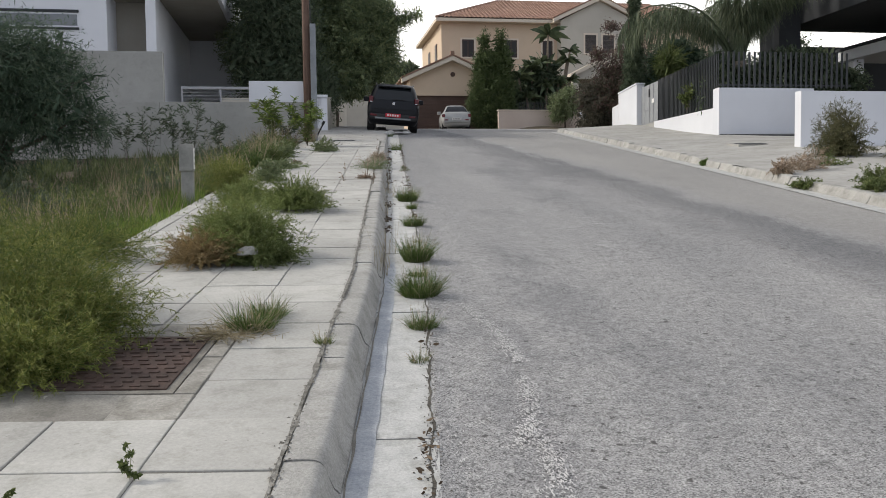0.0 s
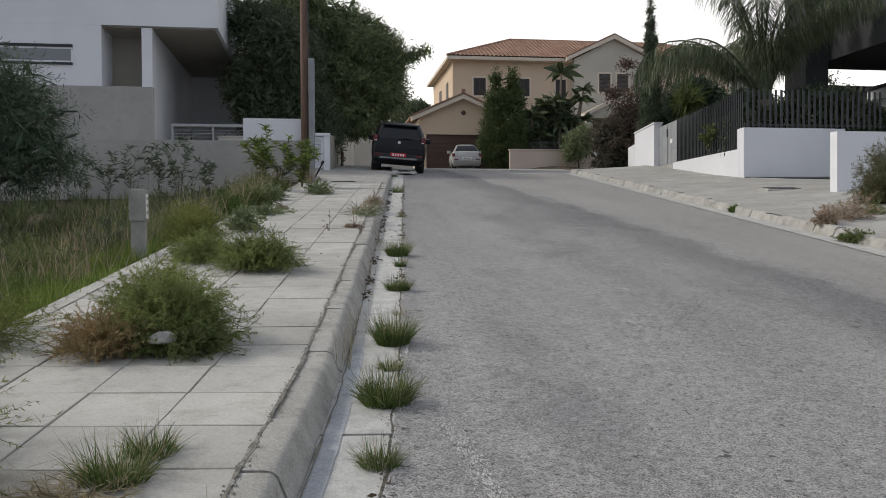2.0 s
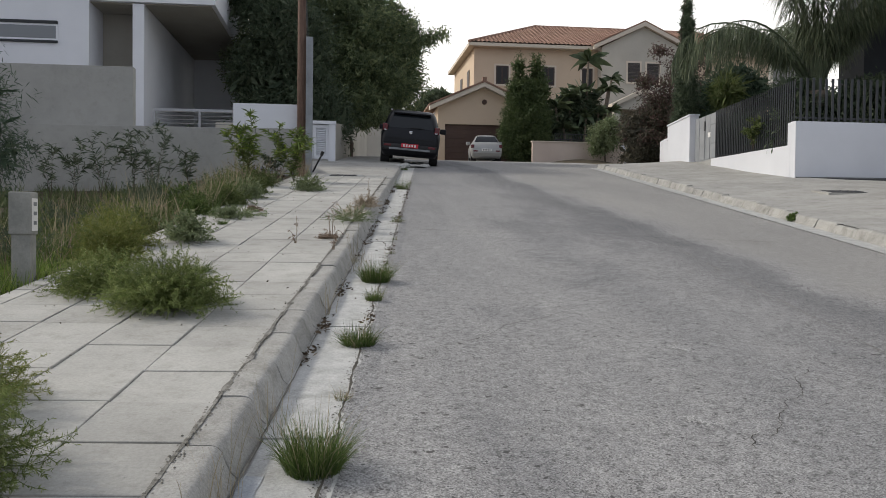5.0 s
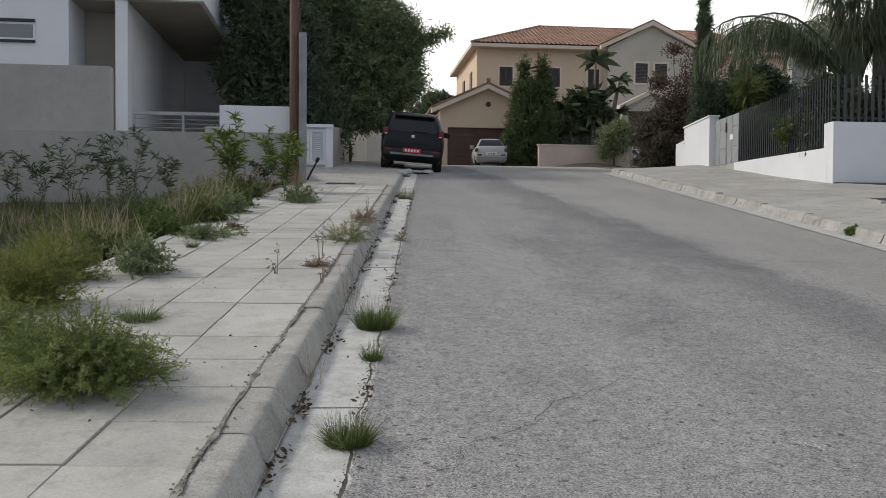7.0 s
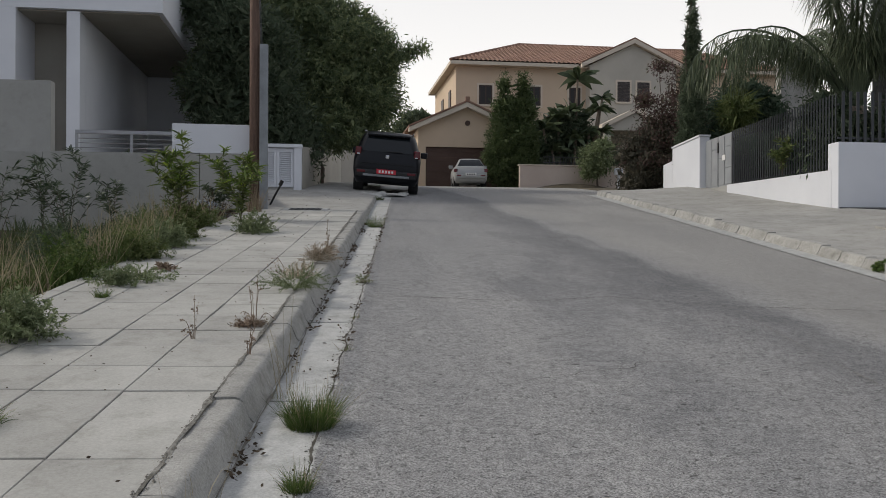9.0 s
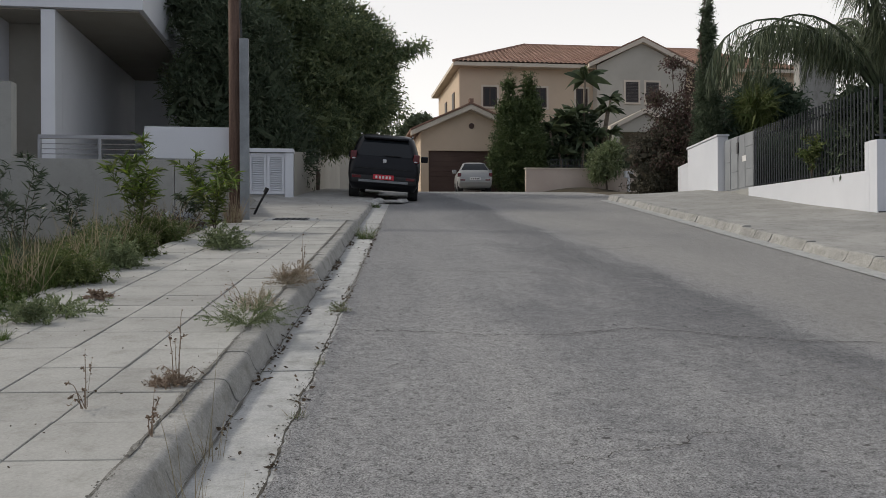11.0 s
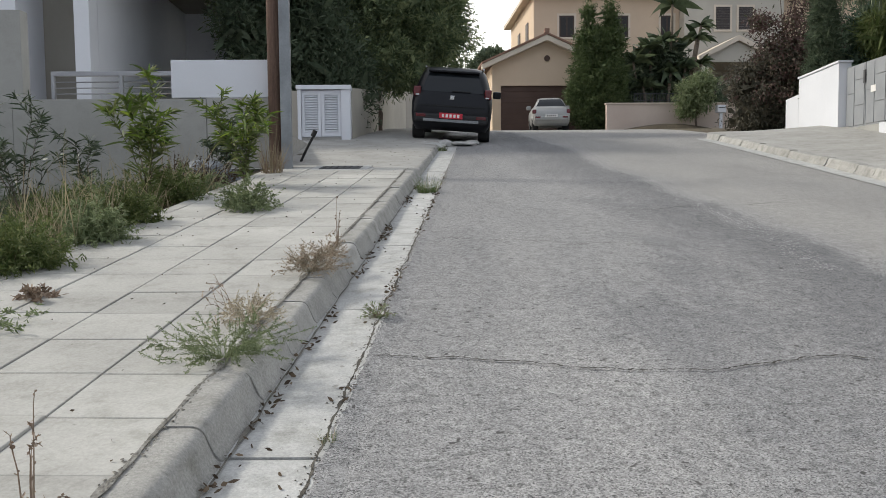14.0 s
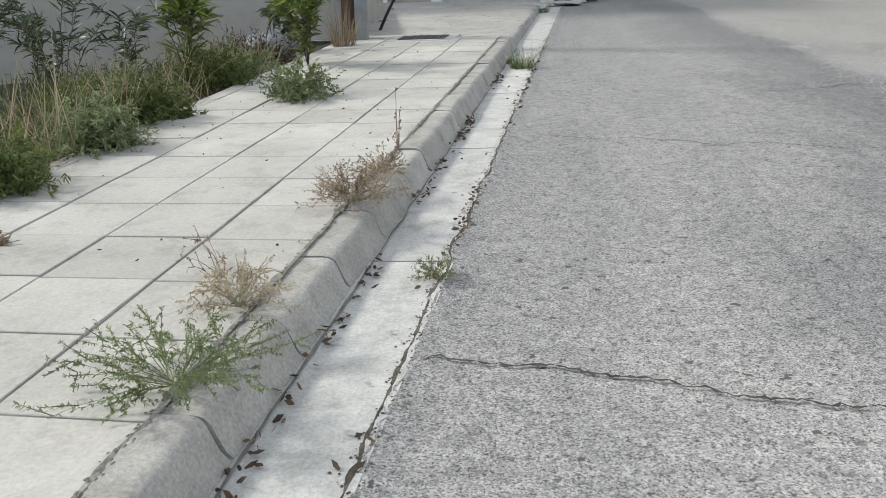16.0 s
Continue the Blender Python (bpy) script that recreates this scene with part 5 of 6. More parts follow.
tree("far_tree", (9.5, 80.0, 6.0), 8.0, [(0, 0, 7.3, 1.2, 1.2, 0.8), (-0.8, 0, 6.6, 1.0, 1.0, 0.8), (0.9, 0, 6.5, 1.1, 1.0, 0.8), (0, 0, 5.2, 1.6, 1.4, 1.2)],
     "dark round-topped tree far behind the garage", DARKLEAF, 21, 0.2, 0.6, 14000, 0.3, 0.09, clump=0.4)


def big_leaf_plant(name, loc, label, seed, stems):
    """Several stems with large arching leaves on top."""
    rng = rng_of(seed)
    loc = Vector(loc)
    ob = thing(name, loc, label, "plant")
    for k, (dx, dy, h, L) in enumerate(stems):
        top = loc + Vector((dx, dy, h))
        part("stem", tube(bmesh.new(), [loc + Vector((dx * 0.6, dy * 0.6, -0.1)), loc + Vector((dx * 0.8, dy * 0.8, h * 0.5)), top], [0.1, 0.08, 0.06], 8), PALMBARK, ob)
        n = 18
        a = rng.uniform(0, math.tau, n)
        e = rng.uniform(0.1, 1.1, n)
        way = np.stack([np.cos(a) * np.cos(e), np.sin(a) * np.cos(e), np.sin(e)], 1)
        put("leaf_crown", blades(np.repeat(np.array([top]), n, 0), way, rng.uniform(0.7, 1.1, n) * L, rng.uniform(0.22, 0.3, n) * L, rng.uniform(0.2, 0.7, n) * L, rng, 6), BROADLEAF, ob)


big_leaf_plant("banana_plant", (14.5, 51.8, 5.6), "tall banana-like plant with large arching leaves", 31, [(0.6, 0, 5.9, 1.5), (-0.5, 0, 3.7, 1.4), (1.8, 0, 4.3, 1.3), (-1.3, 0, 3.2, 1.3), (0.4, -0.4, 2.6, 1.2), (2.1, 0.2, 3.1, 1.0), (0.2, 0.1, 4.1, 1.3), (-0.9, -0.3, 2.0, 1.1), (1.2, -0.2, 2.9, 1.1), (2.0, 0, 4.9, 0.9)])


def palm(name, loc, top, label, seed, fronds=36, L=5.2):
    """Ringed trunk, frond stems that rise and arch over, long hanging leaflets."""
    rng = rng_of(seed)
    loc = Vector(loc)
    ob = thing(name, loc, label, "palm tree")
    c = loc + Vector((0, 0, top))
    rad = [0.19 + 0.03 * (i % 2) + (0.05 if i > 11 else 0) for i in range(16)]
    part("trunk", tube(bmesh.new(), [loc + Vector((0.02 * math.sin(i), 0, -0.2 + (top + 0.2) * i / 15)) for i in range(16)], rad, 12), PALMBARK, ob, smooth=True)
    for k in range(fronds):
        a = math.pi + k * 2.399 + rng.uniform(-0.2, 0.2) * (k > 0)
        young = (k * 0.618) % 1
        e = radians(66 if k == 0 else 58 + 28 * young)
        ll = L * rng.uniform(0.85, 1.05) * (0.82 if k == 0 else 1.0)
        droop = 1.25 - 0.45 * young
        d = Vector((math.cos(a), math.sin(a), 0))
        pts, q, el = [], c + d * 0.12, e
        for i in range(15):
            pts.append(q.copy())
            q = q + (d * math.cos(el) + Vector((0, 0, math.sin(el)))) * (ll / 14)
            el -= (0.03 + 0.0215 * i) * droop * rng.uniform(0.88, 1.12)
        fr = part("frond", tube(bmesh.new(), pts, [0.055 * (1 - i / 15) ** 1.5 + 0.007 for i in range(15)], 5), PALMLEAF, ob)
        n = 200
        P = np.array([tuple(p) for p in pts])
        t = np.sort(rng.uniform(3.2, 13.95, n))
        i = t.astype(int)
        base = P[i] + (P[np.minimum(i + 1, 14)] - P[i]) * (t - i)[:, None]
        tang = unit(P[np.minimum(i + 1, 14)] - P[i])
        side = np.cross(tang, np.array([0, 0, 1.0])) * np.where(np.arange(n) % 2, 1, -1)[:, None]
        way = side * 0.55 + tang * 0.3 + np.array([0, 0, -0.55]) + rng.normal(size=(n, 3)) * 0.2
        sz = 0.6 * np.sin(np.pi * (0.08 + 0.8 * t / 14)) * rng.uniform(0.75, 1.15, n)
        put("leaf_comb", blades(base, way, sz, np.full(n, 0.021), sz * rng.uniform(0.45, 0.95, n), rng, 4), PALMLEAF, fr)
    return ob


palm("palm_tree", (13.35, 24.9, 3.1), 2.45, "feathery palm with arching drooping fronds behind the fence", 41)

# ---- oleanders and saplings on the verge ----
for i, (x, y, H, st, R) in enumerate(((-4.35, 22.0, 1.35, 3, 0.5), (-3.8, 21.8, 1.55, 4, 0.6), (-3.3, 22.4, 1.15, 2, 0.25), (-2.75, 21.9, 1.8, 8, 1.0), (-2.2, 22.6, 1.25, 3, 0.35), (-4.9, 22.2, 1.3, 3, 0.5))):
    sapling("oleander", (x, y, G(y) - 0.42), H, "dark oleander bush with long narrow leaves against the grey wall", OLEANDER, 50 + i, st, R, 0.21, 0.024, 28, group="oleanders by the wall", lo=0.35)
sapling("sapling", W(-2.82, 20.35, 0.0), 1.5, "upright sapling with glossy yellow-green young leaves", WEED, 60, 6, 0.5, 0.24, 0.03, 44, "sapling", BRIGHTLEAF, lo=0.06)
sapling("sapling", W(-2.12, 21.7, 0.1), 1.3, "bushy sapling with green leaves beside the pole", WEED, 61, 11, 0.6, 0.19, 0.027, 38, "sapling", BRIGHTLEAF, lo=0.15)
sapling("sapling", W(-2.75, 22.9, 0.0), 1.0, "small green sapling at the wall", OLEANDER, 62, 5, 0.35, 0.15, 0.03, 30, "sapling")
weed("brushwood", W(-2.95, 22.2, 0.0), 0.75, 0.5, "heap of dark dead twigs lying by the wall", DEADLEAF, 64, 170, 5, 0.05, 0.014, DEADLEAF, 0.01, 0.3, 0.6, "brushwood", 3)
weed("brushwood", W(-3.6, 21.2, -0.15), 0.6, 0.4, "heap of dark dead twigs among the weeds", DEADLEAF, 65, 120, 5, 0.05, 0.014, DEADLEAF, 0.01, 0.3, 0.6, "brushwood", 3)
q = W(9.38, 26.6, 0.9)
sapling("climbing_plant", q, 0.95, "thin climbing plant hanging on the slat fence", WEED, 63, 9, 0.35, 0.14, 0.04, 22, "climber")

# ---- weeds on the near pavement ----
for i, (u, s, R, H, n) in enumerate(((-1.8, 4.65, 0.6, 0.52, 420), (-2.25, 5.15, 0.9, 0.62, 520), (-3.1, 5.5, 1.0, 0.62, 300), (-2.6, 6.9, 0.85, 0.5, 240), (-2.75, 4.1, 0.85, 0.55, 300), (-1.72, 4.1, 0.45, 0.4, 320), (-3.6, 7.2, 0.9, 0.5, 200))):
    weed("feathery_bush", W(u, s, 0.1), R, H, "large feathery yellow-green weed bush at the pavement edge", FEATHER, 70 + i, n, 19, 0.036, 0.0048, GRASS, 0.004, 0.5, 0.3, "bush", 4, "feathery bushes on the verge")
weed("pavement_bush", W(-1.2, 7.0, 0.14), 0.52, 0.5, "bushy green weed growing across the paving slabs", SPRAY, 80, 420, 28, 0.026, 0.0042, category="bush", twigs=4)
weed("pavement_bush", W(-1.05, 6.75, 0.14), 0.34, 0.22, "low green weed at the foot of the bush", WEED, 79, 200, 22, 0.026, 0.005, category="bush", twigs=4)
weed("pavement_bush", W(-1.5, 6.7, 0.14), 0.36, 0.3, "ochre brown dried weed beside the green bush", OCHRE, 81, 300, 16, 0.022, 0.0045, category="bush", twigs=4)
weed("pavement_bush", W(-1.45, 7.75, 0.14), 0.42, 0.42, "yellowish green weed behind the bush", FEATHER, 78, 260, 22, 0.028, 0.0045, category="bush", twigs=4)
weed("pavement_bush", W(-1.12, 9.85, 0.14), 0.5, 0.36, "green weed bush on the paving slabs", SPRAY, 82, 380, 24, 0.026, 0.0048, category="bush", twigs=4)
weed("pavement_bush", W(-1.75, 10.3, 0.14), 0.42, 0.34, "pale green weed bush on the paving slabs", SPRAY, 83, 200, 22, 0.028, 0.005, category="bush", twigs=4)
weed("pavement_bush", W(-1.85, 12.95, 0.14), 0.36, 0.34, "leafy weed with small pale flowers on the slabs", GREYWEED, 84, 90, 14, 0.04, 0.012, category="bush", twigs=4)
weed("pavement_bush", W(-2.15, 11.6, 0.12), 0.42, 0.5, "yellowish feathery bush behind the marker post", FEATHER, 85, 190, 14, 0.04, 0.006, category="bush", twigs=4)
weed("pavement_bush", W(-2.45, 12.6, 0.08), 0.5, 0.5, "yellowish feathery bush on the verge", FEATHER, 86, 190, 14, 0.04, 0.006, category="bush", twigs=4)
weed("low_weed", W(-1.53, 19.7, 0.14), 0.36, 0.34, "low grey-green weed on the slabs near the pole", GREYWEED, 87, 90, 14, 0.03, 0.014, twigs=4)
weed("low_weed", W(-1.88, 15.35, 0.14), 0.42, 0.16, "sprawling thin weed lying on the slabs", GREYWEED, 88, 40, 12, 0.04, 0.012, twigs=3)
weed("low_weed", W(-1.93, 15.05, 0.14), 0.26, 0.2, "small sprawling grey-green weed", GREYWEED, 89, 34, 12, 0.035, 0.012, twigs=3)
weed("kerb_weed", W(-0.31, 14.95, 0.15), 0.39, 0.25, "spiny green weed growing at the kerb joint", GREYWEED, 90, 46, 34, 0.016, 0.0042, GREYWEED, 0.0035, 0.5, 0.08, "weed", 4)
weed("kerb_weed", W(-0.33, 15.5, 0.15), 0.27, 0.2, "half-dry pale weed at the kerb", PALETWIG, 91, 40, 12, 0.013, 0.006, PALETWIG, 0.004, 0.8, 0.08, "weed", 5)
weed("kerb_weed", W(-0.28, 16.75, 0.15), 0.29, 0.2, "dried pale brown weed at the kerb", BROWNTWIG, 92, 70, 14, 0.012, 0.005, PALETWIG, 0.003, 0.7, 0.1, "weed", 5)
weed("kerb_weed", W(-0.26, 17.3, 0.15), 0.2, 0.17, "dried brown weed at the kerb", BROWNTWIG, 93, 40, 12, 0.012, 0.005, PALETWIG, 0.003, 0.7, 0.1, "weed", 5)
weed("gutter_weed", W(0.24, 16.16, 0.01), 0.13, 0.11, "small thin weed between gutter and asphalt", GREYWEED, 94, 26, 8, 0.02, 0.004, DRYTWIG, 0.003)
weed("paving_sprig", W(-0.8, 2.95, 0.14), 0.05, 0.17, "small green sprig in a slab joint", WEED, 95, 5, 14, 0.02, 0.012, twigs=2)
weed("paving_sprig", W(-1.15, 2.75, 0.14), 0.07, 0.15, "small green sprig in a slab joint", WEED, 96, 7, 14, 0.02, 0.012, twigs=2)
for i, (u, s, h, R) in enumerate(((-0.4, 13.45, 0.4, 0.16), (-0.3, 17.9, 0.38, 0.08), (-0.72, 13.0, 0.3, 0.12), (-0.28, 12.6, 0.34, 0.1))):
    ob = weed("dry_stalk", W(u, s, 0.14), R, h, "bare dry brown flower stalks standing in a joint", DRYTWIG, 100 + i, 6, 9, 0.016, 0.01, DRYTWIG, 0.006, 1.2, 0.2, "dry weed", 1)
weed("dry_clump", W(-0.42, 13.45, 0.145), 0.15, 0.06, "matted brown dead grass on the kerb joint", DRYTWIG, 105, 70, 5, 0.03, 0.006, DRYTWIG, 0.004, 0.2, 0.4, "dry weed", 2)
for i, (u, s, R, H, n, dry) in enumerate(((-1.30, 11.25, 0.2, 0.15, 320, 0.05), (-1.86, 14.5, 0.1, 0.12, 140, 0.05), (-0.75, 4.86, 0.21, 0.2, 420, 0.15), (-0.31, 4.55, 0.07, 0.08, 110, 0.1), (-0.7, 5.12, 0.17, 0.17, 260, 0.1))):
    tuft("grass_tuft", W(u, s, 0.14), R, H, "dark green grass tuft in the paving joints", GRASS if i != 3 else WEED, 110 + i, int(n * 1.6), 0.0042, dry, group="grass tufts on the pavement")
for i, (u, s, R, H, n, dry) in enumerate(((0.21, 11.68, 0.2, 0.25, 900, 0.07), (0.25, 10.87, 0.1, 0.14, 280, 0.07), (0.23, 9.5, 0.17, 0.18, 600, 0.08), (0.21, 7.5, 0.2, 0.27, 950, 0.08), (0.2, 6.2, 0.22, 0.24, 950, 0.08), (0.22, 5.33, 0.14, 0.15, 360, 0.1), (0.2, 4.65, 0.08, 0.09, 120, 0.3), (0.2, 6.85, 0.11, 0.13, 240, 0.2), (0.24, 8.4, 0.06, 0.08, 80, 0.5), (0.12, 22.2, 0.22, 0.3, 260, 0.1), (0.27, 13.3, 0.07, 0.07, 60, 0.2), (0.27, 14.4, 0.06, 0.08, 50, 0.3), (-0.03, 29.2, 0.16, 0.2, 140, 0.1))):
    tuft("grass_tuft", W(u, s, 0.0), R, H, "green grass tuft growing along the gutter edge", GRASS, 130 + i, int(n * 1.8), 0.0034, dry, group="grass tufts along the gutter")
for i, (u, s) in enumerate(((-0.1, 6.9), (-0.1, 7.2), (-0.02, 7.9), (-0.08, 10.4), (0.0, 12.2), (-0.05, 12.7))):
    tuft("grass_wisp", W(u, s, 0.0), 0.14, 0.42, "few dry straw stalks leaning from the kerb foot", STRAW, 150 + i, 16, 0.004, 0.5, group="dry stalks by the kerb")

# ---- weeds across the street ----
weed("verge_shrub", W(9.0, 16.6, 0.25), 0.62, 1.25, "tall olive-brown shrub before the low white wall", OLIVE, 160, 300, 16, 0.09, 0.009, category="shrub", twigs=3)
weed("verge_shrub", W(9.9, 15.4, 0.25), 0.7, 0.8, "shrub with dry stems before the low white wall", OLIVE, 161, 150, 14, 0.08, 0.01, category="shrub", twigs=3)
for i, (u, s, R, H, mt, lab) in enumerate(((7.35, 14.8, 0.55, 0.42, BROWNTWIG, "dry brownish weed on the far pavement"), (8.1, 15.3, 0.45, 0.3, WEED, "low green weed on the far pavement"), (7.5, 12.7, 0.4, 0.3, WEED, "low green weed on the far pavement"), (6.62, 17.6, 0.12, 0.12, GRASS, "small tuft at the far kerb"), (6.6, 13.2, 0.28, 0.16, WEED, "flat green weed at the far kerb"), (6.75, 14.3, 0.25, 0.25, BROWNTWIG, "dry weed at the far kerb"), (7.0, 11.9, 0.35, 0.2, WEED, "flat green weed at the far kerb"))):
    weed("far_weed", W(u, s, 0.14 if u > 6.7 else 0.02), R, H, lab, mt, 170 + i, 70, 12, 0.05, 0.012, twigs=3)

# ---- uncounted growth on the verge ----
rng = rng_of(200)


def meadow(name, label, material, n, box_us, H, w, clump, seed):
    rng = rng_of(seed)
    u0, u1, s0, s1 = box_us
    cu, cs = rng.uniform(u0, u1, clump), rng.uniform(s0, s1, clump)
    k = rng.integers(0, clump, n)
    uu, ss = cu[k] + rng.normal(size=n) * 0.12, cs[k] + rng.normal(size=n) * 0.18
    uu = np.minimum(uu, -2.36)
    base = np.array([tuple(W(u, s, max(-0.48, verge_height(min(u, -2.41), s)) - 0.02)) for u, s in zip(uu, ss)])
    way = rng.normal(size=(n, 3)) * np.array([0.3, 0.3, 0]) + np.array([0, 0, 1])
    L = H * rng.uniform(0.45, 1.1, n) * (0.6 + 0.8 * rng.uniform(0, 1, clump))[k]
    return tagged(put(name, blades(base, way, L, rng.uniform(0.6, 1.2, n) * w, L * rng.uniform(0.02, 0.4, n), rng, 4, 3), material, None), label, "grass", kind="stuff")


meadow("verge_grass", "green grass covering the verge beside the pavement", GRASS, 24000, (-3.6, -2.5, 6.5, 18.5), 0.34, 0.007, 110, 201)
meadow("verge_weeds", "dark green mixed weeds on the lower verge", HERB, 22000, (-9.0, -3.3, 4, 24), 0.42, 0.024, 300, 202)
meadow("verge_weeds_light", "mid green weeds on the verge", WEED, 16000, (-6.0, -2.8, 4, 24), 0.36, 0.012, 260, 206)
meadow("verge_grass_bright", "fresh bright green low grass along the pavement edge", YOUNGGRASS, 15000, (-3.5, -2.55, 6.8, 11.5), 0.24, 0.006, 60, 207)
meadow("verge_straw", "tall dry straw-coloured grass on the verge", STRAW, 1000, (-4.8, -3.1, 9, 16), 0.7, 0.012, 45, 203)
meadow("verge_straw_tall", "tall bleached stalks standing by the pavement", STRAW, 800, (-3.1, -2.5, 14, 21.5), 0.85, 0.011, 30, 205)
meadow("verge_dead", "brown dead stalks among the weeds of the verge", BROWNTWIG, 5000, (-6.5, -2.7, 8, 23), 0.5, 0.009, 160, 208)
meadow("verge_straw_low", "short dry grass under the weeds", STRAW, 6000, (-6.0, -2.5, 3, 23.5), 0.26, 0.006, 120, 204)
for i, (u, s, R, H, mt) in enumerate(((-2.35, 16.9, 0.4, 0.4, WEED), (-3.2, 12.0, 0.55, 0.5, DARKLEAF), (-3.6, 13.4, 0.6, 0.55, WEED), (-4.0, 15.0, 0.7, 0.6, DARKLEAF), (-3.0, 13.6, 0.45, 0.4, GREYWEED), (-3.4, 17.6, 0.6, 0.6, DARKLEAF), (-3.2, 19.9, 0.6, 0.6, DARKLEAF), (-3.9, 18.8, 0.7, 0.6, DARKLEAF), (-3.1, 21.0, 0.55, 0.55, WEED), (-2.6, 20.6, 0.4, 0.45, WEED), (-4.6, 20.4, 0.8, 0.6, DARKLEAF), (-3.4, 10.2, 0.6, 0.5, WEED), (-4.2, 11.2, 0.7, 0.5, DARKLEAF), (-2.3, 17.9, 0.36, 0.4, GREYWEED), (-2.4, 18.8, 0.4, 0.45, WEED), (-2.5, 15.6, 0.36, 0.34, GRASS), (-2.9, 16.6, 0.45, 0.5, GRASS), (-2.6, 17.2, 0.42, 0.42, WEED), (-2.75, 18.4, 0.45, 0.5, WEED), (-2.65, 16.1, 0.35, 0.34, WEED), (-3.0, 19.4, 0.5, 0.5, GREYWEED), (-2.7, 19.0, 0.4, 0.4, WEED), (-2.7, 14.2, 0.4, 0.35, WEED), (-3.3, 15.3, 0.5, 0.45, WEED), (-2.7, 21.3, 0.45, 0.4, GREYWEED), (-3.6, 20.8, 0.6, 0.5, WEED), (-4.2, 17.0, 0.7, 0.5, WEED), (-4.6, 13.0, 0.8, 0.5, WEED), (-5.5, 10.0, 0.9, 0.5, DARKLEAF), (-4.6, 9.0, 0.7, 0.45, WEED), (-6.0, 14, 1.0, 0.6, DARKLEAF))):
    weed("verge_bush", W(u, s, max(-0.48, verge_height(min(u, -2.41), s))), R, H, "leafy green weed bush on the verge", mt, 210 + i, 110, 13, 0.05, 0.013, category="bush", twigs=3, group="weed bushes on the verge")

# ---- road wear ----
MORTAR = mat("old_mortar", (0.1, 0.095, 0.08), (0.3, 0.29, 0.265), 14, 90, 0.95, 0.7, 0.006, grain=0.3)
CRACK = mat("crack_dark", (0.03, 0.028, 0.024), (0.07, 0.065, 0.055), 9, 90, 0.95, 0.5, 0.004, grain=0.3)
EDGEDIRT = mat("edge_dirt", (0.055, 0.05, 0.042), (0.13, 0.12, 0.1), 9, 90, 0.95, 0.7, 0.006, grain=0.4)
def ribbon(name, label, pts, widths, material, h, category="road wear"):
    verts, faces = [], []
    for i, (u, s) in enumerate(pts):
        a, b = pts[max(0, i - 1)], pts[min(len(pts) - 1, i + 1)]
        du, ds = b[0] - a[0], b[1] - a[1]
        L = math.hypot(du, ds)
        nu, ns = -ds / L * widths[i] / 2, du / L * widths[i] / 2
        for sg in (-1, 1):
            uu = u + sg * nu
            verts.append(tuple(W(uu, s + sg * ns, h + 0.012 * math.sin(math.pi * min(1, max(0, (uu - AL) / (KR - AL)))))))
    for i in range(len(pts) - 1):
        faces.append((2 * i, 2 * i + 1, 2 * i + 3, 2 * i + 2))
    return tagged(lists(name, verts, faces, material), label, category, kind="structure")


rnd5 = random.Random(9)
bend = ((0.3, 15.46), (0.7, 15.47), (1.06, 15.38), (1.6, 15.28), (1.95, 15.29), (2.7, 15.55), (3.3, 15.28), (3.8, 15.1), (5.3, 15.0))
pts = []
for i in range(330):
    u = 0.3 + i * 0.015
    pts.append((u, float(np.interp(u, [b[0] for b in bend], [b[1] for b in bend])) + 0.05 * noise.noise((u * 4.1, 2, 0)) + 0.03 * noise.noise((u * 15, 4, 0)) + 0.012 * noise.noise((u * 47, 9, 0)) + rnd5.uniform(-0.005, 0.005)))
ribbon("road_crack", "dark crack running across the asphalt", pts, [0.004 + 0.014 * rnd5.random() ** 1.3 for _ in pts], CRACK, 0.009)
for (ua, sa, ub, sb, wd) in ((0.6, 9.2, 1.7, 10.6, 0.005), (1.5, 12.6, 2.6, 13.1, 0.005), (2.2, 20.5, 4.6, 21.3, 0.012), (0.5, 18.9, 2.4, 18.5, 0.008), (2.2, 7.8, 3.0, 9.1, 0.005)):
    pts = [(ua + (ub - ua) * k / 60 + 0.1 * noise.noise((k * 0.11, ua, 0)) + rnd5.uniform(-0.012, 0.012), sa + (sb - sa) * k / 60 + 0.1 * noise.noise((k * 0.12, sa, 3)) + rnd5.uniform(-0.012, 0.012)) for k in range(61)]
    ribbon("road_crack", "fine dark crack in the worn asphalt", pts, [wd * (0.3 + 1.2 * rnd5.random()) for _ in pts], CRACK, 0.009)
pts = [(3.72 + 0.02 * math.sin(i * 0.05) + rnd5.uniform(-0.006, 0.006), 4 + i * 0.1) for i in range(110)]
ribbon("road_seam", "thin dark seam along the asphalt", pts, [0.003 + 0.007 * rnd5.random() * (noise.noise((i * 0.21, 3, 1)) > -0.15) for i in range(len(pts))], JOINT, 0.009)
pts = [(AL + 0.006 + 0.03 * noise.noise(((-3 + i * 0.035) * 3.1, 0, 0)) + 0.01 * noise.noise((i * 0.43, 7, 0)), -3 + i * 0.035) for i in range(960)]
ribbon("gutter_edge_dirt", "line of dirt and crumbled asphalt along the gutter", pts, [0.003 + 0.018 * max(0, noise.noise((i * 0.17, 5, 0))) + 0.014 * rnd5.random() for i in range(960)], EDGEDIRT, 0.0128)
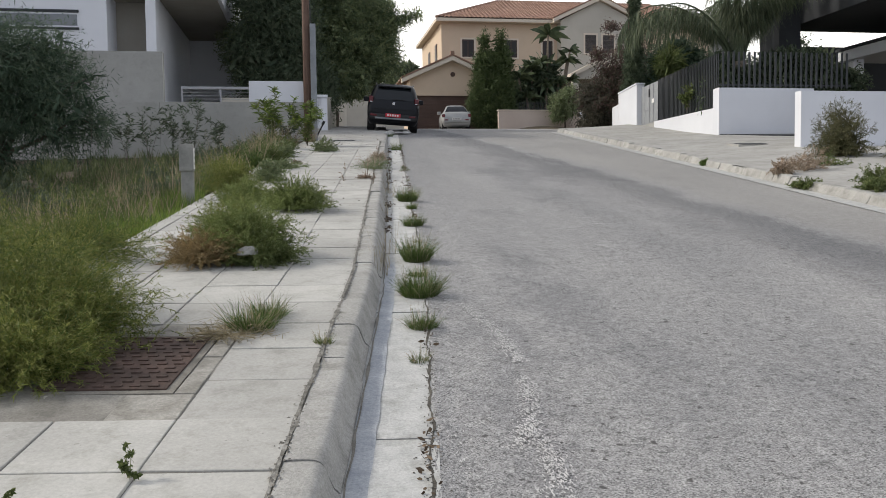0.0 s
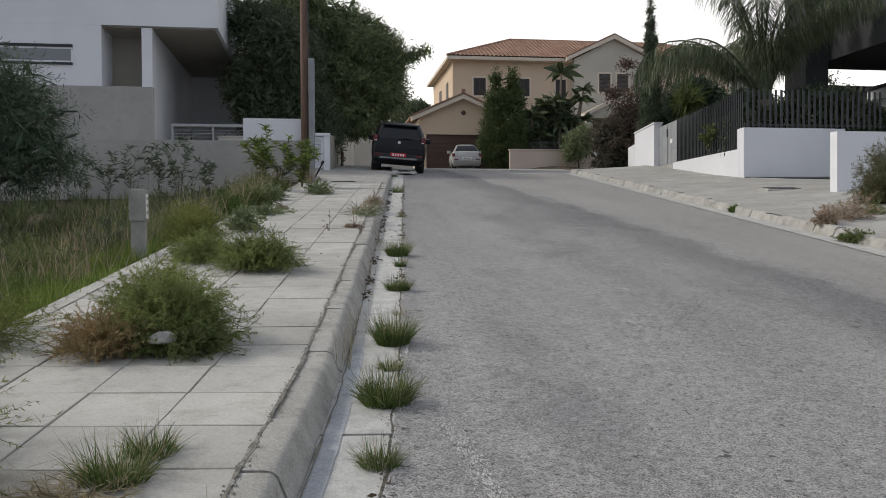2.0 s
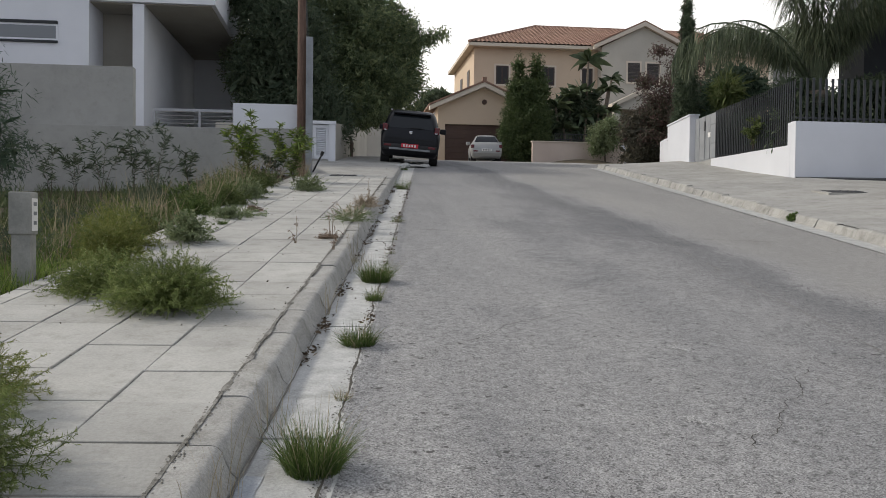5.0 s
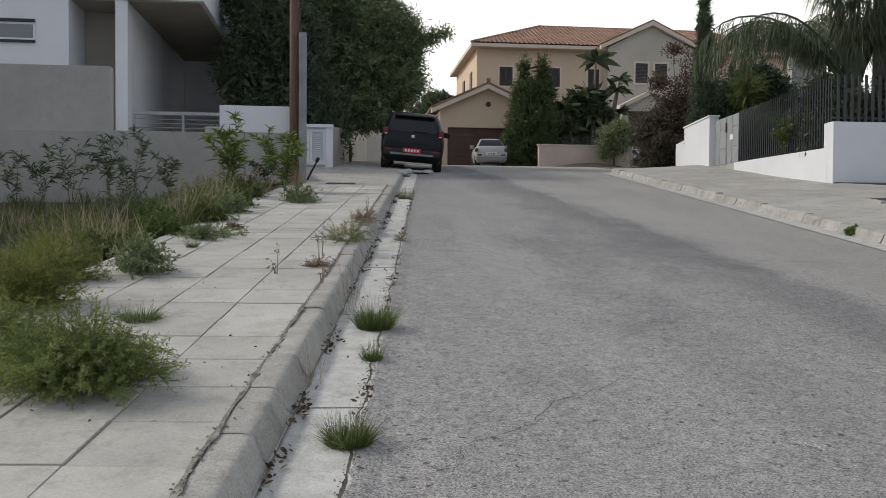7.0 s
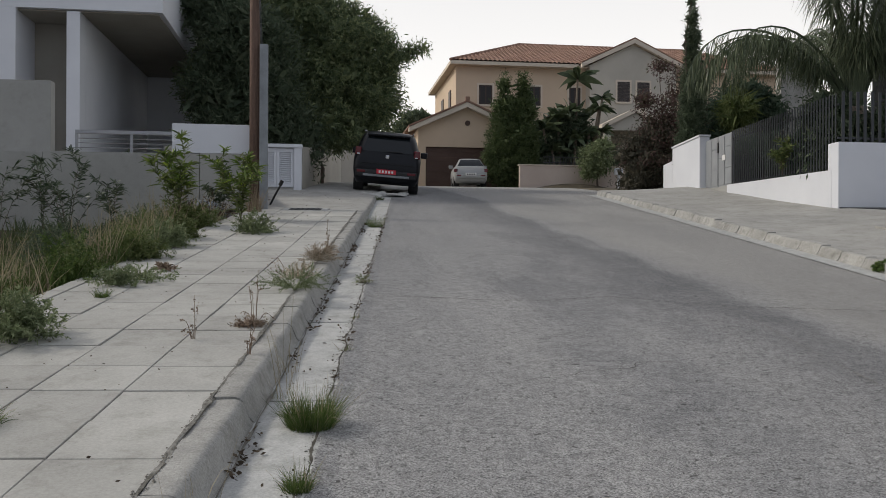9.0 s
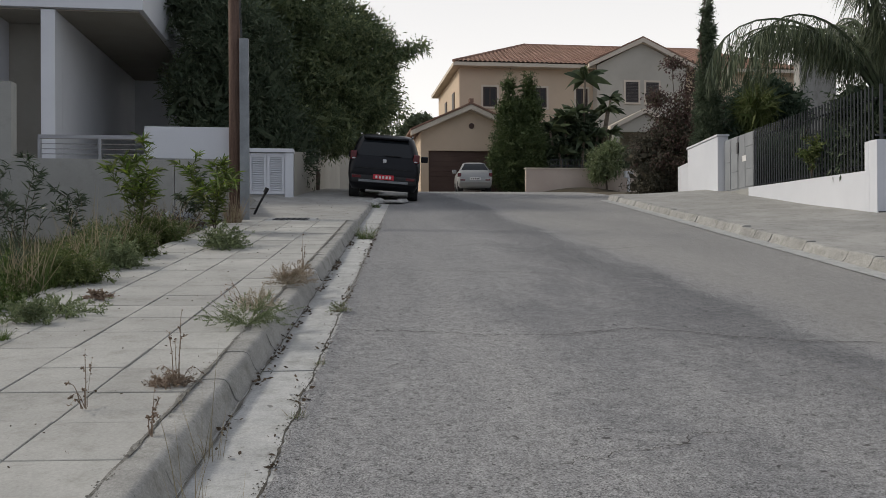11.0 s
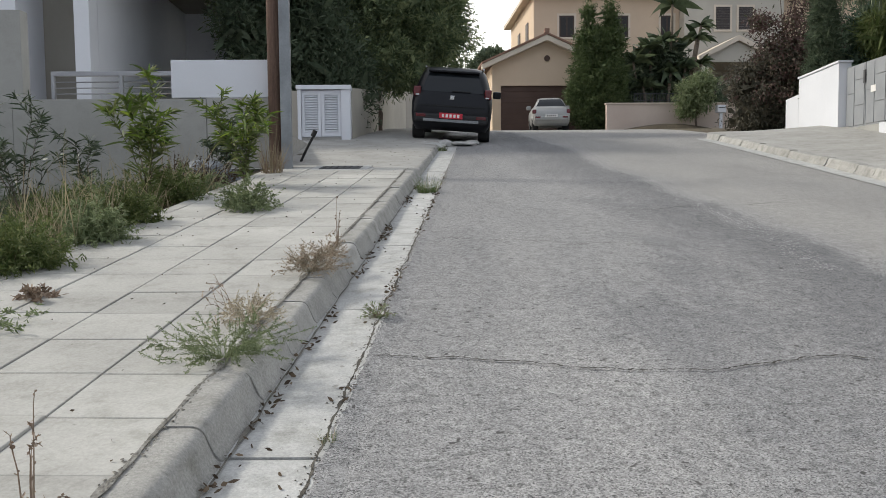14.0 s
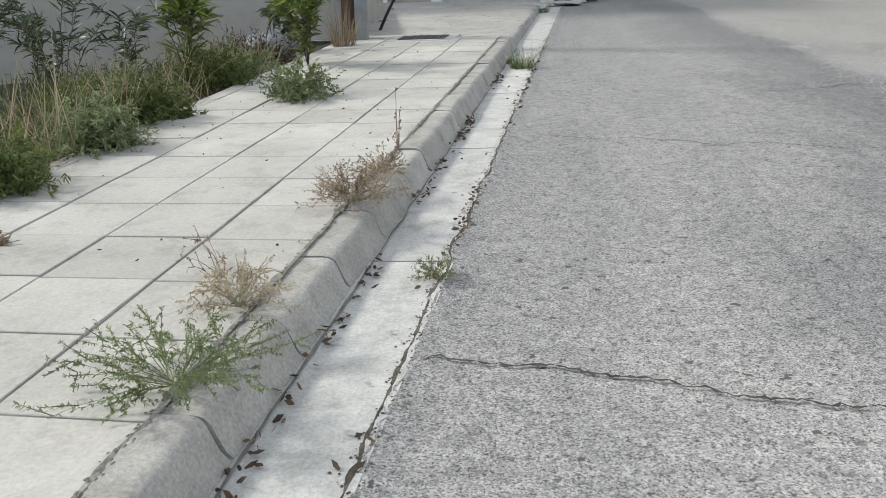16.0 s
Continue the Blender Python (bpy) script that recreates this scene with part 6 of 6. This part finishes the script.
# the asphalt's own ragged edge over the gutter
v, f = [], []
for i in range(1300):
    s = -3 + i * 0.026
    e = AL + 0.012 + 0.03 * noise.noise((s * 3.1, 0, 0)) + 0.026 * noise.noise((s * 8.3, 7, 0)) + 0.012 * noise.noise((s * 25, 1, 0)) + rnd5.uniform(-0.006, 0.006)
    v += [tuple(W(e, s, 0.0105)), tuple(W(e + 0.02, s, 0.0137)), tuple(W(AL + 0.2, s, -0.008))]
for i in range(1299):
    f += [(3 * i, 3 * i + 1, 3 * i + 4, 3 * i + 3), (3 * i + 1, 3 * i + 2, 3 * i + 5, 3 * i + 4)]
tagged(lists("asphalt_edge", v, f, ASPHALT), "ragged asphalt edge along the gutter", "road", kind="structure")
v, f = [], []
for k in range(3600):
    s = -2 + 27 * rnd5.random()
    i = (s + 3) / 0.035
    u = AL + 0.004 + 0.03 * noise.noise((s * 3.1, 0, 0)) + rnd5.gauss(0, 0.022)
    o, r = len(v), rnd5.uniform(0.0015, 0.0065)
    a0 = rnd5.uniform(0, 6.28)
    c = W(u, s, 0.014 + r * 0.3)
    v += [(c.x + r * rnd5.uniform(0.6, 1.2) * math.cos(a0 + q), c.y + r * rnd5.uniform(0.6, 1.2) * math.sin(a0 + q), c.z - r * 0.3 + 0.12 * r * math.sin(a0 + q)) for q in (0, 1.26, 2.5, 3.8, 5.0)] + [(c.x, c.y, c.z + r * 0.35)]
    f += [(o + q, o + (q + 1) % 5, o + 5) for q in range(5)]
tagged(lists("edge_crumbs", v, f, EDGEDIRT), "crumbs of asphalt and dirt along the gutter edge", "gravel", kind="stuff")
# the kerb's shadow on the gutter, painted as a bluish strip
KERBSHADE = mat("shaded_cement", (0.27, 0.29, 0.315), (0.4, 0.415, 0.43), 6, 70, 0.8, 0.5, 0.005, grain=0.25)
pts = [(GL + 0.055 + 0.008 * noise.noise((i * 0.2, 4, 0)), -3 + i * 0.07) for i in range(150)]
ribbon("gutter_shade", "bluish painted shade of the kerb along its foot", pts, [0.085 + 0.03 * noise.noise((i * 0.24, 6, 0)) + 0.012 * rnd5.random() for i in range(150)], KERBSHADE, 0.0078)
pts = [(GL + 0.012 + 0.012 * noise.noise((i * 0.3, 9, 0)), -3 + i * 0.07) for i in range(385)]
ribbon("kerb_foot_dirt", "thin line of dirt at the foot of the kerb", pts, [0.008 + 0.03 * max(0, noise.noise((i * 0.21, 2, 0))) for i in range(385)], JOINT, 0.0125)


def scatter(name, label, material, places, size, seed, category, flat=0.25, thin=1.0):
    """Small flat bits lying on the ground. places: (u, s, h)."""
    rng = rng_of(seed)
    n = len(places)
    base = np.array([tuple(W(*p)) for p in places])
    a = rng.uniform(0, math.tau, n)
    way = np.stack([np.cos(a), np.sin(a), np.abs(rng.normal(size=n)) * flat + 0.12 * np.sin(a)], 1)
    v, f = blades(base, way, rng.uniform(0.4, 1.2, n) * size, rng.uniform(0.25, 0.6, n) * size * thin, rng.uniform(-0.2, 0.1, n) * size, rng, 2)
    return tagged(put(name, (v, f), material, None), label, category, kind="stuff")


def spots(n, rng, u0, u1, s0, s1, h):
    return [(u0 + (u1 - u0) * rng.random(), s0 + (s1 - s0) * rng.random() ** 0.9, h) for _ in range(n)]


def clumps(n, rng, u0, u1, s0, s1, h):
    cs = [s0 + (s1 - s0) * rng.random() for _ in range(26)]
    return [(u0 + (u1 - u0) * rng.random(), cs[i % 26] + rng.gauss(0, 0.12), h) for i in range(n)]


r5 = random.Random(12)
scatter("dead_leaves", "dry dark dead leaves lying in the gutter", DEADLEAF, clumps(520, r5, GL, GL + 0.07, 9, 24, 0.016) + clumps(240, r5, 0.21, 0.29, 3, 24, 0.018) + spots(60, r5, GL, 0.25, 10, 24, 0.015), 0.037, 301, "leaf litter")
scatter("pavement_litter", "small dry leaf bits scattered on the slabs", DEADLEAF, spots(260, r5, -2.3, -0.3, 8, 24, 0.148) + spots(120, r5, -2.6, 0.0, 24.3, 31, 0.135), 0.022, 302, "leaf litter", 0.1)
scatter("white_litter", "small pale pebbles and shell bits by the gutter", APRON, spots(26, r5, 0.12, 0.32, 13, 18, 0.02), 0.035, 303, "pebbles", 0.1)
scatter("straw_litter", "dry straw strands lying on the slabs", STRAW, spots(70, r5, -1.3, -0.65, 4.6, 5.0, 0.15), 0.16, 304, "straw", 0.1, 0.03)
marks = []
for (ua, sa), (ub, sb), n in (((0.5, 5.9), (0.68, 5.25), 120), ((0.68, 5.25), (0.76, 4.6), 200), ((0.76, 4.35), (0.71, 3.75), 130), ((0.71, 3.75), (0.6, 3.45), 90), ((0.7, 3.7), (0.74, 3.4), 60), ((0.74, 3.4), (0.73, 2.7), 190), ((0.62, 3.1), (0.6, 2.6), 60), ((0.35, 4.0), (0.4, 3.0), 25), ((3.2, 23.6), (3.26, 23.1), 160), ((3.26, 22.4), (3.3, 20.7), 300), ((3.3, 20.7), (3.45, 19.3), 420), ((3.45, 19.3), (3.38, 17.5), 260), ((2.0, 8.2), (2.08, 8.1), 40), ((2.3, 9.6), (2.36, 9.5), 30)):
    for _ in range(2 * n):
        t = r5.random()
        marks.append((ua + (ub - ua) * t + r5.gauss(0, 0.09 if sa > 15 else 0.03), sa + (sb - sa) * t + r5.gauss(0, 0.02), 0.0128))
v, f = [], []
for (u, s, h) in marks:
    o, a, L, wd = len(v), r5.gauss(0.1, 0.35), r5.uniform(0.004, 0.018), r5.uniform(0.0015, 0.0045)
    du, ds = math.sin(a), math.cos(a)
    v += [tuple(W(u + du * L * p + ds * wd * q, s - ds * L * p + du * wd * q, h + 0.012 * math.sin(math.pi * (u - AL) / (KR - AL)))) for p, q in ((-1, 0), (-0.2, -1), (1, 0.2), (0.1, 1))]
    f.append((o, o + 1, o + 2, o + 3))
SCUFF = mat("scuffed_white", (0.42, 0.415, 0.4), (0.54, 0.535, 0.52), 6, 80, 0.9, 0.3, 0.002, grain=0.2)
tagged(lists("paint_marks", v, f, SCUFF), "worn whitish scuff marks on the asphalt", "road marking", kind="stuff")

# ragged mortar between slabs and kerb
pts = [(KL - 0.004 + 0.012 * noise.noise((i * 0.13, 3, 0)), -2.9 + i * 0.04) for i in range(670)]
ribbon("kerb_joint", "ragged mortar joint between slabs and kerb", pts, [0.012 + 0.04 * max(0, noise.noise((i * 0.23, 8, 0))) + 0.008 * rnd5.random() for i in range(670)], MORTAR, 0.1478)
v, f = [], []
for k in range(2600):
    s = -2 + 26 * rnd5.random()
    u = KL + rnd5.gauss(0, 0.014)
    o, r = len(v), rnd5.uniform(0.002, 0.009)
    c = W(u, s, 0.148)
    v += [(c.x + r * rnd5.uniform(0.6, 1.2) * math.cos(q), c.y + r * 1.6 * rnd5.uniform(0.6, 1.2) * math.sin(q), c.z) for q in (0, 1.26, 2.5, 3.8, 5.0)] + [(c.x, c.y, c.z + r * 0.5)]
    f += [(o + q, o + (q + 1) % 5, o + 5) for q in range(5)]
tagged(lists("mortar_crumbs", v, f, JOINT), "crumbs of dirt and mortar along the kerb joint", "gravel", kind="stuff")

# ---- loose things ----
q = W(-2.15, 25.4, 0.12)
stick = thing("black_stick", q, "bent black pipe end standing by the cable cover", "pipe")
part("pipe", tube(bmesh.new(), [q + Vector((-0.1, 0, -0.05)), q + Vector((0.02, 0, 0.2)), q + Vector((0.14, 0, 0.42)), q + Vector((0.16, 0, 0.46))], 0.022, 8), RUBBER, stick)
part("cap", tube(bmesh.new(), [q + Vector((0.13, 0, 0.42)), q + Vector((0.18, 0, 0.52))], 0.04, 10), RUBBER, stick)


def lump(name, loc, size, label, category, material, seed, squash=0.7, group=""):
    rng = random.Random(seed)
    bm = bmesh.new()
    bmesh.ops.create_icosphere(bm, subdivisions=3, radius=1)
    off = Vector((rng.uniform(0, 50), rng.uniform(0, 50), 0))
    for v in bm.verts:
        k = 1 + 0.35 * noise.noise(v.co * 1.3 + off) + 0.12 * noise.noise(v.co * 4 + off)
        v.co = Vector((v.co.x * size[0] * k, v.co.y * size[1] * k, max(-0.15, v.co.z) * size[2] * k)) + Vector(loc)
    return tagged(part(name, bm, material), label, category, group)


TARP = mat("grey_plastic_sheet", (0.12, 0.14, 0.16), (0.2, 0.22, 0.24), 5, 20, 0.45, 0.8, 0.03, grain=0.1)
lump("plastic_sheet", W(-3.0, 22.9, -0.05), (0.45, 0.3, 0.42), "crumpled grey plastic sheet heap by the wall", "plastic sheet", TARP, 1)
for i, (u, s, a) in enumerate(((-2.9, 21.6, 0.2), (-3.3, 22.4, 0.26), (-2.5, 21.9, 0.14), (-3.7, 22.8, 0.24), (-2.42, 20.9, 0.12), (-3.0, 23.2, 0.3))):
    lump("rubble_stone", W(u, s, 0.0), (a, a * 0.8, a * 0.7), "rough grey rubble stone among the weeds", "stone", APRON if i % 2 else JOINT, 20 + i, group="rubble on the verge")
for i, (u, s, a, b) in enumerate(((-0.28, 29.9, 0.3, 0.1), (-0.05, 30.6, 0.22, 0.12), (0.3, 30.7, 0.35, 0.07), (-0.5, 30.3, 0.15, 0.1), (0.55, 31.2, 0.2, 0.08))):
    lump("broken_concrete", W(u, s, 0.03), (a, a * 0.7, b), "pale broken concrete piece behind the parked car", "concrete", GUTTER, 40 + i, group="broken concrete by the car")
# a grey-white bag caught in the bush, modelled as a simple lump
lump("crumpled_bag", W(-1.13, 6.62, 0.24), (0.075, 0.05, 0.06), "crumpled grey-white bag in the weed bush", "litter", APRON, 60)

# ---- far corner of the street, far gutter, small leftovers ----
tagged(sheet("gutter_far", [KR - 0.3, KR - 0.12, KR + 0.01], steps(-4, 33.4, 0.8), lambda u, s: 0.008 + 0.012 * math.sin(math.pi * (u - AL) / (KR - AL)), GUTTER, bump=0.004), "pale worn cement strip along the far kerb", "gutter", kind="structure")
RC = 1.3
ring = [W(KR + 0.1 + RC - RC * math.cos(radians(a)), 33.58 + RC * math.sin(radians(a)), 0.13) for a in range(0, 91, 10)] + [W(9.8, 33.58 + RC, 0.2), W(11.5, 33.58 + RC, 0.3), W(11.5, 33.58, 0.3)]
bm = bmesh.new()
prism(bm, [tuple(p - Vector((0, 0, 0.4))) for p in ring], (0, 0, 0.4))
bmesh.ops.recalc_face_normals(bm, faces=bm.faces)
tagged(part("pavement_corner", bm, APRON), "rounded pavement corner at the top of the street", "pavement", kind="structure")
# dark plate that paints the shadow wedge at the wall's foot
wedge = [(11.92, 23.24), (14.5, 23.24), (14.5, 22.6), (12.9, 22.75)]
bm = bmesh.new()
prism(bm, [(x, y, G(y) + 0.13 + max(0.0, min(x * DY - y * DX, 9.75) - 6.75) * 0.07 - 0.01) for x, y in wedge], (0, 0, 0.05))
bmesh.ops.recalc_face_normals(bm, faces=bm.faces)
tagged(part("wall_foot_shadow", bm, DARKIRON), "dark wedge of painted shadow at the foot of the white wall", "paving", kind="structure")
tuft("dry_grass", W(-2.2, 23.35, 0.1), 0.25, 0.6, "brown dry grass at the foot of the pole", DRYTWIG, 401, 220, 0.008, 0.4)
weed("dead_sprig", W(-1.8, 16.05, 0.145), 0.16, 0.07, "fallen dry sprig lying on the slabs", DRYTWIG, 402, 12, 8, 0.05, 0.02, DRYTWIG, 0.006, 0.2, 0.3, "dry weed", 2)
weed("dead_sprig", W(-0.85, 4.72, 0.145), 0.3, 0.05, "flattened dry straw weed on the slabs", STRAW, 403, 60, 3, 0.05, 0.004, STRAW, 0.005, 0.1, 0.3, "dry weed", 2)
weed("kerb_weed", W(-0.5, 15.75, 0.145), 0.3, 0.28, "thin bare grey twigs beside the kerb", DRYTWIG, 404, 8, 5, 0.014, 0.008, DRYTWIG, 0.005, 0.9, 0.2, "dry weed", 2)
for i, (x, y, R, H) in enumerate(((-3.3, 29.5, 0.8, 0.9), (-2.6, 29.8, 0.6, 0.6))):
    weed("potted_shrub", (x, y, 3.76), R, H, "dark leafy shrub inside the carport", DARKLEAF, 410 + i, 90, 12, 0.12, 0.04, category="shrub")
bm = bmesh.new()
ring = [(11.8 + 4.6 * k / 12, 48.75 - 0.5 * math.sin(math.pi * k / 12), 5.3 + 0.2 * math.sin(math.pi * k / 12)) for k in range(13)]
soil = [bm.verts.new(p) for p in ring] + [bm.verts.new((11.8 + 4.6 * k / 12, 48.98, 5.33 + 0.28 * math.sin(math.pi * k / 12))) for k in range(13)]
low = [bm.verts.new((p[0], p[1] - 0.3, 5.2)) for p in ring]
for k in range(12):
    bm.faces.new((soil[k], soil[k + 1], soil[14 + k], soil[13 + k]))
    bm.faces.new((low[k], low[k + 1], soil[k + 1], soil[k]))
bmesh.ops.recalc_face_normals(bm, faces=bm.faces)
tagged(part("soil_bank", bm, SOIL, smooth=True), "low bank of brown soil before the pink wall", "soil", kind="structure")

# ---- pieces of the pavement, kerbs and gutter ----
def slab_mesh(w, l, t=0.03):
    bm = box(-w / 2, w / 2, -l / 2, l / 2, -t, 0.0)
    bmesh.ops.bevel(bm, geom=[e for e in bm.edges if all(v.co.z > -0.001 for v in e.verts)], offset=0.003, segments=1, affect="EDGES")
    me = bpy.data.meshes.new("slab")
    bm.to_mesh(me)
    bm.free()
    me.materials.append(SLAB)
    return me


rnd = random.Random(4)
SIZE = 0.49
full = slab_mesh(SIZE - 0.002, SIZE - 0.006)
edging = slab_mesh(0.14, SIZE - 0.007)
rows = int((24.1 + 3) / SIZE)
for j in range(rows):
    s = -2.87 + SIZE * (j + 0.5)
    for i in range(5):
        u = KL - 0.004 - SIZE * (i + 0.5) if i < 4 else KL - 0.004 - 4 * SIZE - 0.075
        if i in (1, 2) and 3.5 < s < 4.95:
            continue
        ob = new("slab", full if i < 4 else edging)
        ob.parent = pavement_near
        ob.matrix_basis = slope_pose(u, s, 0.142 + rnd.uniform(-0.003, 0.003), rnd.uniform(-0.3, 0.3), rnd.uniform(-0.25, 0.25))

near_stone = kerb_mesh("kerb_stone", 0.618, prof)
for j in range(56):
    ob = new("kerb_stone", near_stone)
    ob.parent = kerb_row
    ob.matrix_basis = slope_pose(rnd.uniform(-0.004, 0.004), -3.088 + 0.618 * j, rnd.uniform(-0.006, 0.006) - (0.04 if j > 43 else 0.0), rnd.uniform(-0.45, 0.45), rnd.uniform(-0.4, 0.4))
prof_far = [(p[0] - 0.0, p[1] * 0.92) for p in prof]
far_stone = kerb_mesh("kerb_stone", 0.6, prof_far, -1)
for j in range(50):
    ob = new("kerb_stone", far_stone)
    ob.parent = kerb_far
    ob.matrix_basis = slope_pose(KR - 0.08 + rnd.uniform(-0.012, 0.01), 3.6 + 0.6 * j, rnd.uniform(-0.008, 0.016), rnd.uniform(-0.9, 0.9), rnd.uniform(-0.7, 0.7)) @ Matrix.Diagonal((1.0, 1.01, rnd.uniform(0.97, 1.12), 1.0))
gut = bpy.data.meshes.new("gutter_piece")
gut.from_pydata([(-0.11, 0.003, 0.0), (0.285, 0.003, 0.004), (0.285, 2.128, 0.004), (-0.11, 2.128, 0.0), (-0.11, 0.003, -0.05), (0.29, 0.003, -0.05), (0.29, 2.128, -0.05), (-0.11, 2.128, -0.05)], [], [(0, 1, 2, 3), (0, 4, 5, 1), (1, 5, 6, 2), (2, 6, 7, 3), (3, 7, 4, 0)])
gut.materials.append(GUTTER)
for j in range(16):
    ob = new("gutter_piece", gut)
    ob.parent = gutter_row
    ob.matrix_basis = slope_pose(0, -2.79 + 2.13 * j, 0.004 + rnd.uniform(-0.002, 0.002))
for a in (8, 32, 56, 80):
    ob = new("corner_stone", far_stone)
    ob.parent = kerb_far
    ob.matrix_basis = slope_pose(KR + 0.02 + RC - RC * math.cos(radians(a)), 33.5 + RC * math.sin(radians(a)), 0.0, -a - 12)
